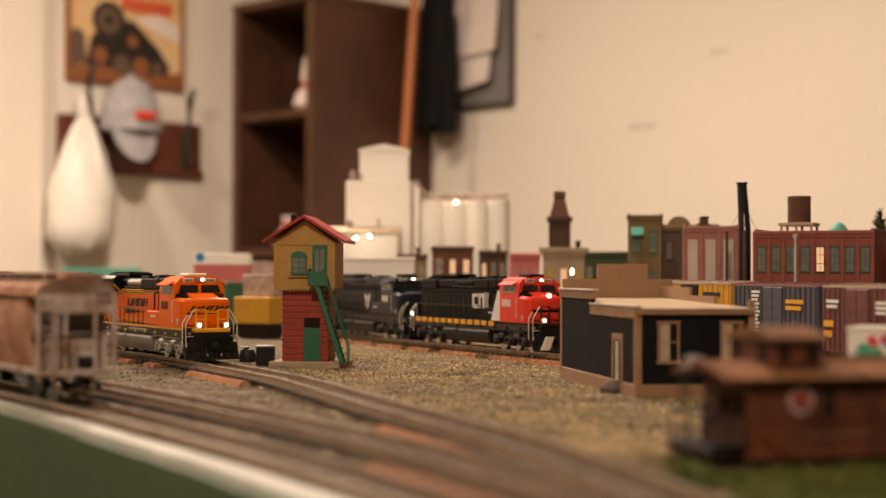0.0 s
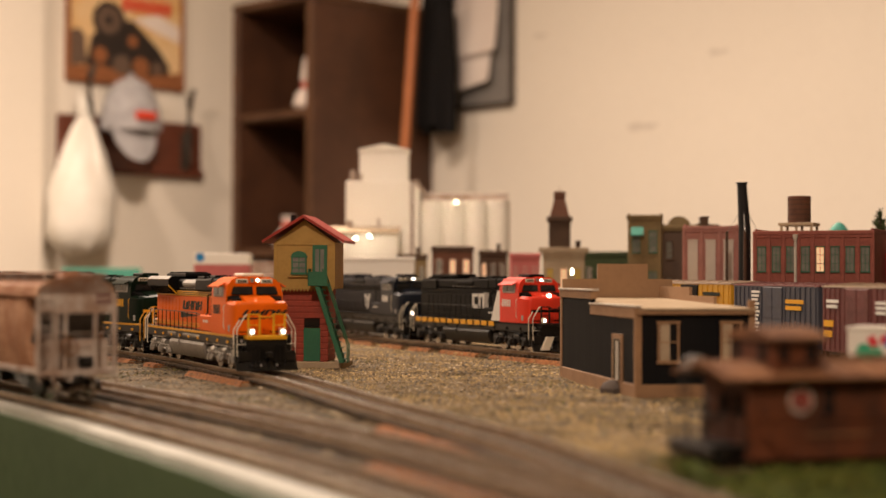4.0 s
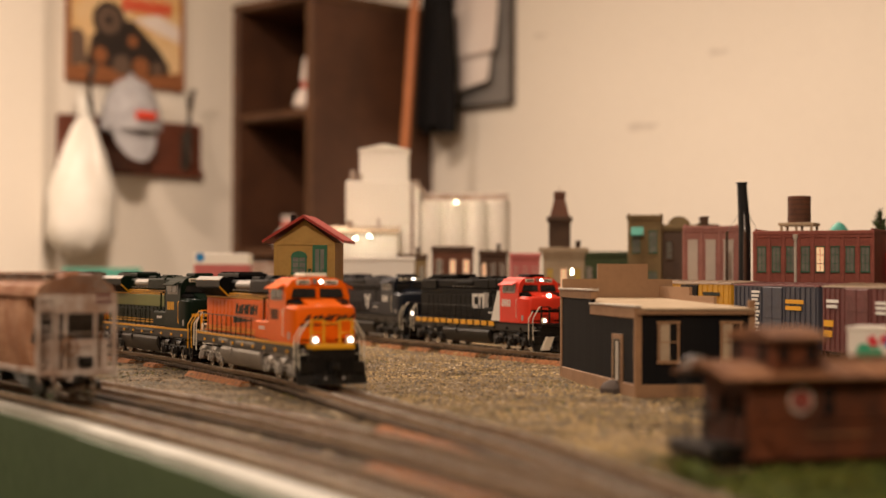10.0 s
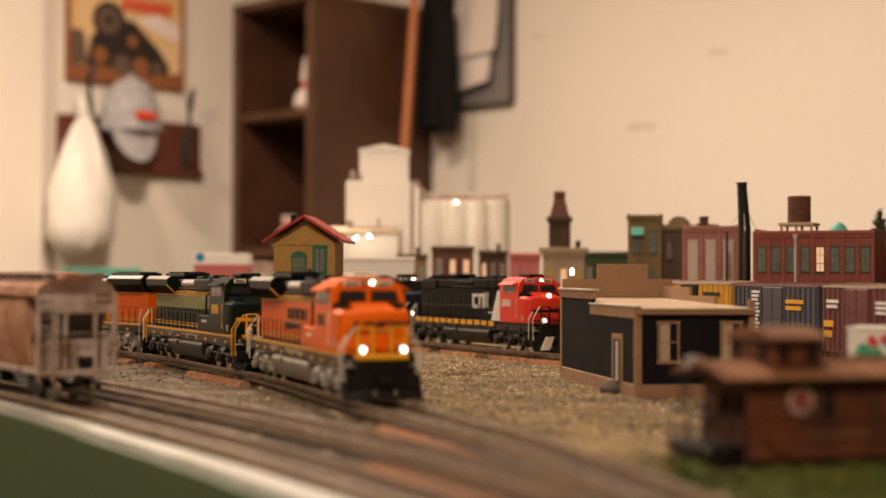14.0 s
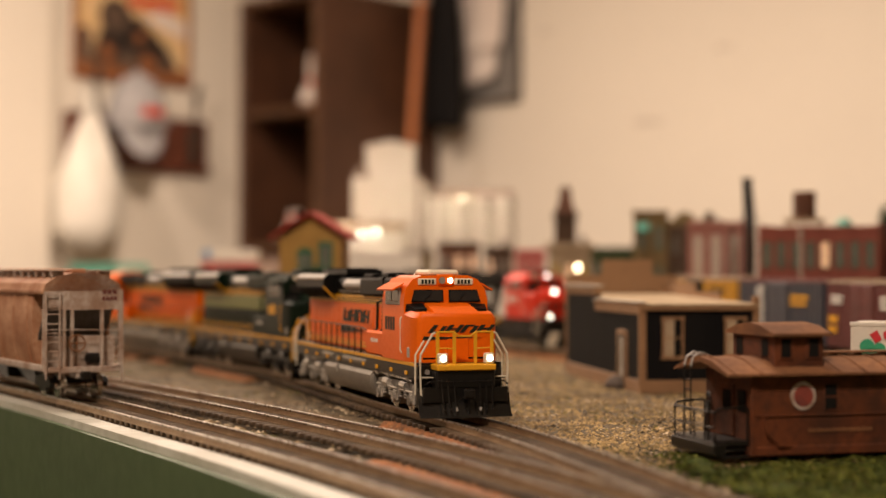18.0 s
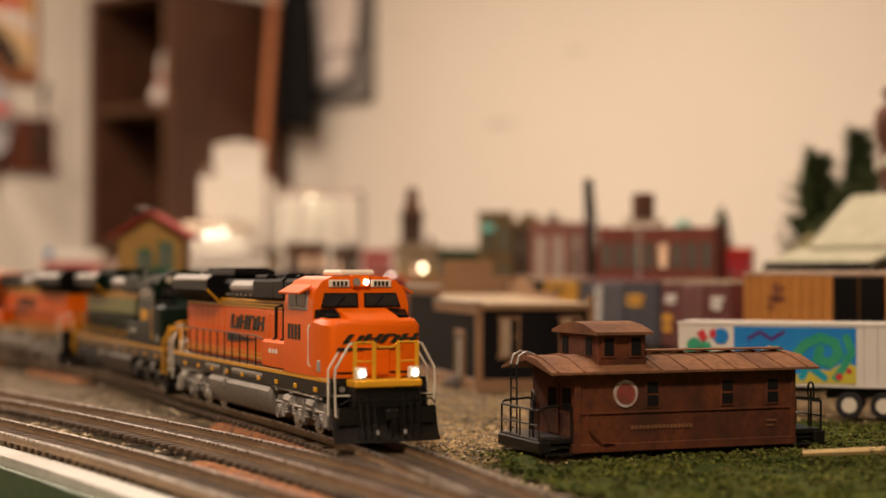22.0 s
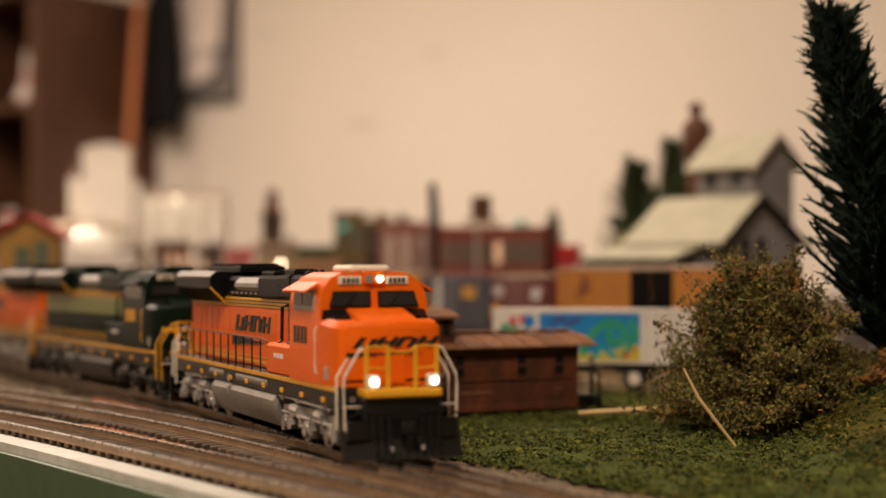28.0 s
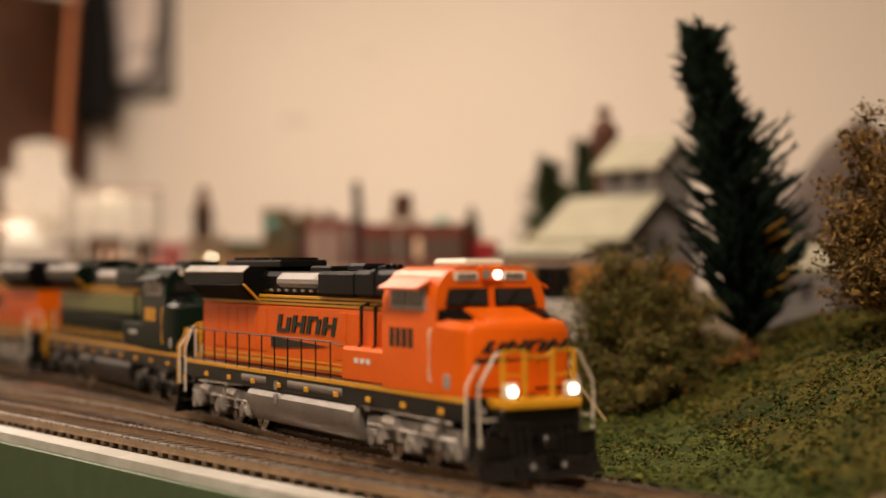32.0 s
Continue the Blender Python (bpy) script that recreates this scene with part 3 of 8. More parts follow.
def plow_blade(parent, x, sign, mat):
    prof = [(0.0, 11.6), (0.8, 8.5), (1.6, 5.5), (3.2, 2.6), (4.6, 1.2)]
    rings = []
    for y in (-18.2, -12, -6, 0, 6, 12, 18.2):
        back = abs(y) * 0.16
        rings.append([(x + sign * (f - back), y, z) for f, z in prof] + [(x + sign * (f - back - 1.0), y, z) for f, z in prof[::-1]])
    edge = []
    for y in (-18.2, -9, 0, 9, 18.2):
        back = abs(y) * 0.16
        edge.append([(x + sign * (f - back), y, z) for f, z in ((4.8, 1.0), (4.3, 1.8), (4.0, 1.7), (4.4, 0.9))])
    plow = mm_part("plow", Shape().loft(rings), mat, parent, "curved black snow plow")
    mm_part("plow_edge", Shape().loft(edge), mat, plow)
    return plow


def locomotive(label, look_, lights=True, flared=True):
    """A road diesel at scale 1:87; x runs to the cab end, the rail heads are at z = 0, the middle at x = 0."""
    F = 123.5
    loco = thing("locomotive", label, "model locomotive")
    lk = look_
    # underframe
    mm_part("underframe", Shape().box(-F + 2, F - 9, -16.6, 16.6, 14.5, 20.2, 0.5).box(-F + 30, F - 40, -9, 9, 8, 15), lk["under"], loco)
    for sy in (-1, 1):
        mm_part("sill_stripe", Shape().box(-F + 9, F - 11, *sorted((sy * 16.4, sy * 17.0)), 19.5, 20.9, 0.1), lk["stripe"], loco, lk["stripe_name"])
        mm_part("walkway", Shape().box(-F + 2, F - 10, *sorted((sy * 10.5, sy * 16.9)), 20.2, 21.0, 0.1), lk["under"], loco)
        for k in range(9):
            x = F - 26 - k * 23.5
            mm_part("step_tab", Shape().box(x - 1.5, x + 1.5, *sorted((sy * 16.6, sy * 17.3)), 15.8, 17.4, 0.2), lk["tab"], loco)
    # nose and cab
    def nose_ring(x, w, top, round_):
        return [(x, -w, 20.9), (x, w, 20.9), (x, w, top - round_), (x, w - round_ * 0.8, top), (x, -w + round_ * 0.8, top), (x, -w, top - round_)]
    nose = mm_part("nose", Shape().loft([nose_ring(F - 12.2, 14.2, 38.0, 1.2), nose_ring(F - 12.9, 15.2, 39.2, 1.8), nose_ring(F - 14.5, 16.0, 39.8, 2.0), nose_ring(F - 20, 17.0, 40.1, 2.0), nose_ring(F - 29, 17.2, 40.8, 2.0)]), lk["cab"], loco)
    mm_part("nose_brow", Shape().loft([[(x, -w, z0), (x, w, z0), (x, w - 0.7, z1), (x, -w + 0.7, z1)] for x, w, z0, z1 in
                                       ((F - 13.3, 9.6, 38.6, 39.5), (F - 16.0, 9.6, 39.0, 40.6), (F - 21, 9.6, 39.4, 41.7), (F - 29, 9.6, 39.6, 43.4))]), lk["cab"], nose)
    for sy in (-1, 1):
        mm_part("nose_window", Shape().loft([[(F - 20.5, sy * 10.0, 39.8), (F - 20.5, sy * 14.6, 39.6), (F - 21, sy * 14.4, 41.0), (F - 21, sy * 10.0, 41.3)],
                                             [(F - 28.8, sy * 9.6, 40.0), (F - 28.8, sy * 16.6, 40.0), (F - 28.8, sy * 16.2, 42.9), (F - 28.8, sy * 9.6, 43.3)]]), BLACKP, nose)
        mm_part("nose_vent", Shape().box(F - 24, F - 20.5, *sorted((sy * 16.8, sy * 17.25)), 22.6, 26.4, 0.2), SILVER, nose)
    mm_part("nose_door", Shape().box(F - 12.5, F - 11.9, -4.4, 4.4, 21.5, 31.0, 0.25), lk["cab"], nose)
    mm_part("nose_seam", Shape().box(F - 12.4, F - 12.05, -14.0, 14.0, 22.2, 22.9, 0.1), BLACKP, nose)
    mk = Shape()
    bar_letters(mk, -12.5, 13.0, 32.2, 35.2, F - 12.5, 0.65, 4, 2.6, 0.10, "front")
    mk.prism([(-14.2, 29.6), (9.5, 30.3), (-13.6, 30.9)], F - 12.5, F - 11.85, "yz")
    if lk["logo"]:
        mm_part("emblem", mk, lk["mark"], nose, "dark slanted company mark")
    else:
        mm_part("nose_band", Shape().box(F - 13.2, F - 11.8, -14.4, 14.4, 28.6, 30.6, 0.2), lk["stripe"], nose)
    prof = [(-17.2, 20.9), (17.2, 20.9), (17.2, 44.5), (16.2, 49.0), (13.4, 52.4), (9.5, 54.0), (-9.5, 54.0), (-13.4, 52.4), (-16.2, 49.0), (-17.2, 44.5)]
    cab = mm_part("cab", Shape().loft([[(F - 28.5 - max(0, z - 44) * 0.16, y, z) for y, z in prof], [(F - 62.5, y, z) for y, z in prof]]), lk["cab"], loco)
    for y0, y1 in ((1.6, 13.8), (-13.8, -1.6)):
        zz = [(y0, 44.1), (y1, 44.1), (y1 - (0.9 if y1 > 5 else 0), 47.9), (y0 + (0.9 if y0 < -5 else 0), 47.9)]
        fr = Shape().loft([[(F - 28.2 - (z - 44) * 0.16, y + (0.5 if y == max(y0, y1) else -0.5 if y == min(y0, y1) else 0), z + (0.5 if z > 46 else -0.5)) for y, z in zz],
                           [(F - 30.2 - (z - 44) * 0.16, y, z) for y, z in zz]])
        gs = mm_part("window_gasket", fr, BLACKP, cab)
        mm_part("windshield", Shape().loft([[(F - 27.9 - (z - 44) * 0.16, y, z) for y, z in zz], [(F - 29.4 - (z - 44) * 0.16, y, z) for y, z in zz]]), WINDOWM, cab)
    mm_part("wiper", Shape().tube([(F - 27.4, 4, 43.6), (F - 28.0, 8, 47.4)], 0.2, 5).tube([(F - 27.4, -10, 43.6), (F - 28.0, -6, 47.4)], 0.2, 5), BLACKP, cab)
    for sy in (-1, 1):
        mm_part("side_window_frame", Shape().box(F - 56.5, F - 34.5, *sorted((sy * 16.6, sy * 17.5)), 42.4, 49.2, 0.3), SILVER, cab)
        for a, b in ((F - 55.4, F - 46.2), (F - 45.0, F - 35.6)):
            mm_part("side_window", Shape().box(a, b, *sorted((sy * 16.8, sy * 17.75)), 43.7, 48.6, 0.2), CABGLASS, cab)
        mm_part("sunshade", Shape().prism([(sy * 16.2, 50.4), (sy * 20.6, 47.9), (sy * 20.8, 48.5), (sy * 16.0, 51.1)], F - 58, F - 33, "yz"), lk["cab"], cab)
        nb = Shape()
        bar_letters(nb, F - 58, F - 42, 32.4, 37.6, sy * 17.1, sy * 0.25, 4, 0, 0.3)
        mm_part("number_mark", nb, lk["mark"], cab)
        mm_part("cab_grab", Shape().tube([(F - 31, sy * 17.3, 24), (F - 31, sy * 18.0, 25), (F - 31, sy * 18.0, 37), (F - 31, sy * 17.3, 38)], 0.3, 6), lk["rail"], cab)
        mm_part("number_board", Shape().box(F - 32.0, F - 28.9, *sorted((sy * 3.8, sy * 11.2)), 50.2, 52.8, 0.3), CREAMP, cab)
        bb = Shape()
        bar_letters(bb, sy * 7.4 - 2.8, sy * 7.4 + 2.8, 50.7, 52.3, F - 29.0, 0.25, 4, 0, 0.35, "front")
        mm_part("board_mark", bb, DARKMARK, cab)
    mm_part("roof_unit", Shape().box(F - 52, F - 32, -6.4, 6.4, 53.6, 56.2, 0.9), lk["roof_unit"], cab)
    mm_part("headlight_housing", Shape().box(F - 32.0, F - 28.5, -3.4, 3.4, 50.0, 54.4, 0.5), lk["cab"], cab)
    mm_part("headlight", Shape().disc((F - 28.3, -1.7, 52.0), (1, 0, 0), 1.3, 0.8, 16), LENS_OFF, cab)
    mm_part("headlight", Shape().disc((F - 28.3, 1.7, 52.0), (1, 0, 0), 1.0, 1.0, 16), LENS_LIT if lights else LENS_OFF, cab, "lit headlight" if lights else "")
    # front platform, ditch lights, pilot
    mm_part("anticlimber", Shape().box(F - 11, F + 0.4, -11.6, 11.6, 18.4, 20.8, 0.4), lk["platform"], loco)
    for sy in (-1, 1):
        dl = mm_part("ditch_light", Shape().box(F - 3.0, F - 0.4, sy * 9.2 - 1.9, sy * 9.2 + 1.9, 20.9, 24.9, 0.5), CREAMP, loco)
        mm_part("lens", Shape().disc((F - 0.1, sy * 9.2, 23.0), (1, 0, 0), 1.1, 0.8, 16), LENS_LIT if lights else LENS_OFF, dl, "lit lens" if lights else "")
        mm_part("step_well", Shape().box(F - 9.5, F - 3.0, *sorted((sy * 11.8, sy * 16.8)), 5.2, 6.0, 0.2).box(F - 9.5, F - 3.6, *sorted((sy * 12, sy * 16.8)), 10.4, 11.2, 0.2)
                .box(F - 9.5, F - 4.2, *sorted((sy * 12, sy * 16.8)), 15.2, 16.0, 0.2).box(F - 10.5, F - 9.5, *sorted((sy * 11.8, sy * 16.8)), 5, 20, 0.2), lk["under"], loco)
        mm_part("grab_rail", Shape().tube([(F - 3, sy * 11.6, 32.6), (F - 3.2, sy * 12.6, 32.2), (F - 3.6, sy * 17.2, 24.5), (F - 3.6, sy * 17.4, 22), (F - 3.4, sy * 17.2, 9.6), (F - 3.4, sy * 16.0, 8.6), (F - 3.6, sy * 14.0, 9.2)], 0.42, 6), lk["rail"], loco, "pale grab rail")
        mm_part("grab_rail", Shape().tube([(F - 10.4, sy * 14.0, 29.5), (F - 10.6, sy * 17.4, 24.0), (F - 10.6, sy * 17.4, 9.0)], 0.38, 6), lk["rail"], loco, "pale grab rail")
    for y in (-10.8, -4.2, 4.2, 10.8):
        mm_part("handrail_post", Shape().box(F - 3.2, F - 2.5, y - 0.65, y + 0.65, 20.6, 32.6, 0.1), lk["platform"], loco)
    mm_part("handrail", Shape().tube([(F - 2.9, -11.2, 32.8), (F - 2.9, -4.2, 32.8), (F - 2.9, -2.4, 31.2), (F - 2.9, 2.4, 31.2), (F - 2.9, 4.2, 32.8), (F - 2.9, 11.2, 32.8)], 0.42, 6)
            .tube([(F - 2.9, -10.8, 26.8), (F - 2.9, -4.2, 26.6)], 0.3, 5).tube([(F - 2.9, 10.8, 26.8), (F - 2.9, 4.2, 26.6)], 0.3, 5), lk["platform"], loco)
    mm_part("pilot", Shape().box(F - 8, F - 1.2, -11.8, 11.8, 6.5, 18.6, 0.6).box(F - 3, F - 1.0, -16.8, 16.8, 6.4, 12.2, 0.3), lk["under"], loco)
    plow_blade(loco, F - 1.6, 1, lk["plow"])
    coupler(loco, F - 3, 1)
    for y in (-10, -7.5, -5, 5, 7.5, 10):
        hs = Shape().tube([(F - 1.0, y, 15.5), (F + 0.8, y, 12), (F + 1.9, y * 0.98, 6.5), (F + 2.6, y * 0.94, 4.2)], 0.4, 5)
        mm_part("air_hose", hs, FRAMEBLACK, loco)
    mm_part("uncoupling_lever", Shape().tube([(F - 0.6, -16.4, 13.2), (F + 0.6, -14.5, 14.6), (F + 0.9, -4, 14.4), (F + 0.9, 4, 14.4), (F + 0.6, 14.5, 14.6), (F - 0.6, 16.4, 13.2)], 0.3, 6), FRAMEBLACK, loco)
    for y in (-5, 5):
        mm_part("hose_end", Shape().tube([(F + 2.4, y * 0.95, 4.9), (F + 2.8, y * 0.93, 3.6)], 0.5, 6), SILVER, loco, "metal hose coupling")
    for sy in (-1, 1):
        mm_part("step_edge", Shape().box(F - 3.2, F - 2.7, *sorted((sy * 11.9, sy * 16.8)), 10.9, 11.3).box(F - 3.9, F - 3.4, *sorted((sy * 12.1, sy * 16.8)), 15.7, 16.1), CREAMP, loco, "pale painted step edge")
        mm_part("marker_disc", Shape().disc((F - 8.9, sy * 13.2, 17.6), (1, 0, 0), 1.0, 0.7, 12), SILVER, loco)
        mm_part("bell_bracket", Shape().box(F - 4, F - 1.4, *sorted((sy * 4.2, sy * 6.4)), 14.6, 18.4, 0.4), lk["under"], loco)
    # rear end
    mm_part("pilot", Shape().box(-F + 1, -F + 7, -11.8, 11.8, 6.5, 18.6, 0.6).box(-F + 1, -F + 3, -16.8, 16.8, 6.4, 12.2, 0.3), lk["under"], loco)
    plow_blade(loco, -F + 1.6, -1, lk["plow"])
    coupler(loco, -F + 3, -1)
    for sy in (-1, 1):
        mm_part("grab_rail", Shape().tube([(-F + 3, sy * 11.6, 32), (-F + 3.4, sy * 17.0, 25), (-F + 3.4, sy * 17.2, 9)], 0.42, 6), lk["rail"], loco)
        mm_part("grab_rail", Shape().tube([(-F + 11.5, sy * 15.0, 31), (-F + 10.5, sy * 17.2, 25), (-F + 10.5, sy * 17.2, 9)], 0.38, 6), lk["rail"], loco)
        mm_part("step_well", Shape().box(-F + 3.0, -F + 9.5, *sorted((sy * 11.8, sy * 16.8)), 5.2, 6.0, 0.2).box(-F + 3.6, -F + 9.5, *sorted((sy * 12, sy * 16.8)), 11.4, 12.2, 0.2), lk["under"], loco)
    for y in (-10.8, -4.2, 4.2, 10.8):
        mm_part("handrail_post", Shape().tube([(-F + 3, y, 20.4), (-F + 3, y, 31.6)], 0.4, 6), lk["rail"], loco)
    # long hood
    hood = mm_part("hood", Shape().box(-F + 11.5, F - 62, -10.8, 10.8, 20.9, 41.6, 0.6), lk["body"], loco)
    if lk.get("panel"):
        mm_part("side_panel", Shape().box(-F + 13, F - 66, -11.05, 11.05, 33.6, 41.4, 0.3), lk["panel"], hood, "light olive band")
    mm_part("stripe_band", Shape().box(-F + 11.4, F - 62, -11.0, 11.0, 41.6, 44.8, 0.2), lk["stripe"], hood, lk["stripe_name"])
    mm_part("pin_stripe", Shape().box(-F + 11.3, F - 62.1, -11.15, 11.15, 42.5, 42.8).box(-F + 11.3, F - 62.1, -11.15, 11.15, 43.6, 43.9), BLACKP, hood)
    mm_part("low_stripe", Shape().box(-F + 11.3, F - 92, -11.0, 11.0, 22.4, 23.3).box(-F + 11.3, F - 92, -11.0, 11.0, 24.2, 24.7), lk["stripe"], hood)
    mm_part("hood_roof", Shape().box(-F + 12, F - 62.2, -10.6, 10.6, 44.8, 52.4, 1.6), lk["roof"], hood)
    door = mesh_of("hood_door", Shape().box(-4.3, 4.3, -0.2, 0.2, 26.0, 40.2 if not lk.get("panel") else 33.0, 0.15).box(3.2, 3.7, -0.5, 0.5, 32, 33.5).turned(MM), lk["body"])
    for sy in (-1, 1):
        for k in range(14):
            if not lk.get("logo") or not 1 < k < 8:
                d = new("hood_door", door)
                d.parent = hood
                d.location = (0.001 * (F - 97 - k * 9.6), sy * 0.01085, 0)
        mm_part("inverter_cabinet", Shape().box(F - 92.5, F - 62, *sorted((sy * 10.5, sy * 17.0)), 20.9, 31.0, 0.9), lk["body"], loco)
        for x in (F - 65.5, F - 74, F - 84):
            mm_part("stanchion", Shape().tube([(x, sy * 15.0, 30.8), (x - 1.2, sy * 13.6, 31.8), (x - 1.4, sy * 13.4, 42.6), (x - 1.4, sy * 11.0, 43.2)], 0.62, 6), lk["stanchion"], loco)
        post = mesh_of("stanchion", Shape().tube([(0, 0, 20.2), (0, 0, 32.0)], 0.27, 6).turned(MM), lk["stanchion"])
        for k in range(12):
            o = new("stanchion", post)
            o.parent = loco
            o.location = (0.001 * (F - 101 - k * 11.6), sy * 0.0168, 0)
        mm_part("side_handrail", Shape().tube([(F - 92, sy * 16.8, 31.0), (F - 101, sy * 16.8, 31.8), (-F + 12, sy * 16.8, 32.0)], 0.27, 6), lk["stanchion"], loco)
        if lk.get("logo"):
            lg = Shape()
            bar_letters(lg, F - 161, F - 110, 33.0, 38.6, sy * 10.75, sy * 0.45, 4, -sy * 2.2, 0.14)
            lg.prism([(F - 165, 27.6), (F - 165, 31.2), (F - 118, 29.6)] if sy < 0 else [(F - 106, 27.6), (F - 106, 31.2), (F - 153, 29.6)], *sorted((sy * 10.75, sy * 11.2)), "xz")
            mm_part("emblem", lg, lk["mark"], hood, "dark company letters shown as bars")
        wr = Shape()
        for k in range(3):
            wr.box(F - 74 - k * 4.2, F - 71.4 - k * 4.2, *sorted((sy * 17.0, sy * 17.2)), 26.5, 28.0)
        mm_part("warning_mark", wr, WHITEMARK, loco)
    # roof equipment
    mm_part("equipment_hatch", Shape().box(F - 92, F - 62.5, -13.2, 13.2, 44.9, 53.0, 1.2), lk["roof"], loco)
    mm_part("equipment_hatch", Shape().box(F - 122, F - 93, -12.4, 12.4, 44.9, 52.6, 1.0), lk["roof"], loco)
    mm_part("hatch_rib", Shape().box(F - 80, F - 76, -13.5, 13.5, 45.2, 53.4, 0.8), lk["roof"], loco)
    mm_part("blower_cover", Shape().box(F - 160, F - 124, -11.9, 11.9, 46.6, 52.0, 2.0), lk["blower"], loco, "rounded pale grey cover")
    lt = Shape()
    for sy in (-1, 1):
        for k in range(9):
            lt.box(F - 110 - k * 7, F - 108.6 - k * 7, *sorted((sy * 10.5, sy * 11.3)), 46.0, 46.8)
    tagged(mm_part("latch", lt, SILVER, loco), kind="stuff")
    mm_part("fan_deck", Shape().box(-F + 30, -F + 84, -8.6, 8.6, 53.4, 56.2, 0.6), lk["roof"], loco)
    mm_part("exhaust", Shape().box(F - 118, F - 104, -4, 4, 52, 55.0, 0.8).box(F - 146, F - 128, -5, 5, 51.6, 54.2, 0.6), lk["roof"], loco)
    hn = Shape().box(F - 100, F - 96, -3, 3, 52.0, 53.2, 0.3)
    for y in (-2, 0, 2):
        hn.tube([(F - 98, y, 53.6), (F - 91, y, 53.9)], [0.4, 0.95], 8)
    mm_part("horn", hn, lk["roof"], loco)
    if flared:
        wing = [(-10.9, 42.5), (-17.0, 48.2), (-17.0, 52.0), (-14.6, 54.0), (14.6, 54.0), (17.0, 52.0), (17.0, 48.2), (10.9, 42.5)]
        sec = [[(x + (0 if z < 45 else 7.0 if z < 50 else 9.0) * g, y, z) for y, z in wing] for x, g in ((-F + 70, 0.12), (-F + 10.5, -0.3))]
        mm_part("radiator_wing", Shape().loft(sec), lk["roof"], loco, "flared radiator housing")
        for sy in (-1, 1):
            gr = Shape()
            for k in range(27):
                x = -F + 15 + k * 2.0
                gr.add([(x, sy * 11.6, 43.0), (x + 0.9, sy * 11.6, 43.0), (x + 0.9, sy * 17.1, 48.0), (x, sy * 17.1, 48.0), (x, sy * 11.9, 42.6), (x + 0.9, sy * 11.9, 42.6), (x + 0.9, sy * 17.3, 47.7), (x, sy * 17.3, 47.7)],
                       [(0, 1, 2, 3), (4, 5, 6, 7), (0, 1, 5, 4), (2, 3, 7, 6), (0, 3, 7, 4), (1, 2, 6, 5)])
            mm_part("radiator_grille", gr, BLACKP, loco)
        st = Shape()
        for sy in (-1, 1):
            st.tube([(-F + 70.6, sy * 11.0, 42.5), (-F + 71.6, sy * 17.1, 48.2)], 0.5, 5)
            st.box(-F + 9, -F + 71, *sorted((sy * 14.6, sy * 17.15)), 51.9, 52.2)
        mm_part("wing_edge", st, lk["stripe"], loco)
        # pale strip paints in the light along the wing's top edge
        sh = Shape()
        for sy in (-1, 1):
            sh.add([(-F + 9, sy * 17.06, 52.0), (-F + 71, sy * 17.06, 52.0), (-F + 71, sy * 14.66, 54.06), (-F + 9, sy * 14.66, 54.06),
                    (-F + 9, sy * 17.3, 52.2), (-F + 71, sy * 17.3, 52.2), (-F + 71, sy * 14.8, 54.3), (-F + 9, sy * 14.8, 54.3)],
                   [(0, 1, 2, 3), (4, 5, 6, 7), (0, 1, 5, 4), (2, 3, 7, 6), (0, 3, 7, 4), (1, 2, 6, 5)])
        mm_part("roof_walk", sh, SILVER, loco, "light grey strip standing in for the lit roof edge")
        for x in (-F + 39, -F + 57, -F + 75):
            fan = Shape().disc((x, 0, 56.4), (0, 0, 1), 8.2, 1.2, 28)
            mm_part("radiator_fan", fan, BLACKP, loco)
    else:
        mm_part("radiator_intake", Shape().box(-F + 14, -F + 48, -12.0, 12.0, 44, 51.8, 1.0), lk["roof"], loco)
        for x in (-F + 22, -F + 40, -F + 70):
            mm_part("radiator_fan", Shape().disc((x, 0, 53.0), (0, 0, 1), 8.0, 1.8, 28), BLACKP, loco)
    # tank and trucks
    tank = [(-15.2, 15.0), (-17.0, 12.4), (-17.0, 9.0), (-14.5, 4.2), (-10, 3.2), (10, 3.2), (14.5, 4.2), (17.0, 9.0), (17.0, 12.4), (15.2, 15.0)]
    mm_part("fuel_tank", Shape().loft([[(x, y * k, 9 + (z - 9) * k) for y, z in tank] for x, k in ((-50.5, 0.93), (-49, 1), (40, 1), (41.5, 0.93))]), lk["tank"], loco)
    for sy in (-1, 1):
        for a, b in ((-56, -31), (-14, 32)):
            mm_part("air_reservoir", Shape().tube([(a, sy * 14.4, 17.4), (a + 1.2, sy * 14.4, 17.4), (b - 1.2, sy * 14.4, 17.4), (b, sy * 14.4, 17.4)], [1.4, 2.5, 2.5, 1.4], 16), lk["tank"], loco)
        mm_part("fuel_filler", Shape().disc((-22, sy * 16.0, 16.4), (0, 1, 0), 1.6, 2.6, 10).box(-23.0, -21.0, *sorted((sy * 16.6, sy * 17.6)), 10.5, 13.8, 0.2), lk["truck"], loco)
        pp = Shape()
        for x in (48, 56, 66, 76, 86, 96, -62, -72, -82, -92):
            pp.box(x - 2, x + 2, *sorted((sy * 13.4, sy * 16.4)), 13.0 + (x % 3), 17.6, 0.5)
        pp.tube([(42, sy * 15.6, 14.5), (102, sy * 15.6, 13.6)], 0.5, 6).tube([(-56, sy * 15.6, 14.5), (-102, sy * 15.6, 13.5)], 0.5, 6)
        mm_part("piping", pp, lk["truck"], loco)
    bogie(loco, 78, lk, 24.5)
    bogie(loco, -78, lk, 24.5)
    return loco


STUB = 0.87


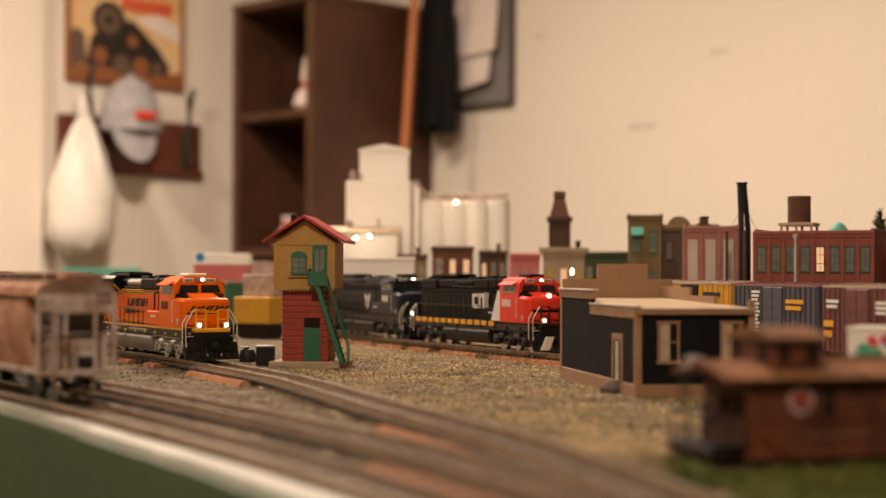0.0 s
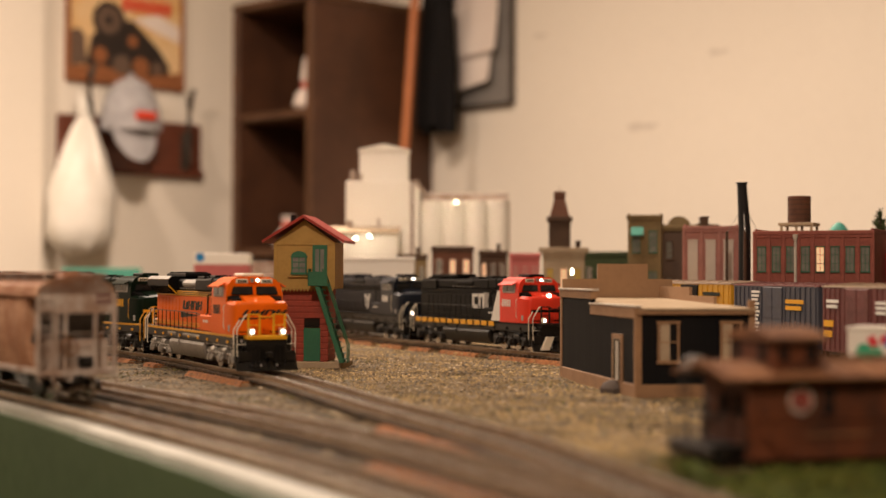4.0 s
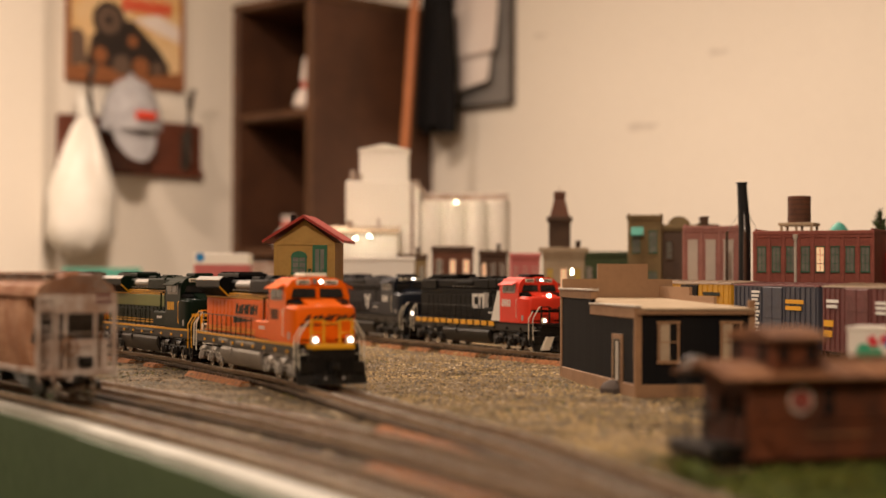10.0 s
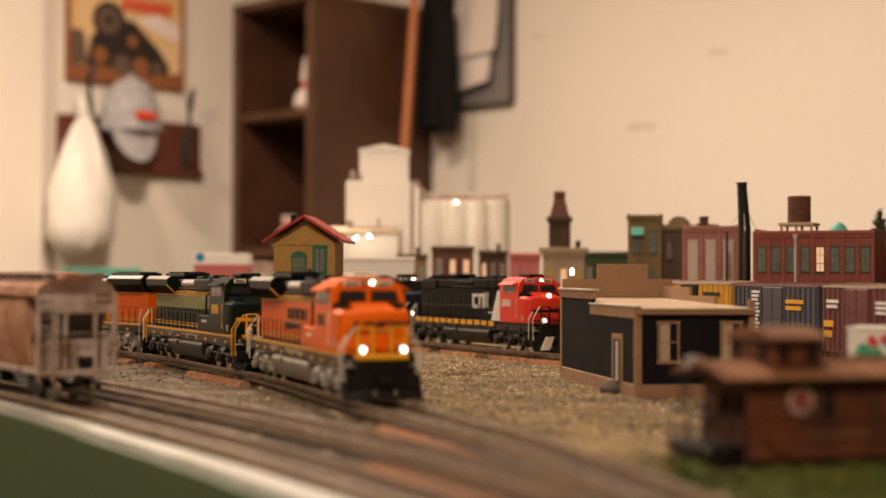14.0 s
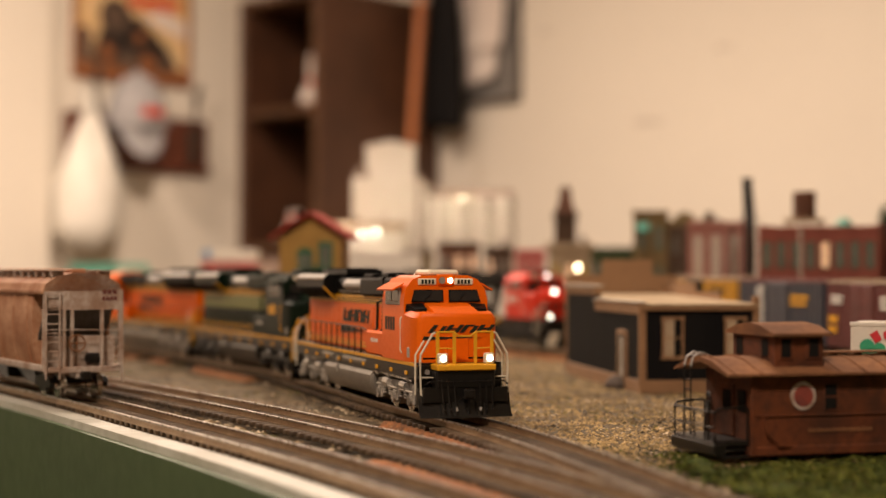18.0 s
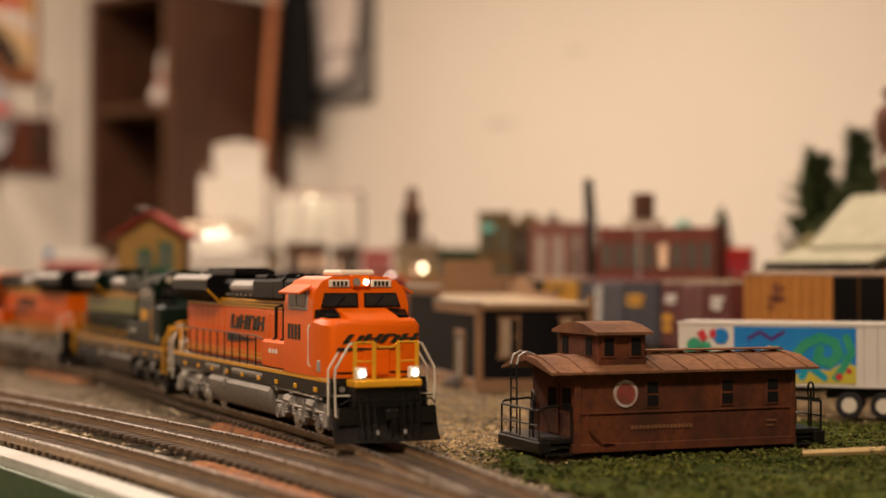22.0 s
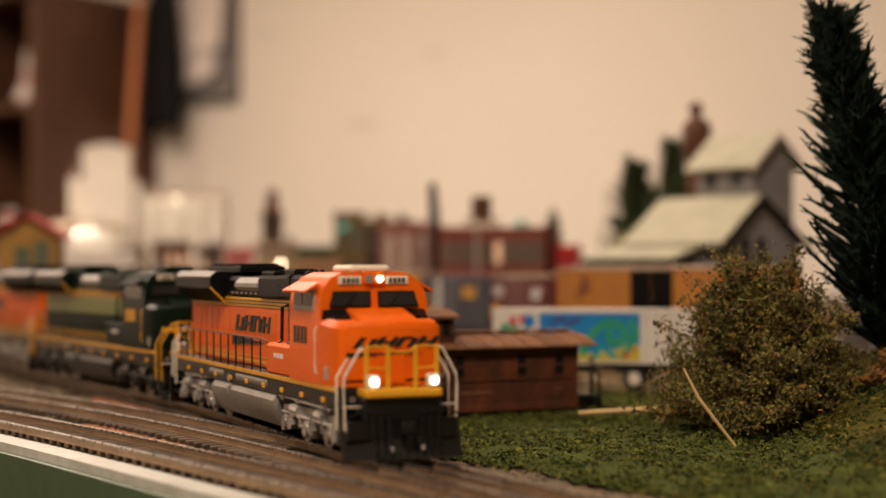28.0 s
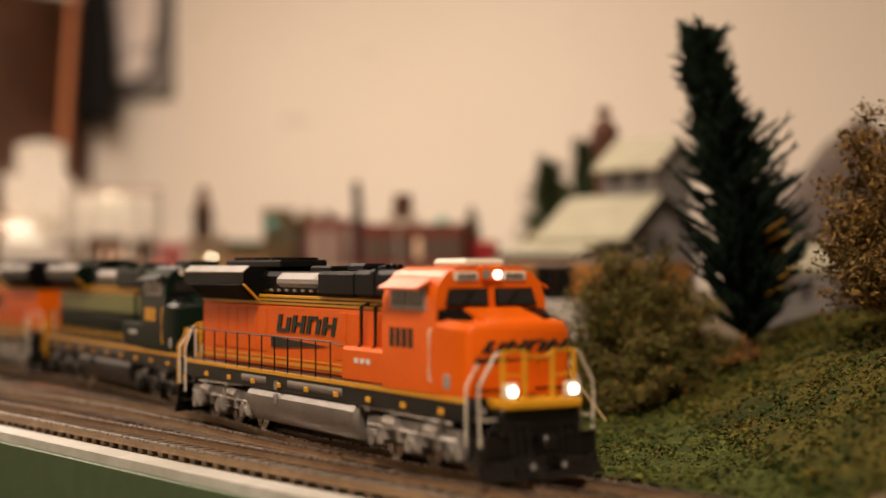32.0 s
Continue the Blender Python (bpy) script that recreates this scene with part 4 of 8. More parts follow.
def shortened(loco):
    """Every part drawn in along the model's length; the wheels stay round."""
    done = set()
    for ob in loco.children_recursive:
        ob.location.x *= STUB
        if not ob.name.startswith("wheelset") and ob.data.name not in done:
            done.add(ob.data.name)
            ob.data.transform(Matrix.Diagonal((STUB, 1, 1, 1)))
    return loco


LOOK_ORANGE = dict(under=FRAMEBLACK, stripe=GOLD, stripe_name="yellow stripe", tab=GOLD, cab=ORANGE, body=ORANGE, roof=BLACKP, roof_unit=CREAMP, rail=CREAMP, platform=GOLD,
                   plow=PLOWBLACK, stanchion=FRAMEBLACK, tank=TANKGREY, truck=TRUCKSIL, blower=SILVER, mark=DARKMARK, logo=True)
LOOK_GREEN = dict(LOOK_ORANGE, tab=GOLD, cab=DKGREEN, body=DKGREEN, roof=DKGREEN, roof_unit=DKGREEN, rail=GOLD, platform=GOLD, stanchion=DKGREEN, tank=FRAMEBLACK, truck=FRAMEBLACK,
                  panel=OLIVEP, mark=GOLD, logo=False)
LOOK_RED = dict(LOOK_ORANGE, cab=REDP, body=BLACKP, roof=BLACKP, stripe=BLACKP, tab=BLACKP, roof_unit=BLACKP, platform=FRAMEBLACK, rail=CREAMP, tank=FRAMEBLACK, truck=FRAMEBLACK, blower=BLACKP, mark=WHITEMARK, logo=False, stripe_name="black band")
LOOK_NAVY = dict(LOOK_RED, cab=NAVYP, body=NAVYP, roof=NAVYP)

lead = locomotive("orange and black diesel locomotive leading the train with lights on", LOOK_ORANGE, True)
second_unit = locomotive("dark green and olive diesel locomotive with gold stripes", LOOK_GREEN, False)
third_unit = locomotive("orange diesel locomotive running backwards as third unit", LOOK_ORANGE, False)


# the standing train behind the yard
red_cab = locomotive("black diesel locomotive with red cab and white mark, lights on", LOOK_RED, True, False)
navy_unit = locomotive("dark blue-black diesel locomotive coupled behind another, headlight on", LOOK_NAVY, True, False)


def at_line(line, s, turn=0):
    a, _ = line_at(line, s + 0.068)
    b, _ = line_at(line, s - 0.068)
    d = a - b
    return pose((a.x + b.x) / 2, (a.y + b.y) / 2, RAIL_Z, 0, 0, math.degrees(math.atan2(d.y, d.x)) + turn)


def mark_on(loco, kind):
    """White painted marks of the standing units."""
    for sy in (-1, 1):
        if kind == "red":
            lg = Shape()
            for a, b, c, d in ((0, 2.2, 30, 38), (2.2, 7.5, 30, 31.8), (2.2, 7.5, 36.2, 38), (9, 11.2, 30, 38), (14.6, 16.8, 30, 38), (11.2, 14.6, 36.2, 38)):
                lg.box(a * 1.35 - 3, b * 1.35 - 3, *sorted((sy * 10.7, sy * 11.3)), 30 + (c - 30) * 1.4, 30 + (d - 30) * 1.4)
            mm_part("map_mark", Shape().prism([(15, 41), (21, 43), (29, 41), (26, 36), (28, 31), (22, 25), (19, 31)], *sorted((sy * 10.7, sy * 11.1)), "xz"), SILVER, loco, "grey map shape")
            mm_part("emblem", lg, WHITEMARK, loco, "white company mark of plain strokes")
            mm_part("cab_flash", Shape().prism([(58, 44), (62, 44), (62, 21.5), (46, 21.5)], *sorted((sy * 10.6, sy * 17.4)), "xz"), WHITEMARK, loco, "slanting white stripe")
            for k in range(12):
                x = -F_HALF + 16 + k * 13.5
                mm_part("sill_panel", Shape().box(x, x + 10, *sorted((sy * 16.9, sy * 17.4)), 17.4, 20.9, 0.2), GOLD, loco)
        else:
            mm_part("emblem", Shape().prism([(-2, 38), (3, 38), (6, 31), (9, 38), (14, 38), (8, 25), (4, 25)], *sorted((sy * 10.7, sy * 11.3)), "xz"), WHITEMARK, loco, "white wedge mark")
    if kind == "red":
        for a in (-1, 1):
            mm_part("plow_stripe", Shape().prism([(a * 3, 11.5), (a * 9, 11.5), (a * 13, 2.0), (a * 7, 2.0)], F_HALF + 0.2, F_HALF + 3.4, "yz"), CREAMP, loco, "cream warning stripe")
        mm_part("nose_light", Shape().disc((F_HALF - 13.2, 0.8, 40.6), (1, 0, 0), 1.5, 1.6, 14), LENS_LIT, loco, "lit nose lamp")


F_HALF = 123.5
mark_on(red_cab, "red")
mark_on(navy_unit, "navy")
for unit in (lead, second_unit, third_unit, red_cab, navy_unit):
    shortened(unit)
HALF, UNIT = 0.1235 * STUB, 0.2555 * STUB
red_cab.matrix_basis = at_line(YARDLINE, 0.985 - HALF)
navy_unit.matrix_basis = at_line(YARDLINE, 0.985 - HALF - UNIT)


# ---- freight cars, caboose, trailer ----
RUSTTAN = material("weathered_tan_paint", (0.48, 0.27, 0.155), 0.7, 0, (0.27, 0.10, 0.04), 0.85, 500, 70, 0.25, 0.0001)
RUSTPALE = material("weathered_grey_paint", (0.47, 0.40, 0.34), 0.75, 0, (0.24, 0.135, 0.08), 0.8, 500, 110, 0.25, 0.0001)
# dark grey for the sheet inside the hopper's open end
DARKSHEET = material("grey_primer_sheet", (0.12, 0.11, 0.10), 0.8, 0, (0.06, 0.05, 0.042), 0.7, 500, 90, 0.2, 0.0001, spec=0.2)
DARKGAP = material("dark_interior", (0.010, 0.009, 0.008), 0.8, 0, None, 0.4, 400, 60, 0.1, 0.0001, spec=0.1)
CABOOSEM = material("weathered_red_brown_paint", (0.128, 0.037, 0.013), 0.66, 0, (0.045, 0.018, 0.010), 0.9, 420, 85, 0.25, 0.0001, spec=0.25)
REDSIDE = material("faded_red_disc", (0.24, 0.05, 0.035), 0.6, 0, (0.06, 0.03, 0.03), 0.6, 500, 120, 0.1, 0.0001)
CABOOSEROOF = material("dusty_brown_roof", (0.23, 0.105, 0.045), 0.8, 0, (0.10, 0.045, 0.024), 0.8, 420, 60, 0.3, 0.0001, spec=0.2)
BOXORANGE = material("ochre_boxcar_paint", (0.48, 0.20, 0.035), 0.55, 0, (0.34, 0.14, 0.03), 0.6, 400, 60, 0.12, 0.0001)
BOXBLUE = material("slate_blue_boxcar_paint", (0.04, 0.045, 0.065), 0.5, 0, (0.065, 0.06, 0.065), 0.6, 400, 60, 0.12, 0.0001)
BOXYELLOW = material("yellow_boxcar_paint", (0.58, 0.30, 0.02), 0.5, 0, (0.42, 0.2, 0.02), 0.5, 400, 60, 0.12, 0.0001)
BOXMAROON = material("maroon_boxcar_paint", (0.14, 0.035, 0.03), 0.55, 0, (0.08, 0.025, 0.02), 0.6, 400, 60, 0.12, 0.0001)
ROOFDUST = material("dusty_metal_roof", (0.33, 0.24, 0.16), 0.7, 0.0, (0.2, 0.13, 0.085), 0.6, 400, 60, 0.12, 0.0001)
TRAILERW = material("white_trailer_skin", (0.70, 0.66, 0.58), 0.42, 0, (0.6, 0.54, 0.46), 0.3, 400, 50, 0.05, 0.0001)
RUBBER = material("tyre_rubber", (0.02, 0.019, 0.018), 0.85, 0, None, 0.3, 600, 80, 0.2, 0.0001)
FREIGHT = dict(truck=FRAMEBLACK)


def freight_truck(parent, cx):
    tr_s = Shape()
    for sy in (-1, 1):
        poly = [(-12, 6.6), (-10, 8.6), (-5, 9.4), (5, 9.4), (10, 8.6), (12, 6.6), (10.5, 4.4), (6, 4.6), (3, 2.8), (-3, 2.8), (-6, 4.6), (-10.5, 4.4)]
        tr_s.prism(poly, *sorted((sy * 11.0, sy * 13.0)), "xz")
    tr_s.box(-3, 3, -11.5, 11.5, 6, 9, 0.4)
    tr = mm_part("truck", tr_s.turned(pose(cx, 0, 0)), FRAMEBLACK, parent)
    for ax in (cx - 10, cx + 10):
        wl = Shape().tube([(ax, -11, 5.2), (ax, 11, 5.2)], 1.1, 8)
        for sy in (-1, 1):
            wl.tube([(ax, sy * 6.9, 5.2), (ax, sy * 7.4, 5.2), (ax, sy * 7.45, 5.2), (ax, sy * 9.4, 5.2)], [6.0, 6.0, 5.3, 5.2], 24)
        mm_part("wheelset", wl, WHEELM, tr, "bright metal wheels")
    return tr


def boxcar(label, length, height, body, roof, door, m, marks=None, ribs=14):
    car = thing("boxcar", label, "model boxcar", m, "standing boxcars")
    h, w = length / 2, 17.5
    mm_part("underframe", Shape().box(-h + 2, h - 2, -14, 14, 10, 12.4, 0.3).box(-h * 0.3, h * 0.3, -6, 6, 6, 10.5, 0.4), FRAMEBLACK, car)
    shell = mm_part("body", Shape().box(-h, h, -w, w, 11.8, height - 2.2, 0.4), body, car)
    prof = [(-w - 0.5, height - 2.4), (w + 0.5, height - 2.4), (w + 0.3, height - 1.6), (0, height), (-w - 0.3, height - 1.6)]
    mm_part("roof", Shape().prism(prof, -h - 0.6, h + 0.6, "yz"), roof, car)
    rf = Shape()
    for k in range(9):
        x = -h + 6 + k * (length - 12) / 8
        rf.prism([(-w, height - 1.7), (w, height - 1.7), (w, height - 1.2), (0, height + 0.4), (-w, height - 1.2)], x - 0.35, x + 0.35, "yz")
    mm_part("roof_rib", rf, roof, car)
    rib = mesh_of("side_rib", Shape().box(-0.8, 0.8, -0.45, 0.45, 12.6, height - 2.8, 0.3).turned(MM), body)
    for sy in (-1, 1):
        for k in range(ribs):
            x = -h + 4 + k * (length - 8) / (ribs - 1)
            if abs(x) > 17:
                o = new("side_rib", rib)
                o.parent = shell
                o.location = (x * 0.001, sy * (w + 0.2) * 0.001, 0)
        for dx in (-8.2, 8.2):
            d = mm_part("sliding_door", Shape().box(dx - 7.9, dx + 7.9, *sorted((sy * (w - 0.2), sy * (w + 0.9))), 12.4, height - 3.0, 0.4), door, car)
            bars = Shape()
            for q in range(5):
                bars.box(dx - 7.4, dx + 7.4, *sorted((sy * (w + 0.8), sy * (w + 1.1))), 15 + q * 7, 15.5 + q * 7)
            mm_part("door_batten", bars, door, d)
        for x0, x1, z0, z1, mat, n in marks or ():
            mk = Shape()
            for q in range(n):
                zz = z1 - (z1 - z0) * q / n
                mk.box(x0, x1 - (q * 37 % 5) * (x1 - x0) * 0.06, *sorted((sy * (w + 0.5), sy * (w + 0.85))), zz - (z1 - z0) / n * 0.62, zz)
            mm_part("painted_mark", mk, mat, car)
    for sx in (-1, 1):
        for sy in (-1, 1):
            ld = Shape()
            for y in (10.5, 15.5):
                ld.tube([(sx * (h + 1.0), sy * y, 9), (sx * (h + 1.0), sy * y, height - 3)], 0.25, 5)
            for q in range(8):
                ld.tube([(sx * (h + 1.0), sy * 10.5, 12 + q * 4.4), (sx * (h + 1.0), sy * 15.5, 12 + q * 4.4)], 0.22, 5)
            mm_part("ladder", ld, body, car)
        coupler(car, sx * (h - 1), sx)
        freight_truck(car, sx * (h - 20))
    return car


def line_pose(line, s, half):
    a, _ = line_at(line, s + half)
    b, _ = line_at(line, s - half)
    d = a - b
    return pose((a.x + b.x) / 2, (a.y + b.y) / 2, RAIL_Z, 0, 0, math.degrees(math.atan2(d.y, d.x)))


boxcar("ochre yellow boxcar with black double doors on the storage track", 156, 56.5, BOXORANGE, ROOFDUST, BLACKP, line_pose(BOXLINE, 0.752, 0.055),
       [(46, 64, 40.5, 45.5, BLACKP, 1), (49, 61, 41.6, 44.4, WHITEMARK, 1), (-60, -48, 40.4, 43.0, BOXMAROON, 1), (-55.4, -52.6, 34, 50, BOXMAROON, 1), (-60, -56, 36, 39, BOXMAROON, 1), (-52, -48, 45, 48, BOXMAROON, 1)], 22)
boxcar("maroon boxcar with white lettering bars standing in a row", 104, 51.5, BOXMAROON, ROOFDUST, BOXMAROON, line_pose(BOXLINE, 0.614, 0.036),
       [(-44, -26, 36, 42, WHITEMARK, 2), (-48, -34, 18, 30, GOLD, 2), (26, 44, 34, 42, WHITEMARK, 3)])
boxcar("slate blue ribbed boxcar with yellow and white lettering bars", 142, 51.5, BOXBLUE, BOXMAROON, BOXBLUE, line_pose(BOXLINE, 0.484, 0.05),
       [(-36, -22, 18, 46, WHITEMARK, 11), (22, 50, 33, 41, GOLD, 2), (-62, -48, 18, 30, GOLD, 3)], 18)
boxcar("yellow boxcar with dark doors and a dusty roof", 148, 52, BOXYELLOW, ROOFDUST, BLACKP, line_pose(BOXLINE, 0.332, 0.05),
       [(26, 56, 40, 44, DARKMARK, 1), (28, 40, 30, 38, DARKMARK, 2)], 16)


def covered_hopper(m):
    car = thing("covered_hopper", "weathered tan covered hopper car with rust streaks on the edge track", "model hopper car", m)
    h = 88.0
    side = [(-15.0, 14), (-17.2, 22), (-17.8, 32), (-17.2, 43), (-15.8, 47), (15.8, 47), (17.2, 43), (17.8, 32), (17.2, 22), (15.0, 14)]
    mm_part("body", Shape().loft([[(x, y, z) for y, z in side] for x in (-h + 16, h - 16)]), RUSTTAN, car)
    for i, x in enumerate((-h + 24, -h + 46, -h + 68, 0, h - 68, h - 46, h - 24)):
        mm_part("side_post", Shape().loft([[(xx, y * 1.02, 13.5 + (z - 13.5) * 1.0) for y, z in side[:5]] + [(xx, -14, 46), (xx, -14, 14)] for xx in (x - 0.9, x + 0.9)]), RUSTTAN, car)
    roof = [(-17.6, 46.6), (17.6, 46.6), (16.4, 50.0), (11.0, 53.2), (4, 54.6), (-4, 54.6), (-11.0, 53.2), (-16.4, 50.0)]
    mm_part("roof", Shape().loft([[(x, y, z) for y, z in roof] for x in (-h, h)]), RUSTTAN, car, "domed roof with rust streaks")
    mm_part("side_rail", Shape().box(-h, h, -18.0, -17.2, 45.4, 47.2, 0.2).box(-h, h, 17.2, 18.0, 45.4, 47.2, 0.2), RUSTTAN, car)
    for sy in (-1, 1):
        wk = Shape().box(-h - 1, h + 1, *sorted((sy * 7.5, sy * 13.5)), 55.4, 55.9, 0.1)
        for k in range(16):
            x = -h + 4 + k * 11.2
            wk.box(x - 0.5, x + 0.5, *sorted((sy * 7.6, sy * 13.4)), 52.6, 55.5)
        mm_part("running_board", wk, RUSTPALE, car)
    for k in range(5):
        mm_part("roof_hatch", Shape().box(-60 + k * 30, -38 + k * 30, -3.4, 3.4, 54.3, 56.4, 0.6), RUSTTAN, car)
    mm_part("sill", Shape().box(-h, h, -16.6, -15.0, 11.6, 14.4, 0.3).box(-h, h, 15.0, 16.6, 11.6, 14.4, 0.3).box(-h, h, -3, 3, 8.6, 12.6, 0.3), RUSTPALE, car)
    for k in range(3):
        x = -44 + k * 44
        mm_part("discharge_bay", Shape().loft([[(x - 19, -14, 15), (x + 19, -14, 15), (x + 19, 14, 15), (x - 19, 14, 15)], [(x - 5, -9, 4.4), (x + 5, -9, 4.4), (x + 5, 9, 4.4), (x - 5, 9, 4.4)]]), FRAMEBLACK, car)
    for sx in (-1, 1):
        e = sx * h
        mm_part("end_panel", Shape().prism([(-17.4, 38.4), (17.4, 38.4), (17.4, 46.8), (16.2, 50.0), (11, 53.0), (4, 54.4), (-4, 54.4), (-11, 53.0), (-16.2, 50.0), (-17.4, 46.8)], *sorted((e - sx * 1.2, e)), "yz"), RUSTPALE, car)
        mm_part("slope_sheet", Shape().add([(e - sx * 4, -15, 38.4), (e - sx * 4, 15, 38.4), (e - sx * 24, 15, 16), (e - sx * 24, -15, 16), (e - sx * 6, -15, 38.4), (e - sx * 6, 15, 38.4), (e - sx * 26, 15, 16), (e - sx * 26, -15, 16)],
                                            [(0, 1, 2, 3), (4, 5, 6, 7), (0, 1, 5, 4), (2, 3, 7, 6), (0, 3, 7, 4), (1, 2, 6, 5)]), DARKSHEET, car)
        mm_part("end_sheet", Shape().box(*sorted((e - sx * 5, e - sx * 4)), -15.8, 15.8, 13, 27, 0.2), RUSTPALE, car)
        mm_part("end_sill", Shape().box(*sorted((e - sx * 2, e + sx * 0.6)), -17, 17, 11.0, 13.6, 0.3), RUSTPALE, car)
        for y in (-17.0, -8.2, -4.6, 8.8, 17.0):
            mm_part("end_post", Shape().box(*sorted((e - sx * 1.6, e + sx * 0.2)), y - 0.7, y + 0.7, 12, 39, 0.2), RUSTPALE, car)
        ld = Shape()
        for y in (-16.6, -10.6):
            ld.tube([(e + sx * 1.2, y, 8.5), (e + sx * 1.2, y, 46)], 0.45, 6)
        for q in range(9):
            ld.tube([(e + sx * 1.2, -16.6, 12 + q * 4.1), (e + sx * 1.2, -10.6, 12 + q * 4.1)], 0.3, 5)
        mm_part("end_ladder", ld, RUSTPALE, car)
        gr = Shape()
        for q in range(4):
            gr.tube([(e + sx * 1.2, 12, 14 + q * 4), (e + sx * 1.2, 17.4, 14 + q * 4)], 0.3, 5)
        gr.tube([(e + sx * 1.4, 17.4, 6), (e + sx * 1.4, 17.4, 47)], 0.5, 6).tube([(e + sx * 1.2, -16, 30), (e + sx * 1.2, 17, 29.4)], 0.25, 5)
        mm_part("grab_iron", gr, RUSTPALE, car)
        mm_part("brake_wheel", Shape().tube([(e + sx * 1.6, 3.6 * math.cos(a * 0.4488) - 3, 24 + 3.6 * math.sin(a * 0.4488)) for a in range(15)], 0.4, 5).tube([(e + sx * 1.6, -6.4, 24), (e + sx * 1.6, 0.4, 24)], 0.3, 5).tube([(e + sx * 1.6, -3, 20.6), (e + sx * 1.6, -3, 27.4)], 0.3, 5), CABOOSEROOF, car)
        mm_part("air_tank", Shape().tube([(e - sx * 3, 2, 17), (e - sx * 3, 3, 17), (e - sx * 3, 8, 17), (e - sx * 3, 9, 17)], [1.2, 2.4, 2.4, 1.2], 12), FRAMEBLACK, car)
        mk = Shape()
        bar_letters(mk, 8.5, 15.5, 45.4, 47.0, e + sx * 0.0, sx * 0.3, 3, 0, 0.3, "front")
        bar_letters(mk, 8.5, 15.5, 42.6, 44.2, e + sx * 0.0, sx * 0.3, 4, 0, 0.3, "front")
        mm_part("reporting_mark", mk, BOXMAROON, car)
        coupler(car, e - sx * 1, sx)
        freight_truck(car, sx * (h - 16))
    return car


def s_on(line, x, y):
    i = min(range(len(line)), key=lambda k: (line[k].x - x) ** 2 + (line[k].y - y) ** 2)
    return i * 0.004


covered_hopper(line_pose(FRONTAGE, s_on(FRONTAGE, -0.160, 0.677) - 0.088, 0.07))


def caboose(m):
    """An old wooden caboose set down on the ground beside the line."""
    cb = thing("caboose", "weathered red-brown wooden caboose with cupola set on the grass", "model caboose", m)
    hx, hy, top = 42.3, 17.4, 28.7
    body = mm_part("body", Shape().box(-hx, hx, -hy, hy, 3.0, top, 0.3), CABOOSEM, cb)
    mm_part("belt_rail", Shape().box(-hx - 0.2, hx + 0.2, -hy - 0.5, hy + 0.5, 14.0, 14.5, 0.1), CABOOSEM, body)
    mm_part("side_sill", Shape().box(-hx - 1, hx + 1, -hy - 0.4, hy + 0.4, 1.2, 4.2, 0.3), CABOOSEM, body)
    for sx in (-1, 1):
        mm_part("corner_board", Shape().box(*sorted((sx * hx, sx * (hx + 0.6))), -hy - 0.4, -hy + 2, 3.4, top, 0.1).box(*sorted((sx * (hx - 1.6), sx * (hx + 0.3))), -hy - 0.5, -hy, 3.4, top, 0.1), CABOOSEM, body)
    roof = [(-hy - 3.4, top - 1.2), (-hy - 3.4, top - 0.4), (-9, top + 3.4), (0, top + 4.4), (9, top + 3.4), (hy + 3.4, top - 0.4), (hy + 3.4, top - 1.2), (0, top + 2.8)]
    mm_part("roof", Shape().prism(roof, -hx - 10.5, hx + 8.5, "yz"), CABOOSEROOF, cb, "dusty curved roof")
    for k in range(11):
        x = -hx - 8 + k * 9.6
        if not -35 < x < -13:
            mm_part("roof_seam", Shape().prism([(y, z + 0.5) for y, z in roof[1:6]] + [(y, z) for y, z in roof[5:0:-1]], x - 0.35, x + 0.35, "yz"), CABOOSEROOF, cb)
    mm_part("running_board", Shape().box(-10, hx + 5, -3.2, 3.2, top + 5.0, top + 5.6, 0.1).box(-8, -7, -3, 3, top + 3, top + 5), CABOOSEROOF, cb)
    # cupola
    c0, c1 = -33.0, -15.0
    cup = mm_part("cupola", Shape().box(c0, c1, -15.2, 15.2, top, 41.0, 0.3), CABOOSEM, cb)
    mm_part("cupola_roof", Shape().prism([(-17.4, 40.2), (-17.4, 41.2), (-8, 43.6), (0, 44.4), (8, 43.6), (17.4, 41.2), (17.4, 40.2)], c0 - 1.8, c1 + 1.8, "yz"), CABOOSEROOF, cup)
    for a, b in ((c0 + 1.2, c0 + 6.6), (c1 - 6.6, c1 - 1.2)):
        wn = mm_part("cupola_window", Shape().box(a, b, -15.6, -15.0, 32.4, 39.8, 0.2), CABOOSEM, cup)
        mm_part("pane", Shape().box(a + 0.9, b - 0.9, -15.75, -15.4, 33.2, 39.2, 0.1), DARKGAP, wn)
    wn = mm_part("cupola_window", Shape().box(c0 - 0.4, c0 + 0.2, -12.4, 12.4, 32.6, 39.8, 0.2), CABOOSEM, cup)
    for a, b in ((-11.6, -6.8), (6.8, 11.6)):
        mm_part("pane", Shape().box(c0 - 0.6, c0 - 0.2, a, b, 33.2, 39.2, 0.1), DARKGAP, wn)
    # side windows and herald
    for x in (-13.8, 15.3, 33.5):
        wn = mm_part("window", Shape().box(x - 2.7, x + 2.7, -hy - 0.35, -hy + 0.1, 15.4, 25.0, 0.2), CABOOSEM, cb)
        for z0, z1 in ((16.2, 19.8), (20.6, 24.2)):
            for a, b in ((-2.1, 2.1),):
                mm_part("pane", Shape().box(x + a, x + b, -hy - 0.5, -hy - 0.2, z0, z1, 0.05), DARKGAP, wn)
    mm_part("herald", Shape().disc((-24.0, -hy - 0.2, 20.6), (0, 1, 0), 4.6, 0.4, 28), RUSTPALE, cb, "round faded emblem")
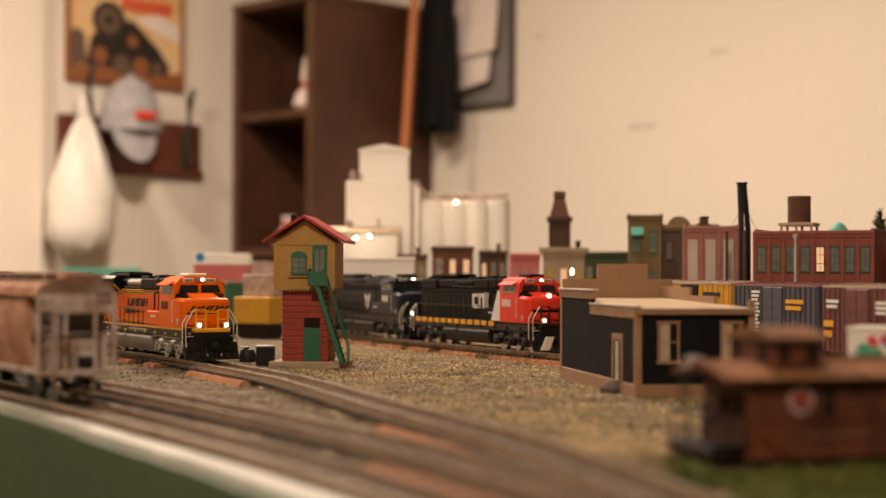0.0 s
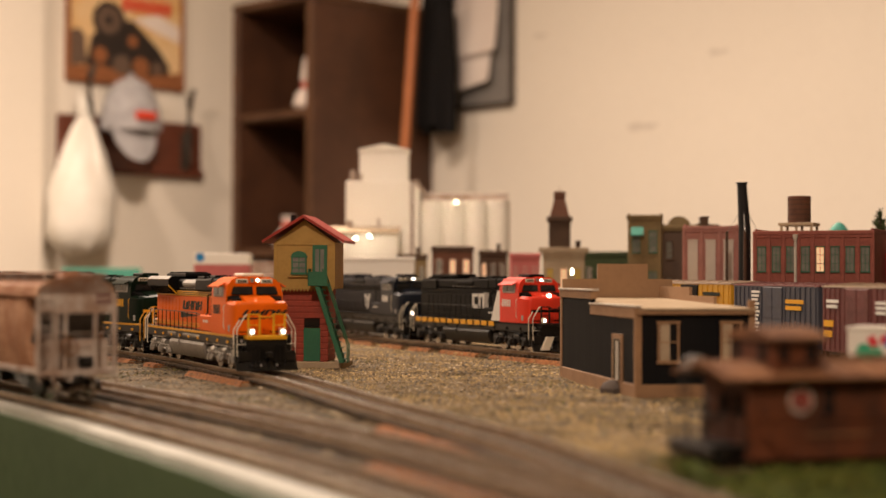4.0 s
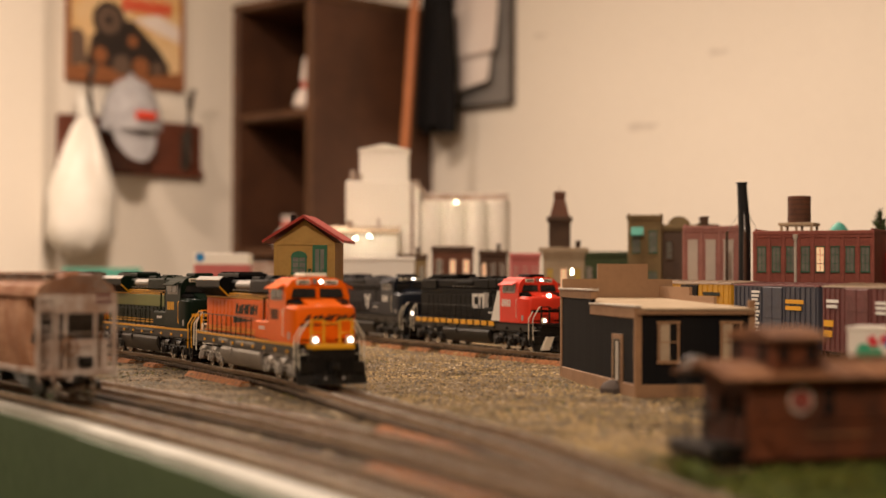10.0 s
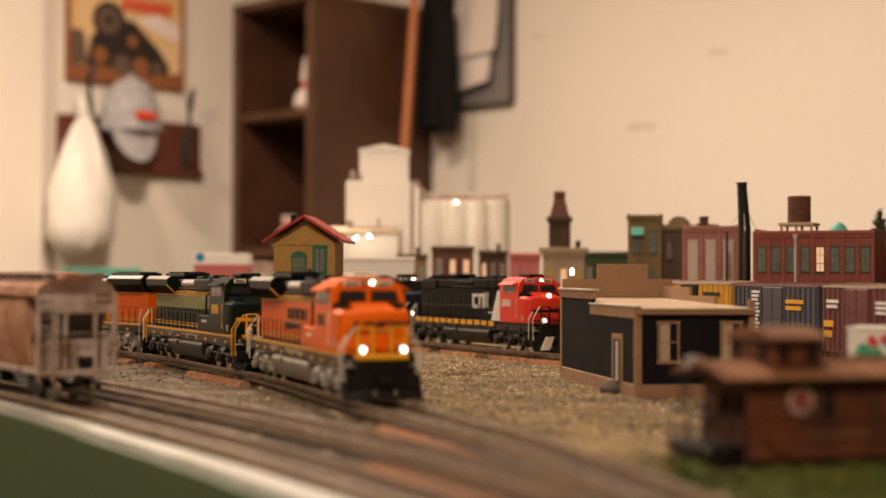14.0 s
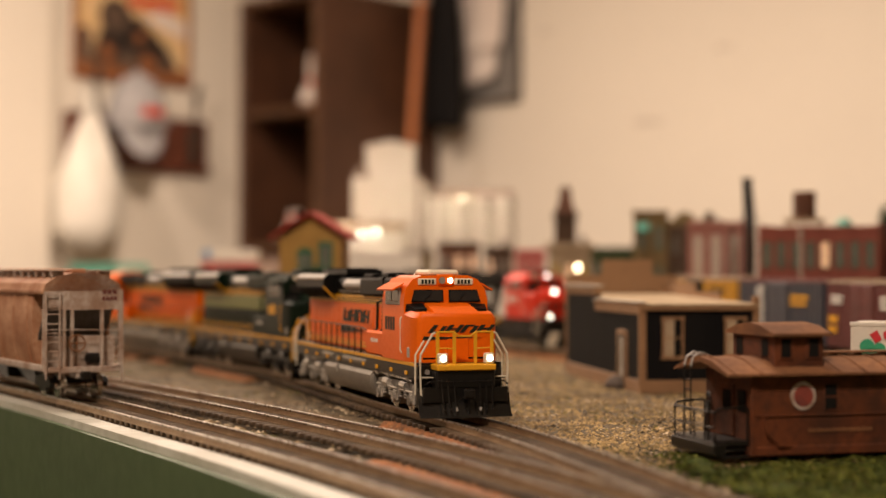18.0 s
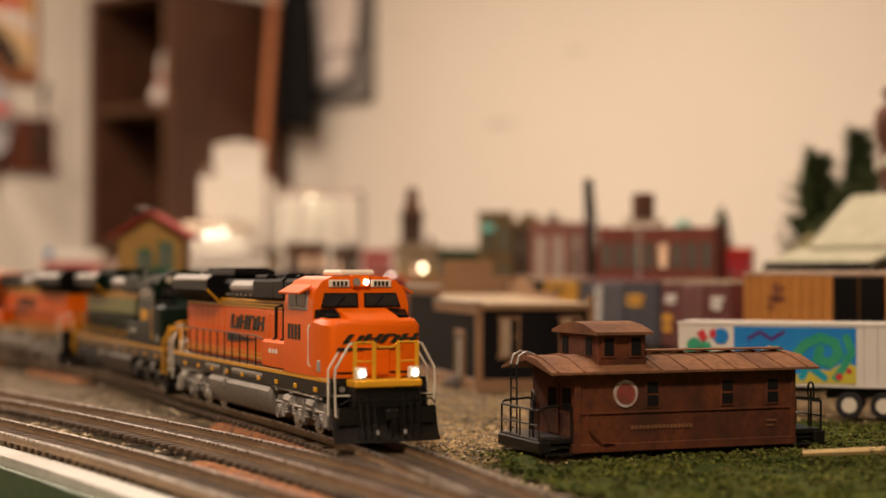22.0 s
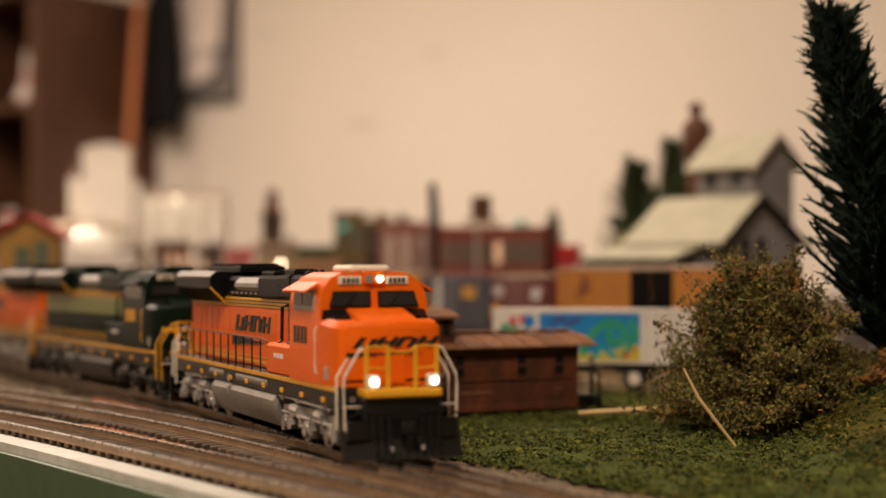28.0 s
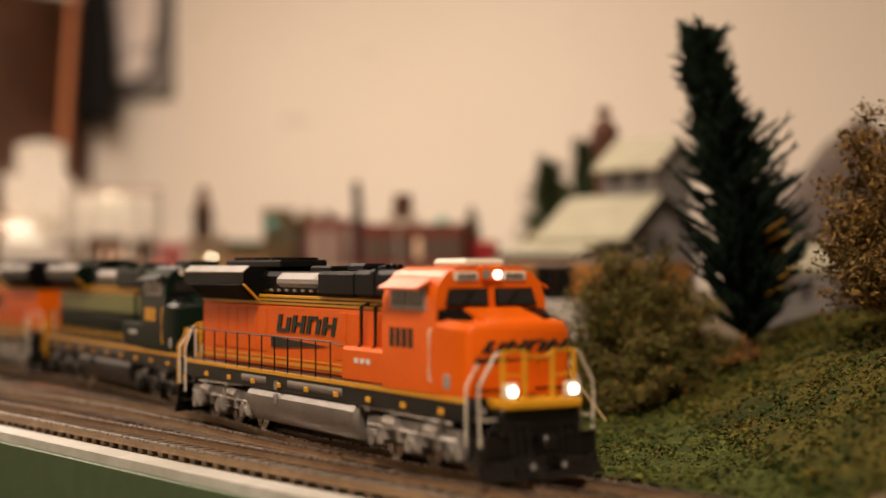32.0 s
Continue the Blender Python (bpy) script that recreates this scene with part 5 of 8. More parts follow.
    mm_part("herald_centre", Shape().disc((-24.0, -hy - 0.4, 20.6), (0, 1, 0), 3.5, 0.4, 24), REDSIDE, cb)
    mk = Shape()
    for k in range(16):
        mk.box(-22 + k * 1.5, -20.9 + k * 1.5, -hy - 0.3, -hy, 8.6, 9.8)
    mk.box(31, 35, -hy - 0.3, -hy, 9.5, 10.3).box(31, 34, -hy - 0.3, -hy, 7.8, 8.6)
    mm_part("faded_lettering", mk, CABOOSEROOF, cb, "faded lettering bars")
    mm_part("curved_grab", Shape().tube([(-hx + 4, -hy - 0.6, 14), (-hx + 4.5, -hy - 1.2, 9), (-hx + 9, -hy - 1.2, 4.6), (-hx + 14, -hy - 0.6, 4)], 0.35, 6), CABOOSEM, cb)
    # end platform, railing, ladder, brake wheel
    for sx in (-1, 1):
        e = sx * hx
        mm_part("platform", Shape().box(*sorted((e, e + sx * 13)), -16, 16, 4.4, 6.2, 0.3).box(*sorted((e + sx * 9, e + sx * 13.5)), -17, 17, 1.5, 5.4, 0.4), FRAMEBLACK, cb)
        for sy in (-1, 1):
            mm_part("step", Shape().box(*sorted((e + sx * 1, e + sx * 11)), *sorted((sy * 13, sy * 17.6)), 0.6, 1.4, 0.2).box(*sorted((e + sx * 1, e + sx * 11)), *sorted((sy * 12, sy * 15.5)), 2.8, 3.6, 0.2), FRAMEBLACK, cb)
            mm_part("end_rail", Shape().tube([(e + sx * 1, sy * 16, 6), (e + sx * 1, sy * 16, 16.5), (e + sx * 2, sy * 16, 17.4), (e + sx * 11.5, sy * 16, 16.6), (e + sx * 12.6, sy * 15.4, 15.4), (e + sx * 12.6, sy * 15.4, 5.5)], 0.45, 6), FRAMEBLACK, cb)
        rl = Shape().tube([(e + sx * 12.6, -15, 15.6), (e + sx * 12.6, 15, 15.6)], 0.4, 6).tube([(e + sx * 12.6, -15, 10.6), (e + sx * 12.6, 15, 10.6)], 0.3, 6)
        for y in (-8, 0, 8):
            rl.tube([(e + sx * 12.6, y, 5.5), (e + sx * 12.6, y, 15.6)], 0.3, 6)
        mm_part("end_railing", rl, FRAMEBLACK, cb)
        mm_part("brake_wheel", Shape().tube([(e + sx * 12.2 + 3.4 * math.cos(a * 0.4488) * 0.3, -10 + 3.4 * math.cos(a * 0.4488), 18.8 + 3.4 * math.sin(a * 0.4488)) for a in range(15)], 0.4, 5).tube([(e + sx * 12.2, -10, 5), (e + sx * 12.2, -10, 18.8)], 0.4, 5), FRAMEBLACK, cb)
        ld = Shape()
        for y in (5, 10):
            ld.tube([(e + sx * 11.5, y, 5.5), (e + sx * 11.5, y, top + 1)], 0.3, 6)
            # ladder tops in silver grey, the ladder below them in black
            mm_part("ladder_hoop", Shape().tube([(e + sx * 11.5, y, top + 0.9), (e + sx * 10.6, y, top + 4.0), (e + sx * 8, y, top + 5.4), (e + sx * 5, y, top + 4.4), (e + sx * 4.4, y, top + 3.0)], 0.38, 6), SILVER, cb, "silver grey ladder top")
        for q in range(6):
            ld.tube([(e + sx * 11.5, 5, 8 + q * 3.4), (e + sx * 11.5, 10, 8 + q * 3.4)], 0.28, 5)
        mm_part("roof_ladder", ld, FRAMEBLACK, cb)
        d = mm_part("end_door", Shape().box(*sorted((e, e + sx * 0.5)), -4.6, 4.6, 6.4, 24, 0.2), CABOOSEM, cb)
        mm_part("pane", Shape().box(*sorted((e + sx * 0.4, e + sx * 0.8)), -3, 3, 15.5, 22, 0.2), DARKGAP, d)
        mm_part("end_window", Shape().box(*sorted((e, e + sx * 0.5)), -13, -7.5, 15, 22.5, 0.2), DARKGAP, cb)
        mm_part("support_block", Shape().box(sx * 24 - 6, sx * 24 + 6, -10, 10, -2, 3.4, 0.5), FRAMEBLACK, cb)
    return cb


caboose(pose(0.1356, 0.5340, 0.0008, 0, 0, 16.2))

SKYBLUE = paint("mural_blue", (0.02, 0.19, 0.52), 0.4, (0.03, 0.3, 0.6), 0.5)
MURALGREEN = paint("mural_green", (0.02, 0.28, 0.17), 0.4, (0.1, 0.42, 0.2), 0.5)
MURALYELLOW = paint("mural_yellow", (0.6, 0.5, 0.06), 0.4)
MURALRED = paint("mural_red", (0.6, 0.05, 0.06), 0.4)
PRINTVIOLET = paint("mural_violet", (0.10, 0.03, 0.16), 0.4)
MURALTEAL = paint("mural_teal", (0.02, 0.33, 0.42), 0.4)


def truck_trailer(m):
    """A van trailer with a painted mural, seen along its near side."""
    tl = thing("truck_trailer", "white van trailer with a blue and green painted mural", "model trailer", m)
    L, w = 102.0, 14.5
    mm_part("box", Shape().box(0, L, -w, w, 13.5, 40.0, 0.6), TRAILERW, tl)
    mm_part("top_rail", Shape().box(-0.3, L + 0.3, -w - 0.35, -w + 0.6, 38.6, 40.2, 0.15).box(-0.3, L + 0.3, -w - 0.35, -w + 0.6, 13.0, 14.2, 0.15), TRAILERW, tl)
    mm_part("mural_panel", Shape().box(24, 75, -w - 0.3, -w, 14.6, 38.2, 0.1), SKYBLUE, tl, "blue painted panel")
    hill_ = [(24, 14.6), (75, 14.6), (75, 22), (70, 24), (64, 20), (57, 21), (50, 18), (42, 21), (34, 19), (24, 23)]
    mm_part("mural_ground", Shape().prism(hill_, -w - 0.42, -w - 0.2, "xz"), MURALYELLOW, tl, "yellow-green painted ground")
    for pts, rr, mt in (([(46, 17), (49, 25), (54, 31), (60, 34), (66, 32), (68, 27), (64, 23), (59, 25), (60, 29)], 2.0, MURALGREEN), ([(66, 16), (70, 22), (73, 28), (71, 34)], 1.6, MURALGREEN),
                        ([(52, 16), (55, 22), (58, 20), (62, 17)], 1.5, MURALTEAL), ([(26, 22), (31, 27), (36, 25), (41, 29), (45, 26)], 1.6, MURALTEAL), ([(30, 33), (35, 36), (40, 33), (45, 36)], 0.7, PRINTVIOLET)):
        sw = Shape()
        for (x0, z0), (x1, z1) in zip(pts, pts[1:]):
            n_ = math.hypot(x1 - x0, z1 - z0)
            ox, oz = -(z1 - z0) / n_ * rr, (x1 - x0) / n_ * rr
            sw.prism([(x0 + ox, z0 + oz), (x1 + ox, z1 + oz), (x1 - ox, z1 - oz), (x0 - ox, z0 - oz)], -w - 0.52, -w - 0.2, "xz")
            sw.disc((x1, -w - 0.36, z1), (0, 1, 0), rr, 0.34, 14)
        mm_part("mural_scroll", sw, mt, tl, "curling painted figure")
    ye = Shape()
    for x, z, r_ in ((31, 18, 1.6), (38, 17, 1.2), (68, 17.5, 1.5), (72, 20, 1.1)):
        ye.disc((x, -w - 0.5, z), (0, 1, 0), r_, 0.3, 12)
    mm_part("mural_spot", ye, MURALRED, tl)
    em = Shape()
    for x, z, r in ((7, 30, 3.2), (9, 26, 3.6), (12, 29, 2.6), (5, 26, 2.4)):
        em.disc((x, -w - 0.3, z), (0, 1, 0), r, 0.3, 14)
    mm_part("leaf_emblem", em, MURALGREEN, tl)
    mm_part("red_emblem", Shape().prism([(8, 35), (11, 37), (13, 33), (10.5, 31.5)], -w - 0.5, -w, "xz").prism([(13.5, 36), (16, 37.5), (16.5, 33.5), (14, 33)], -w - 0.5, -w, "xz"), MURALRED, tl)
    mm_part("blue_emblem", Shape().disc((18.5, -w - 0.25, 34), (0, 1, 0), 3.4, 0.35, 16), SKYBLUE, tl)
    for k in range(5):
        mm_part("panel_seam", Shape().box(78 + k * 5.5, 78.25 + k * 5.5, -w - 0.15, -w, 14.5, 38.5), RUSTPALE, tl)
    mm_part("rear_frame", Shape().box(L, L + 0.6, -w - 0.3, w + 0.3, 13.2, 40.2, 0.2), TRAILERW, tl)
    mm_part("chassis", Shape().box(4, L - 2, -6, 6, 10.5, 13.6, 0.3).box(62, 98, -11, 11, 8.5, 12, 0.4), FRAMEBLACK, tl)
    for x in (72, 86):
        for y in (-11.6, 11.6):
            ty = mm_part("tyre", Shape().tube([(x, y - 2.4, 5.6), (x, y - 2.0, 5.6), (x, y + 2.0, 5.6), (x, y + 2.4, 5.6)], [5.0, 5.6, 5.6, 5.0], 24), RUBBER, tl)
            mm_part("wheel_hub", Shape().disc((x, y - 2.5 * (1 if y < 0 else -1), 5.6), (0, 1, 0), 3.2, 0.6, 16), CREAMP, ty, "pale wheel hub")
    mm_part("mud_flap", Shape().box(94, 94.6, -14, -8.5, 3.5, 11, 0.1), RUBBER, tl)
    mm_part("landing_leg", Shape().box(22, 24, -9.5, -7.5, 1.2, 12, 0.2).box(21, 25, -10.5, -6.5, 0.0, 1.2, 0.2).box(22, 24, 7.5, 9.5, 0.0, 12, 0.2), FRAMEBLACK, tl)
    return tl


truck_trailer(pose(0.1775, 0.6745, 0.0006, 0, 0, -23.0))


# ---- buildings and street ----
BRICKRED = material("red_brick", (0.31, 0.095, 0.07), 0.85, 0, (0.20, 0.062, 0.045), 0.6, 500, 50, 0.4, 0.0002)
BRICKPINK = material("pale_red_brick", (0.40, 0.19, 0.155), 0.85, 0, (0.28, 0.12, 0.095), 0.6, 500, 50, 0.4, 0.0002)
BRICKTAN = material("tan_brick", (0.22, 0.155, 0.07), 0.85, 0, (0.12, 0.085, 0.04), 0.6, 500, 50, 0.3, 0.0002)
BRICKDARK = material("brown_brick", (0.085, 0.05, 0.03), 0.85, 0, (0.05, 0.03, 0.02), 0.6, 500, 50, 0.3, 0.0002)
STONEM = material("painted_stone", (0.42, 0.33, 0.22), 0.8, 0, (0.28, 0.2, 0.13), 0.5, 400, 50, 0.2, 0.0002)
ELEVW = material("white_concrete_plastic", (0.88, 0.84, 0.76), 0.6, 0, (0.82, 0.77, 0.68), 0.3, 300, 30, 0.08, 0.0002)
GREENTRIM = paint("green_trim_paint", (0.035, 0.12, 0.07), 0.5)
WHITETRIM = paint("off_white_trim_paint", (0.6, 0.54, 0.46), 0.5)
REDROOF = paint("red_roof_paint", (0.36, 0.045, 0.03), 0.5, (0.22, 0.035, 0.025), 0.6)
MUSTARD = material("mustard_siding_paint", (0.40, 0.235, 0.055), 0.6, 0, (0.3, 0.17, 0.04), 0.5, 400, 60, 0.1, 0.0001)
REDSIDING = material("red_siding_paint", (0.30, 0.045, 0.022), 0.55, 0, (0.2, 0.035, 0.02), 0.6, 400, 60, 0.15, 0.0001)
TOWERGREEN = paint("tower_green_paint", (0.045, 0.15, 0.08), 0.45, (0.03, 0.1, 0.06), 0.5)
SHEDBLACK = material("black_siding_paint", (0.007, 0.0068, 0.0075), 0.6, 0, (0.013, 0.012, 0.011), 0.6, 400, 60, 0.15, 0.0001, spec=0.05)
SHEDTRIM = material("tan_timber_trim", (0.30, 0.17, 0.085), 0.65, 0, (0.2, 0.11, 0.055), 0.5, 400, 60, 0.15, 0.0001)
SHEDROOF = material("sandy_roof_card", (0.42, 0.32, 0.2), 0.85, 0, (0.3, 0.21, 0.12), 0.6, 600, 50, 0.3, 0.0001)
CARDM = material("plain_brown_card", (0.32, 0.19, 0.10), 0.8, 0, (0.24, 0.14, 0.075), 0.4, 300, 30, 0.1, 0.0001)
PALEGLASS = material("hazy_window", (0.20, 0.20, 0.17), 0.15, 0, (0.09, 0.09, 0.08), 0.6, 200, 60, 0.0, 0.0001, spec=0.7)
WARMGLOW = glow("warm_lit_window", (1.0, 0.38, 0.10), 0.5)
BULB = glow("small_bulb", (1.0, 0.78, 0.46), 12.0)
FLOOD = glow("flood_bulb", (1.0, 0.88, 0.66), 15.0)
PALEROOF = material("pale_weathered_shingle", (0.44, 0.42, 0.30), 0.85, 0, (0.3, 0.29, 0.2), 0.6, 400, 60, 0.4, 0.0003)
GREYSIDING = material("grey_barn_siding", (0.26, 0.25, 0.24), 0.8, 0, (0.17, 0.16, 0.15), 0.6, 400, 50, 0.2, 0.0002)
RUSTM = material("rusty_sheet_metal", (0.16, 0.065, 0.035), 0.7, 0.2, (0.09, 0.04, 0.025), 0.7, 400, 50, 0.2, 0.0002)
COPPERG = paint("verdigris_paint", (0.10, 0.38, 0.30), 0.5)
CHIMNEYB = paint("black_stack_paint", (0.015, 0.016, 0.016), 0.5)
PINKP = paint("pink_sign_paint", (0.55, 0.16, 0.15), 0.6)
# flat yellow for window panes, window light put in as colour
LITYELLOW = paint("yellow_sign_paint", (0.60, 0.42, 0.09), 0.6)
ROCKM = material("mottled_rock", (0.11, 0.085, 0.07), 0.95, 0, (0.06, 0.05, 0.042), 0.7, 60, 9, 0.6, 0.003)
TANBANK = material("dry_grass_bank", (0.20, 0.15, 0.055), 0.95, 0, (0.07, 0.075, 0.025), 0.8, 300, 30, 0.8, 0.001)
HEDGEM = material("distant_hedge_foam", (0.05, 0.07, 0.03), 0.95, 0, (0.03, 0.04, 0.02), 0.7, 120, 20, 0.8, 0.002)


def window_part(parent, x, z, w, h, y, frame_mat, pane_mat, bars=(1, 1), arch=False):
    """A framed window proud of a wall that faces -y."""
    t = max(0.35, w * 0.09)
    fr = Shape().box(x - w / 2, x - w / 2 + t, y - 0.7, y, z, z + h).box(x + w / 2 - t, x + w / 2, y - 0.7, y, z, z + h)
    fr.box(x - w / 2 - t * 0.5, x + w / 2 + t * 0.5, y - 0.9, y, z + h - t, z + h + t * 0.3).box(x - w / 2 - t * 0.5, x + w / 2 + t * 0.5, y - 1.0, y, z - t * 0.6, z + t)
    for k in range(bars[0]):
        xx = x - w / 2 + w * (k + 1) / (bars[0] + 1)
        fr.box(xx - t * 0.3, xx + t * 0.3, y - 0.6, y, z, z + h)
    for k in range(bars[1]):
        zz = z + h * (k + 1) / (bars[1] + 1)
        fr.box(x - w / 2, x + w / 2, y - 0.6, y, zz - t * 0.3, zz + t * 0.3)
    if arch:
        fr.prism([(x + w / 2 * math.cos(a * math.pi / 8), z + h + w * 0.32 * math.sin(a * math.pi / 8)) for a in range(9)], y - 0.7, y, "xz")
    win = mm_part("window", fr, frame_mat, parent)
    mm_part("pane", Shape().box(x - w / 2 + t * 0.8, x + w / 2 - t * 0.8, y - 0.35, y - 0.05, z + t * 0.6, z + h - t * 0.6), pane_mat, win)
    return win


def building(label, m, w, d, h, wall, cornice, frame_mat, cols, rows, pane=None, win=(0.5, 0.6), lit=(), pilaster=False, side_cols=2, group="street buildings", name="building", hood=True):
    """A flat-roofed town building; its front faces -y, sizes in millimetres."""
    b = thing(name, label, "model building", m, group)
    body = mm_part("wall_shell", Shape().box(-w / 2, w / 2, 0, d, 0, h, 0.3), wall, b)
    mm_part("cornice", Shape().box(-w / 2 - 1.2, w / 2 + 1.2, -1.4, d * 0.15, h - 2.2, h + 0.6, 0.3).box(-w / 2 - 0.7, w / 2 + 0.7, -0.8, d * 0.1, h - 4.4, h - 2.2, 0.2), cornice, b)
    mm_part("parapet", Shape().box(-w / 2, w / 2, d - 1.5, d, h, h + 2.0, 0.2).box(-w / 2, -w / 2 + 1.5, 0, d, h, h + 2.0, 0.2).box(w / 2 - 1.5, w / 2, 0, d, h, h + 2.0, 0.2), wall, b)
    mm_part("roof", Shape().box(-w / 2 + 1.4, w / 2 - 1.4, 1.5, d - 1.4, h, h + 0.8), ROOFDUST, b)
    cw, rh = w / cols, (h - 5) / rows
    for r in range(rows):
        for c in range(cols):
            pm = WARMGLOW if (c, r) in lit else (pane or PALEGLASS)
            window_part(b, -w / 2 + cw * (c + 0.5), rh * (r + (1 - win[1]) * 0.5), cw * win[0], rh * win[1], 0.0, frame_mat, pm, (1, 2))
    if pilaster:
        for c in range(cols + 1):
            mm_part("pilaster", Shape().box(-w / 2 + cw * c - 1.2, -w / 2 + cw * c + 1.2, -1.0, 0.4, 0, h - 2, 0.2), wall, b)
    return b


def chimney_pot(parent, x, y, z, r, h, mat):
    return mm_part("chimney", Shape().box(x - r, x + r, y - r, y + r, z, z + h, 0.3).box(x - r * 1.25, x + r * 1.25, y - r * 1.25, y + r * 1.25, z + h - 1.2, z + h, 0.2), mat, parent)


def brick_factory():
    b = building("long red brick factory with green window frames", pose(0.2645, 1.112, 0.0, 0, 0, -25), 84, 60, 94, BRICKRED, BRICKRED, GREENTRIM, 8, 3, None, (0.6, 0.62), ((4, 2), (5, 1)), True, name="factory")
    tk = mm_part("water_tank", Shape().disc((-17, 34, 111), (0, 0, 1), 8.4, 19, 20), RUSTM, b, "rusty brown roof water tank")
    hoops = Shape()
    for q in range(5):
        hoops.disc((-17, 34, 104 + q * 3.6), (0, 0, 1), 8.65, 0.6, 20)
    mm_part("hoop", hoops, BRICKDARK, tk)
    mm_part("tank_roof", Shape().tube([(-17, 34, 120.5), (-17, 34, 121.2)], [8.8, 8.2], 20), RUSTM, tk)
    mm_part("tank_platform", Shape().box(-30, -4, 22, 46, 99.0, 101.4, 0.3), STONEM, b)
    for x in (-28, -17, -6):
        for y in (24, 44):
            mm_part("platform_leg", Shape().box(x - 0.8, x + 0.8, y - 0.8, y + 0.8, 93, 99.4), STONEM, b)
    mm_part("drain_pipe", Shape().tube([(-12, -2.0, 40), (-12, -2.0, 88), (-12, -1.0, 92)], 1.0, 8), WHITETRIM, b)
    mm_part("rain_hopper", Shape().tube([(-12, -2.2, 87), (-12, -2.2, 92)], [1.0, 2.2], 8), WHITETRIM, b)
    return b


brick_factory()
wing = building("pale brick warehouse wing with white upright windows", pose(0.2125, 1.235, 0.0, 0, 0, -14), 42, 40, 101, BRICKPINK, BRICKPINK, WHITETRIM, 3, 2, WHITETRIM, (0.55, 0.78), (), True)
chimney_pot(wing, -6, 20, 101, 2.6, 9, BRICKDARK)
stack = thing("smokestack", "tall black smokestack with guy wires beside the factory", "model smokestack", pose(0.2318, 1.20, 0.0))
mm_part("stack_pipe", Shape().tube([(1, 0, 0), (1, 0, 98), (-1.2, 0, 133.5)], [4.9, 4.7, 3.6], 18).disc((-1.2, 0, 133.6), (0, 0.0, 1), 4.4, 1.4, 18), CHIMNEYB, stack)
for a in (0.4, 2.5, 4.6):
    mm_part("guy_wire", Shape().tube([(0.2, 0, 116), (14 * math.cos(a), 14 * math.sin(a), 96)], 0.25, 4), SILVER, stack)
    mm_part("wire_anchor", Shape().box(14 * math.cos(a) - 1, 14 * math.cos(a) + 1, 14 * math.sin(a) - 1, 14 * math.sin(a) + 1, 0, 96.5), BRICKDARK, stack)

gb = building("tan brick corner building with a green awning window", pose(0.1815, 1.40, 0.0, 0, 0, -10), 30, 34, 116, BRICKTAN, BRICKTAN, GREENTRIM, 2, 3, None, (0.5, 0.55))
mm_part("awning", Shape().prism([(-0.5, 106), (-6, 99), (-6, 98), (-0.5, 104)], -12, -1, "yz"), COPPERG, gb, "pale green awning")
bb = building("dark brown brick building with rounded gable", pose(0.2175, 1.435, 0.0, 0, 0, -40), 40, 40, 108, BRICKDARK, BRICKTAN, BRICKDARK, 2, 3, None, (0.35, 0.5))
mm_part("gable", Shape().prism([(12 * math.cos(k * math.pi / 10), 106 + 11 * math.sin(k * math.pi / 10)) for k in range(11)], -1.0, 2.0, "xz"), BRICKTAN, bb)
chimney_pot(bb, 14, 20, 108, 2.6, 8, BRICKDARK)

ht = building("cream town hall with lit yellow upper windows", pose(0.1165, 1.50, 0.0, 0, 0, -4), 40, 40, 84, STONEM, STONEM, STONEM, 3, 2, LITYELLOW, (0.5, 0.5), ((1, 1), (1, 0)))
stp = mm_part("clock_tower", Shape().box(-14.5, 6.5, 4, 24, 84, 116, 0.4), BRICKDARK, ht, "brown brick clock tower")
mm_part("tower_cornice", Shape().box(-16.4, 8.4, 2, 26, 114, 119, 0.5), BRICKDARK, stp)
mm_part("tower_roof", Shape().loft([[(x, y, 119) for x, y in ((-13.5, 4.5), (5.5, 4.5), (5.5, 23.5), (-13.5, 23.5))], [(x, y, 137) for x, y in ((-9.0, 9.0), (1.0, 9.0), (1.0, 19.0), (-9.0, 19.0))]]), RUSTM, stp)
mm_part("roof_crown", Shape().box(-9.8, 1.8, 8.2, 19.8, 137, 143.5, 0.6).tube([(-4, 14, 143), (-4, 14, 148)], [0.8, 0.2], 6), RUSTM, stp)
mm_part("cornice_band", Shape().box(-24, 24, -2.4, 4, 84, 89, 0.5), STONEM, ht)
chimney_pot(ht, 14, 20, 84, 2.4, 12, BRICKDARK)

# terrace of shops in front of the elevator
shop_rows = [(-0.078, 1.62, 36, 78, CREAMP, "cream shop building with a pale upper wall", ()), (-0.032, 1.61, 30, 82, BRICKTAN, "tan brick shop with a brown cornice", ()),
             (0.010, 1.60, 42, 90, RUSTM, "brown timber hotel with two glowing windows", ((1, 2), (2, 2))), (0.052, 1.61, 28, 86, BRICKDARK, "dark brick shop with a small lit window", ((0, 2),)),
             (0.0805, 1.52, 28, 82, PINKP, "building with a large pink painted upper wall", ())]
for sx_, sy_, w_, h_, mt_, lb_, lit_ in shop_rows:
    sb = building(lb_, pose(sx_, sy_, 0, 0, 0, 0), w_, 30, h_, mt_, BRICKDARK if mt_ not in (CREAMP, PINKP) else mt_, WHITETRIM, 3, 3, PALEGLASS if mt_ is not PINKP else PINKP, (0.45, 0.5), lit_)
    if mt_ in (BRICKDARK, BRICKTAN):
        chimney_pot(sb, 6, 14, h_, 2.0, 9, BRICKDARK)
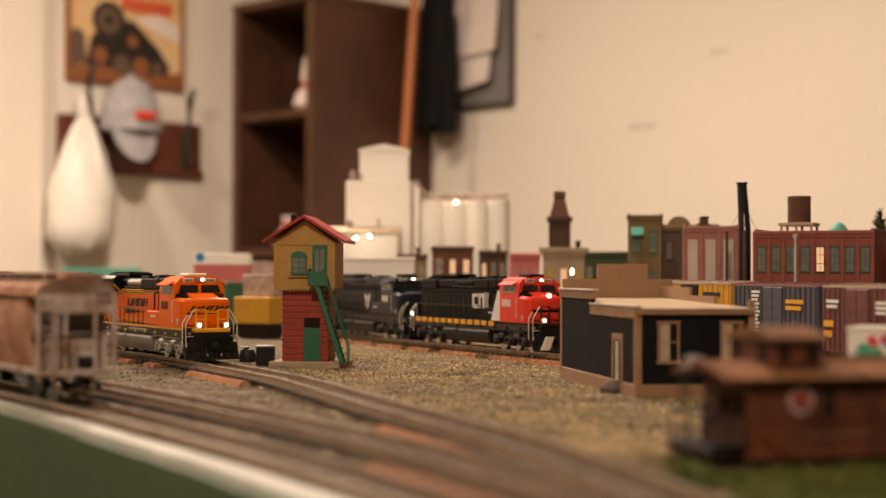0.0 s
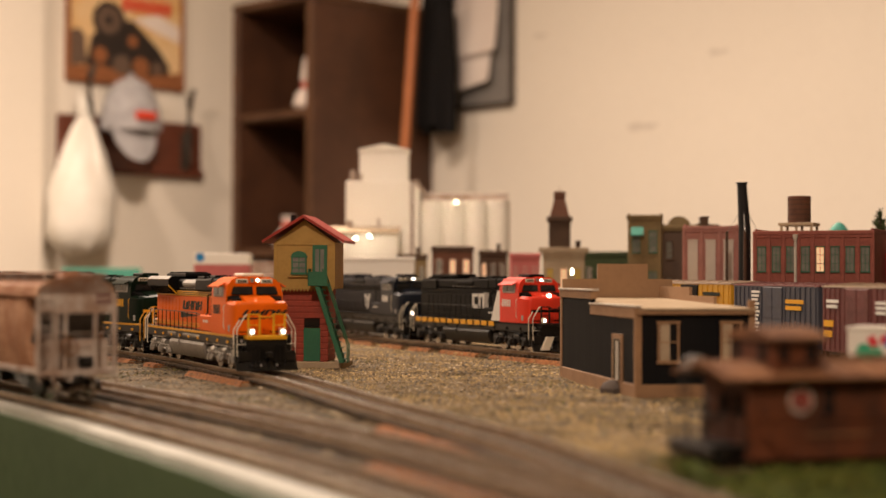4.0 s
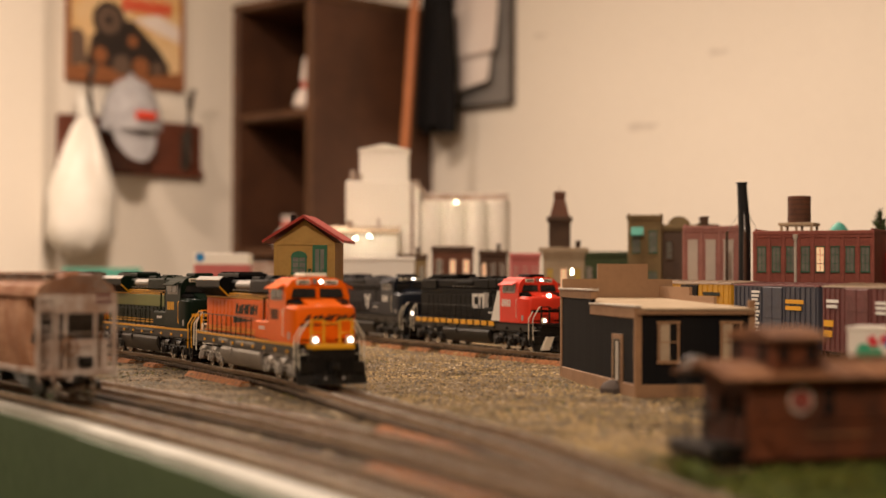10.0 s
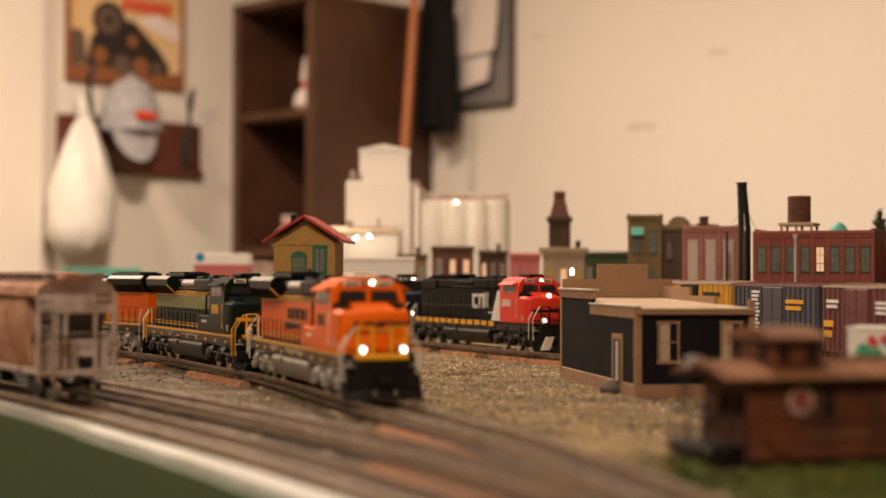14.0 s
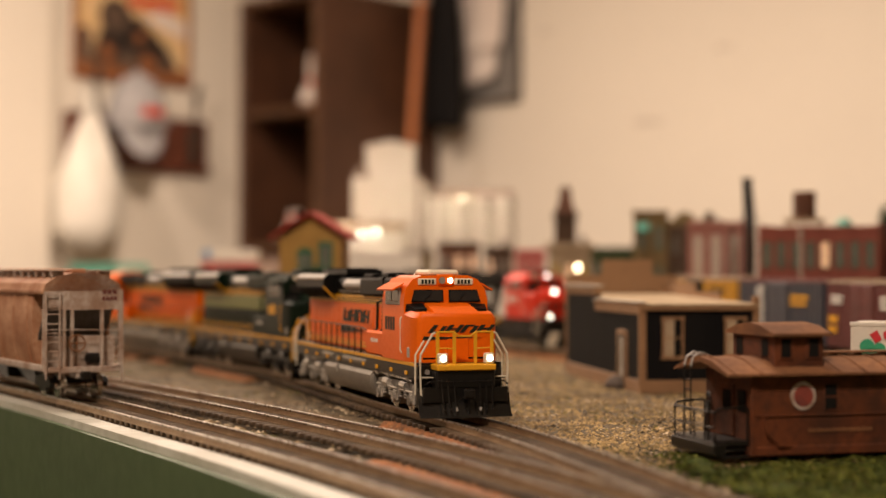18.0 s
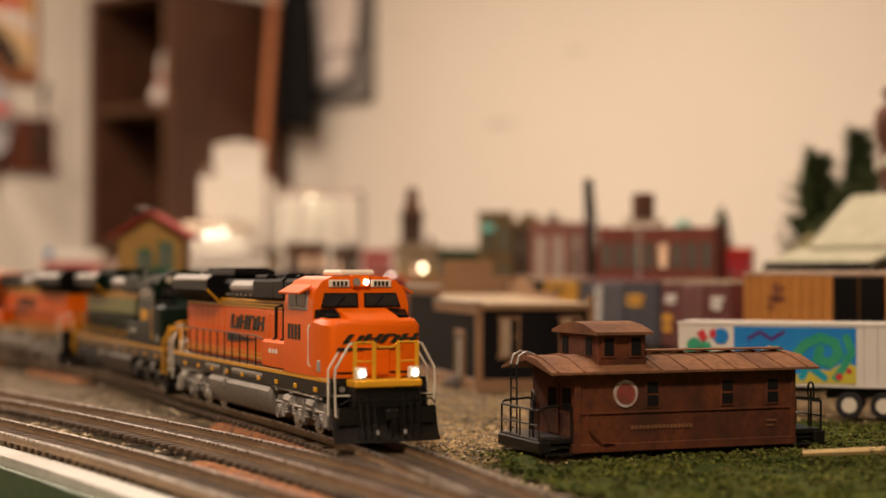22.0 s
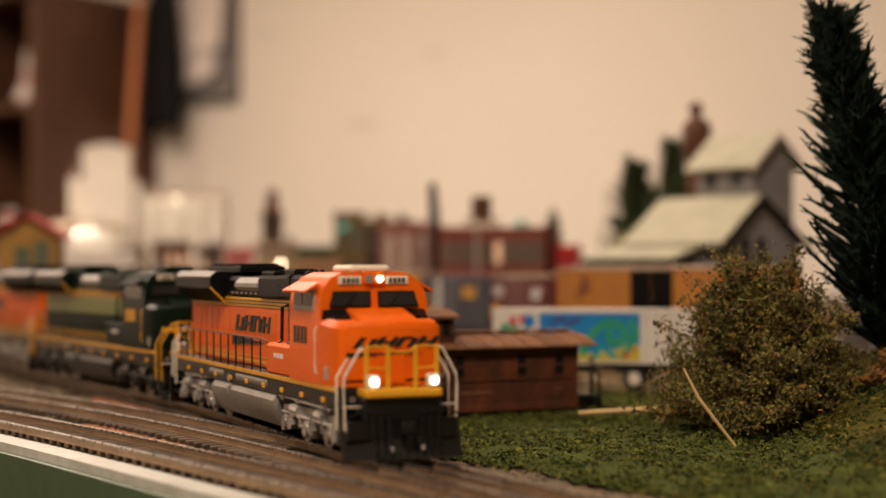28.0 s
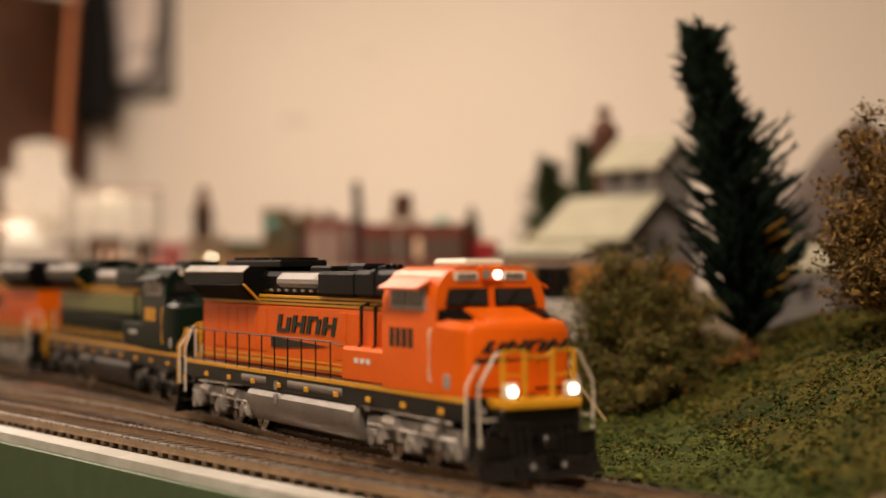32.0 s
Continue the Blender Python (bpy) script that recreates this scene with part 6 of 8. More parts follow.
for hx_, hy_, w_, h_ in ((0.168, 1.66, 60, 86), (0.26, 1.52, 70, 84), (0.36, 1.42, 60, 74)):
    bk = building("low olive-grey building at the back of town", pose(hx_, hy_, 0, 0, 0, -20), w_, 30, h_, HEDGEM, HEDGEM, WHITETRIM, 5, 2, None, (0.4, 0.5))
dome = thing("dome_tower", "round brick tower with a verdigris green dome", "model building", pose(0.331, 1.30, 0), "street buildings")
mm_part("drum", Shape().disc((0, 0, 48), (0, 0, 1), 9, 96, 20), BRICKTAN, dome)
mm_part("dome", Shape().tube([(0, 0, 96), (0, 0, 101), (0, 0, 105), (0, 0, 107.5)], [8.4, 7.4, 4.6, 0.8], 20), COPPERG, dome)
rb = building("bright red building beside the factory", pose(0.326, 1.145, 0, 0, 0, -22), 36, 30, 79, MURALRED, REDP, WHITETRIM, 4, 2, WINDOWM, (0.4, 0.4))


def grain_elevator():
    ev = thing("grain_elevator", "white concrete grain elevator with silos and roof lamps", "model grain elevator", pose(-0.074, 1.90, 0.0))
    mm_part("headhouse", Shape().box(-45, 45, 0, 70, 0, 177, 0.8), ELEVW, ev)
    mm_part("upper_house", Shape().box(-29, 31, 10, 60, 177, 217, 0.8), ELEVW, ev)
    mm_part("upper_roof", Shape().prism([(-30.5, 216), (1, 223), (32.5, 216), (32.5, 214.5), (-30.5, 214.5)], 8, 62, "xz"), ELEVW, ev)
    for k in range(4):
        x = 60 + k * 27.5
        silo = mm_part("silo", Shape().tube([(x, 14, 0), (x, 14, 150)], 13.6, 28), ELEVW, ev)
        mm_part("silo_cap", Shape().tube([(x, 14, 150), (x, 14, 153)], [14.2, 13.4], 28), ELEVW, silo)
    for k in range(4):
        mm_part("silo", Shape().tube([(60 + k * 27.5, 42, 0), (60 + k * 27.5, 42, 150)], 13.6, 24), ELEVW, ev)
    mm_part("gallery", Shape().box(47, 154, 20, 38, 152, 163, 0.6), RUSTPALE, ev, "grey conveyor gallery")
    rl = Shape()
    for k in range(12):
        rl.tube([(48 + k * 9.5, 3, 152), (48 + k * 9.5, 3, 161)], 0.5, 5)
    rl.tube([(48, 3, 161), (153, 3, 161)], 0.5, 5)
    mm_part("gallery_railing", rl, SILVER, ev)
    mm_part("loading_shed", Shape().box(-62, 20, -42, 0, 0, 112, 0.8), ELEVW, ev)
    mm_part("shed_roof", Shape().prism([(-44, 111), (-44, 113), (2, 121), (2, 119)], -64, 22, "yz"), STONEM, ev)
    for vb in ((-40, -34, 4, 10, 176.5, 190), (-30, -25, 2, 8, 176.5, 186), (-44, -36, -8, -2, 112, 128), (-6, -3, -6, -3, 112, 130)):
        mm_part("vent_box", Shape().box(*vb, 0.4), RUSTPALE, ev)
    mm_part("leg_tube", Shape().tube([(40, -2, 177), (60, 10, 152)], 2.4, 8).tube([(36, -1, 60), (36, -1, 177)], 2.0, 8), RUSTPALE, ev)
    for x, y, z in ((-30, -46, 105.5), (-13.6, -46, 107.5)):
        lp = mm_part("flood_lamp", Shape().tube([(x, -42, z + 2), (x, -46, z + 2)], 0.8, 6).disc((x, -46, z + 1.5), (0, 1, 0.2), 3.4, 2.4, 14), SILVER, ev)
        mm_part("bulb", Shape().disc((x, -48, z), (0, 1, 0.0), 2.0, 2.0, 14), FLOOD, lp, "lit bulb")
    lp = mm_part("flood_lamp", Shape().tube([(90, 2, 145), (90, -3, 151)], 0.8, 6), SILVER, ev)
    mm_part("bulb", Shape().disc((90, -4, 151), (0, 1, 0), 1.7, 2.0, 14), BULB, lp, "lit bulb")
    return ev


grain_elevator()
sl = thing("street_lamp", "small lit street lamp on a thin post", "model street lamp", pose(0.108, 1.30, 0))
mm_part("post", Shape().tube([(0, 0, 0), (0, 0, 62)], 0.7, 6), SILVER, sl)
mm_part("bulb", Shape().tube([(0, 0, 62.5), (0, 0, 64), (0, 0, 66.5), (0, 0, 68)], [0.8, 1.4, 1.4, 0.6], 12), BULB, sl, "lit bulb")


def switch_tower(m):
    """The watchman's tower: red lower storey, mustard upper storey, red gable roof, green stair."""
    tw = thing("signal_tower", "red and mustard railway signal tower with a green stair", "model signal tower", m)
    mm_part("base_slab", Shape().box(-24, 27, -20, 20, -2, 3.4, 0.8), SHEDROOF, tw)
    low = mm_part("lower_storey", Shape().box(-15.5, 15.5, -14, 14, 3, 52.5, 0.2), REDSIDING, tw)
    for k in range(12):
        mm_part("siding_board", Shape().box(-15.9, 15.9, -14.4, 14.4, 4 + k * 4.05, 4 + k * 4.05 + 3.6, 0.5), REDSIDING, low)
    mm_part("lower_door", Shape().box(-1, 10.5, -15.0, -14, 3.6, 26, 0.3), TOWERGREEN, tw)
    mm_part("door_light", Shape().box(-0.6, 10.1, -15.1, -14, 26.4, 32.5, 0.2), WINDOWM, tw)
    up = mm_part("upper_storey", Shape().box(-20.5, 20.5, -18, 18, 52.5, 84, 0.2).prism([(-20.5, 83.9), (20.5, 83.9), (0, 99)], -18, 18, "xz"), MUSTARD, tw)
    mm_part("corner_trim", Shape().box(-20.9, -18.8, -18.4, -17.8, 53, 83).box(18.8, 20.9, -18.4, -17.8, 53, 83).box(-20.9, 20.9, -18.6, -17.9, 82.0, 83.2), MUSTARD, up)
    teeth = Shape()
    for k in range(17):
        teeth.prism([(-20.4 + k * 2.4, 52.6), (-18.0 + k * 2.4, 52.6), (-19.2 + k * 2.4, 50.4)], -18.3, -17.7, "xz")
    mm_part("scalloped_edge", teeth, MUSTARD, up)
    for sx in (-1, 1):
        mm_part("roof_slope", Shape().prism([(0, 102.2), (sx * 28, 85.0), (sx * 28, 83.2), (0, 100.0)], -24, 22, "xz"), REDROOF, tw)
    mm_part("stove_pipe", Shape().tube([(-13, 8, 90), (-13, 8, 103)], 1.8, 8), CHIMNEYB, tw)
    w_ = window_part(tw, -3.6, 62.5, 10.5, 12, -18.1, TOWERGREEN, PALEGLASS, (1, 2), True)
    mm_part("window_sill", Shape().box(-11, 4, -19.6, -18, 60.2, 61.2, 0.2), MUSTARD, tw)
    d = mm_part("upper_door", Shape().box(5.6, 15.6, -18.9, -18, 56, 82, 0.2), TOWERGREEN, tw)
    mm_part("pane", Shape().box(7.6, 10.2, -19.2, -18.7, 63, 79, 0.1).box(11.0, 13.6, -19.2, -18.7, 63, 79, 0.1), PALEGLASS, d)
    mm_part("stair_landing", Shape().box(4, 17, -27, -18, 54.4, 56, 0.2), TOWERGREEN, tw)
    mm_part("landing_rail", Shape().box(4, 4.7, -27, -18.4, 56, 66).box(4, 17, -27, -26.4, 56, 64), TOWERGREEN, tw)
    for y in (-26.6, -19.4):
        mm_part("stair_stringer", Shape().prism([(9, 54), (12, 54), (29, 3.4), (25.5, 3.4)], y - 0.5, y + 0.5, "xz"), TOWERGREEN, tw)
        mm_part("stair_handrail", Shape().tube([(14, y, 66), (31, y, 15), (31, y, 3.4)], 0.5, 5), TOWERGREEN, tw)
    for k in range(13):
        mm_part("stair_tread", Shape().box(11.5 + k * 1.25, 15.0 + k * 1.25, -26.4, -19.6, 51.6 - k * 3.85, 52.3 - k * 3.85), TOWERGREEN, tw)
    return tw


switch_tower(pose(-0.0915, 1.066, 0.0, 0, 0, -6))
rb_ = thing("relay_box", "black relay box with a pale lid beside the tower", "model relay box", pose(-0.1205, 1.06, 0.0))
mm_part("cabinet", Shape().box(-6, 6, -5, 5, 0, 12.6, 0.4), CHIMNEYB, rb_)
mm_part("lid", Shape().box(-6.6, 6.6, -5.6, 5.6, 12.6, 13.8, 0.3), SILVER, rb_)
sm = thing("switch_motor", "black dome-shaped switch machine beside the rails", "model switch machine", pose(-0.136, 1.085, 0.001))
mm_part("housing", Shape().tube([(0, 0, 0), (0, 0, 5), (0, 0, 8.4), (0, 0, 10)], [6, 6, 4.6, 1.2], 14), CHIMNEYB, sm)
mm_part("top_plate", Shape().box(-5, 1, -3, 3, 10, 10.8, 0.2), SILVER, sm)


def yard_office():
    """The black shed with tan trim; x runs along its short side, y along its long side."""
    sh = thing("yard_office", "black clapboard yard office with tan trim and false front", "model building", pose(0.0995, 0.7975, 0.0, 0, 0, 8.9))
    W, D, H = 62.0, 166.0, 44.5
    mm_part("foundation", Shape().box(-1.2, W + 1.2, -1.2, D + 1.2, -2, 6.2, 0.4), SHEDTRIM, sh)
    walls = mm_part("wall_shell", Shape().box(0, W, 0, D, 6, H, 0.2), SHEDBLACK, sh)
    lap_x = mesh_of("clapboard", Shape().prism([(-0.75, 0), (-0.1, 0), (-0.1, 2.2), (-0.3, 2.2)], 1.5, D - 1.5, "xz").turned(MM), SHEDBLACK, 0)
    lap_y = mesh_of("clapboard", Shape().prism([(-0.75, 0), (-0.1, 0), (-0.1, 2.2), (-0.3, 2.2)], 1.5, W - 1.5, "yz").turned(MM), SHEDBLACK, 0)
    for k in range(17):
        for msh in (lap_x, lap_y):
            o = new("clapboard", msh)
            o.parent = walls
            o.location = (0, 0, (6.4 + k * 2.2) * 0.001)
    for k in range(4):
        mm_part("clapboard", Shape().prism([(-0.75, 0), (-0.1, 0), (-0.1, 2.0), (-0.3, 2.0)], 95, D - 1.5, "xz").turned(pose(0, 0, 43.8 + k * 2.0)), SHEDBLACK, walls, "", 0)
    mm_part("high_wall", Shape().box(0, 2, 92, D, H, 52, 0.1), SHEDBLACK, sh)
    mm_part("corner_board", Shape().box(-1.2, 2.4, -1.2, 2.0, 4, H + 2, 0.3), SHEDTRIM, sh)
    mm_part("corner_board", Shape().box(-1.2, 0.6, D - 3, D + 1, 4, 52, 0.3), SHEDTRIM, sh)
    mm_part("corner_board", Shape().box(W - 2.4, W + 1.2, -1.2, 2.0, 4, H + 5, 0.3), SHEDTRIM, sh)
    mm_part("fascia", Shape().box(-1.4, 1.2, -1.4, 92, H - 4.6, H + 1.4, 0.3), SHEDTRIM, sh)
    mm_part("fascia_cap", Shape().box(-2.0, 1.8, -2.0, 93, H + 1.4, H + 2.2, 0.1), WHITETRIM, sh)
    mm_part("parapet", Shape().box(-1.4, 2.4, 90, D + 1.4, 48.6, 53.4, 0.3), SHEDTRIM, sh)
    mm_part("parapet_cap", Shape().box(-2.2, 3.2, 89, D + 2, 53.4, 54.4, 0.1), WHITETRIM, sh)
    mm_part("eave_board", Shape().box(-0.4, W + 0.6, -2.6, -0.4, H - 2.4, H - 0.4, 0.2), SHEDTRIM, sh)
    mm_part("roof", Shape().add([(1, -3, H), (W + 1, -3, H), (W + 1, D, H + 3), (1, D, H + 3), (1, -3, H + 0.9), (W + 1, -3, H + 0.9), (W + 1, D, H + 4), (1, D, H + 4)],
                                [(0, 1, 2, 3), (4, 5, 6, 7), (0, 1, 5, 4), (2, 3, 7, 6), (0, 3, 7, 4), (1, 2, 6, 5)]), SHEDROOF, sh, "sandy card roof")
    mm_part("false_front", Shape().prism([(0, 44), (70, 44), (70, 60.0), (54, 60.0), (54, 69.4), (22, 69.4), (22, 60.0), (0, 60.0)], D - 2, D, "xz"), CARDM, sh, "plain brown stepped false front")
    mm_part("side_parapet", Shape().prism([(60, 44), (D, 44), (D, 55.5), (104, 55.5), (104, 50.5), (60, 50.5)], W - 0.6, W + 1.2, "yz"), CARDM, sh)
    for x in (16.5, 50.0):
        wn = window_part(sh, x, 17.5, 11.5, 21, -0.6, SHEDTRIM, DARKGAP, (0, 1))
        mm_part("curtain", Shape().box(x - 4.4, x + 0.8, -1.0, -0.6, 18.6, 37.4, 0.1), STONEM, wn)
    dn = mm_part("side_door", Shape().box(-1.5, -0.3, 24, 44, 6, 31, 0.2), SHEDTRIM, sh)
    mm_part("door_panel", Shape().box(-1.7, -1.2, 27, 41, 7, 28.5, 0.1), WINDOWM, dn)
    mm_part("door_post", Shape().box(-2.2, -1.4, 30, 33, 6.4, 27, 0.1), WHITETRIM, dn)
    return sh


yard_office()
solid("grey_boulder", Shape().loft([[(r * math.cos(a * 0.7854) * (1 + 0.2 * math.sin(a * 2.3 + z)), r * 0.8 * math.sin(a * 0.7854), z) for a in range(8)] for r, z in ((0.006, -0.001), (0.0065, 0.002), (0.0045, 0.005), (0.0015, 0.0066))]), ROCKM,
      "grey boulder at the yard office step", "rock", m=pose(0.0905, 0.83, 0))


def slab(shape, a, b, c, d, t):
    """A sloping board over four corners."""
    return shape.add([a, b, c, d] + [(x, y, z + t) for x, y, z in (a, b, c, d)], [(0, 1, 2, 3), (4, 5, 6, 7), (0, 1, 5, 4), (2, 3, 7, 6), (0, 3, 7, 4), (1, 2, 6, 5)])


def hillside_barn():
    """The weathered house on the far slope with a raised monitor; its long side faces -y, its gable +x."""
    bn = thing("hillside_barn", "grey weathered barn with pale shingle roof and raised monitor", "model barn", pose(0.372, 0.87, 0.0, 0, 0, -62))
    mm_part("wall_shell", Shape().box(-84, -1, 2, 78, 0, 80, 0.3).prism([(2, 80), (78, 80), (34, 108)], -84, -1, "yz"), GREYSIDING, bn)
    for a, b, z0 in ((-6, 34, 109), (84, 34, 109)):
        mm_part("roof_slope", slab(Shape(), (-90, a, 76), (4, a, 76), (4, b, z0), (-90, b, z0), 2.2), PALEROOF, bn, "pale mossy shingle roof")
    for k in range(9):
        mm_part("shingle_course", slab(Shape(), (-90.4, -6.4 + k * 4.4, 77.8 + k * 3.63), (4.4, -6.4 + k * 4.4, 77.8 + k * 3.63), (4.4, -2.2 + k * 4.4, 81.6 + k * 3.63), (-90.4, -2.2 + k * 4.4, 81.6 + k * 3.63), 0.8), PALEROOF, bn)
    mm_part("barge_board", slab(Shape(), (3.4, -7, 72), (5.4, -7, 72), (5.4, 34, 107), (3.4, 34, 107), 4.4), SHEDBLACK, bn)
    mm_part("barge_board", slab(Shape(), (3.4, 85, 72), (5.4, 85, 72), (5.4, 34, 107), (3.4, 34, 107), 4.4), SHEDBLACK, bn)
    mm_part("porch_roof", slab(Shape(), (-104, -30, 66), (-20, -30, 66), (-20, 0, 75), (-104, 0, 75), 2.4), PALEROOF, bn)
    mm_part("porch_edge", Shape().box(-105, -19, -31.5, -30, 63.5, 68, 0.3), SHEDBLACK, bn)
    for x in (-100, -62, -24):
        mm_part("porch_post", Shape().box(x - 1.5, x + 1.5, -28, -25, 0, 66), GREYSIDING, bn)
    mon = mm_part("monitor", Shape().box(-56, -4, 34, 76, 84, 133, 0.3).prism([(34, 133), (76, 133), (55, 152)], -56, -4, "yz"), GREYSIDING, bn)
    mm_part("monitor_roof", slab(slab(Shape(), (-62, 28, 129), (2, 28, 129), (2, 55, 153), (-62, 55, 153), 2.2), (-62, 82, 129), (2, 82, 129), (2, 55, 153), (-62, 55, 153), 2.2), PALEROOF, mon)
    mm_part("monitor_edge", slab(Shape(), (1.6, 27, 126.5), (3, 27, 126.5), (3, 55, 151.5), (1.6, 55, 151.5), 3.6), WHITETRIM, mon)
    for x in (-42, -18):
        window_part(bn, x, 117, 11, 14.5, 33.9, GREYSIDING, WINDOWM, (0, 1))
    for k in range(2):
        mm_part("gable_window", Shape().box(-1.2, 0.2, 18 + k * 16, 26 + k * 16, 64, 82, 0.2), WINDOWM, bn)
    for x in (-66, -40):
        window_part(bn, x, 46, 8, 14, 1.9, WHITETRIM, WINDOWM, (0, 1))
    cy = thing("dust_collector", "rusty cyclone dust collector on a tall stand", "model dust collector", pose(0.3985, 1.0, 0.0) @ Matrix.Diagonal((1.45, 1.45, 1.0, 1.0)))
    mm_part("cyclone", Shape().tube([(0, 0, 112), (0, 0, 128), (0, 0, 146), (0, 0, 152), (0, 0, 166), (0, 0, 171), (0, 0, 174)], [4.2, 4.8, 5.4, 7.4, 7.8, 6.4, 3.6], 18), RUSTM, cy)
    mm_part("outlet", Shape().tube([(0, 0, 173), (0, 0, 178), (-0.6, 0, 183), (-1.4, 0, 186)], [2.6, 2.8, 4.2, 1.4], 12), RUSTM, cy)
    mm_part("stand", Shape().tube([(-4, -4, 0), (-3, -3, 122)], 1.0, 6).tube([(4, -4, 0), (3, -3, 122)], 1.0, 6).tube([(0, 5, 0), (0, 4, 122)], 1.0, 6), RUSTM, cy)


hillside_barn()
cot = thing("cottage", "small grey cottage with a pale roof on the slope", "model house", pose(0.505, 0.872, 0.0, 0, 0, -24))
mm_part("wall_shell", Shape().box(-24, 24, -18, 18, 0, 56, 0.3).prism([(-18, 56), (18, 56), (0, 70)], -24, 24, "yz"), GREYSIDING, cot)
mm_part("roof", Shape().prism([(-21, 54), (0, 72), (21, 54), (21, 57), (0, 75), (-21, 57)], -27, 27, "yz"), PALEROOF, cot)
for x in (-12, 4):
    window_part(cot, x, 34, 8, 13, -18.1, GREYSIDING, WINDOWM, (0, 1))


def mound(name, label, cx, cy, rx, ry, h, mat, seed):
    rings = []
    for k in range(9):
        t = k / 8
        r = math.cos(t * math.pi / 2) ** 0.7 if k < 8 else 0.02
        rings.append([(rx * r * math.cos(a * 0.2618) * (1 + 0.18 * noise.noise(Vector((a * 0.6, k * 0.7, seed)))), ry * r * math.sin(a * 0.2618) * (1 + 0.18 * noise.noise(Vector((a * 0.6, k * 0.7, seed + 3)))), h * t * (1 + 0.12 * noise.noise(Vector((a, k, seed)))) - 0.004) for a in range(24)])
    return solid(name, Shape().loft(rings), mat, label, "rock", m=pose(cx, cy, 0), smooth=60)


mound("rock_mound", "rounded grey-brown rock mound behind the houses", 0.615, 0.99, 0.10, 0.08, 0.185, ROCKM, 3.0)
mound("bank", "earth bank with olive turf under the barn", 0.338, 0.985, 0.042, 0.05, 0.092, TANBANK, 8.0)

# rolling stock and cartons far behind on the other side of the layout
far = [("tank_wagon", "yellow covered wagon on the far track", -0.178, 1.52, 46, 28, 14, 40, BOXYELLOW, -35), ("gondola", "grey load on a far wagon", -0.176, 1.535, 40, 20, 40, 62, RUSTPALE, -35),
       ("far_boxcar", "green boxcar far behind the train", -0.226, 1.60, 36, 26, 10, 54, TOWERGREEN, -35), ("carton", "pink and white carton on the far side of the table", -0.250, 1.77, 62, 30, 0, 85, PINKP, 0),
       ("grey_block_building", "plain grey block building beyond the tower", -0.225, 1.90, 46, 40, 0, 77, RUSTPALE, 0), ("teal_edge_board", "teal painted board along the far table edge", -0.57, 2.6, 130, 10, 0, 71, COPPERG, 0),
       ("white_carton", "white paper carton behind the standing train", -0.066, 1.555, 76, 24, 0, 79, ELEVW, 0)]
for nm_, lb_, x_, y_, w_, d_, z0_, z1_, mt_, rz_ in far:
    ob_ = thing(nm_, lb_, nm_.replace("_", " "), pose(x_, y_, 0.0, 0, 0, rz_))
    mm_part("body", Shape().box(-w_ / 2, w_ / 2, -d_ / 2, d_ / 2, z0_, z1_, 0.8), mt_, ob_)
    if z0_ > 0:
        mm_part("underframe", Shape().box(-w_ * 0.42, w_ * 0.42, -d_ * 0.36, d_ * 0.36, 0, z0_ + 0.4, 0.4), FRAMEBLACK, ob_)
    elif nm_ == "carton":
        mm_part("printed_top", Shape().box(-w_ / 2 - 0.3, w_ / 2 + 0.3, -d_ / 2 - 0.4, d_ / 2, z1_ - 12, z1_ + 0.4, 0.3), ELEVW, ob_)
        mm_part("printed_patch", Shape().disc((-24, -d_ / 2 - 0.5, z1_ - 4), (0, 1, 0), 5, 0.6, 14), SKYBLUE, ob_)
    else:
        mm_part("top_edge", Shape().box(-w_ / 2 - 0.5, w_ / 2 + 0.5, -d_ / 2 - 0.5, d_ / 2 + 0.5, z1_ - 3, z1_ + 0.6, 0.3), mt_, ob_)


# ---- the room behind ----
POSTERSKY = material("poster_print", (0.62, 0.36, 0.13), 0.5, 0, (0.70, 0.52, 0.30), 0.9, 30, 6, 0.0, 0.001)
PRINTDARK = paint("print_black", (0.03, 0.022, 0.018), 0.5)
PRINTRED = paint("print_red", (0.62, 0.06, 0.03), 0.5)
PRINTGREY = paint("print_grey", (0.13, 0.085, 0.06), 0.5)
PRINTBROWN = paint("print_brown", (0.26, 0.10, 0.04), 0.5)
FELT = material("grey_cap_cloth", (0.40, 0.39, 0.40), 0.95, 0, (0.22, 0.21, 0.21), 0.5, 250, 30, 0.4, 0.0008)
BAGM = material("white_plastic_bag", (0.78, 0.75, 0.68), 0.45, 0, (0.66, 0.62, 0.54), 0.5, 40, 18, 0.5, 0.004)
MAHOG = material("mahogany_board", (0.13, 0.035, 0.016), 0.4, 0, (0.08, 0.022, 0.011), 0.6, 80, 20, 0.1, 0.0005)
HOOKM = material("old_iron", (0.09, 0.07, 0.055), 0.6, 0.5, (0.05, 0.04, 0.03), 0.5, 200, 30, 0.2, 0.0003)
BROOM = material("orange_wood_pole", (0.40, 0.13, 0.035), 0.5, 0, (0.3, 0.09, 0.025), 0.5, 100, 20, 0.1, 0.0005)
BLACKCLOTH = material("black_cloth", (0.012, 0.011, 0.011), 0.95, 0, None, 0.3, 200, 20, 0.5, 0.001, spec=0.15)
GREYFRAME = material("grey_board", (0.20, 0.185, 0.17), 0.7, 0, (0.15, 0.14, 0.13), 0.5, 100, 12, 0.1, 0.0005)
PAPERM = material("white_paper", (0.74, 0.66, 0.60), 0.8, 0, (0.66, 0.57, 0.51), 0.5, 60, 10, 0.1, 0.0005)
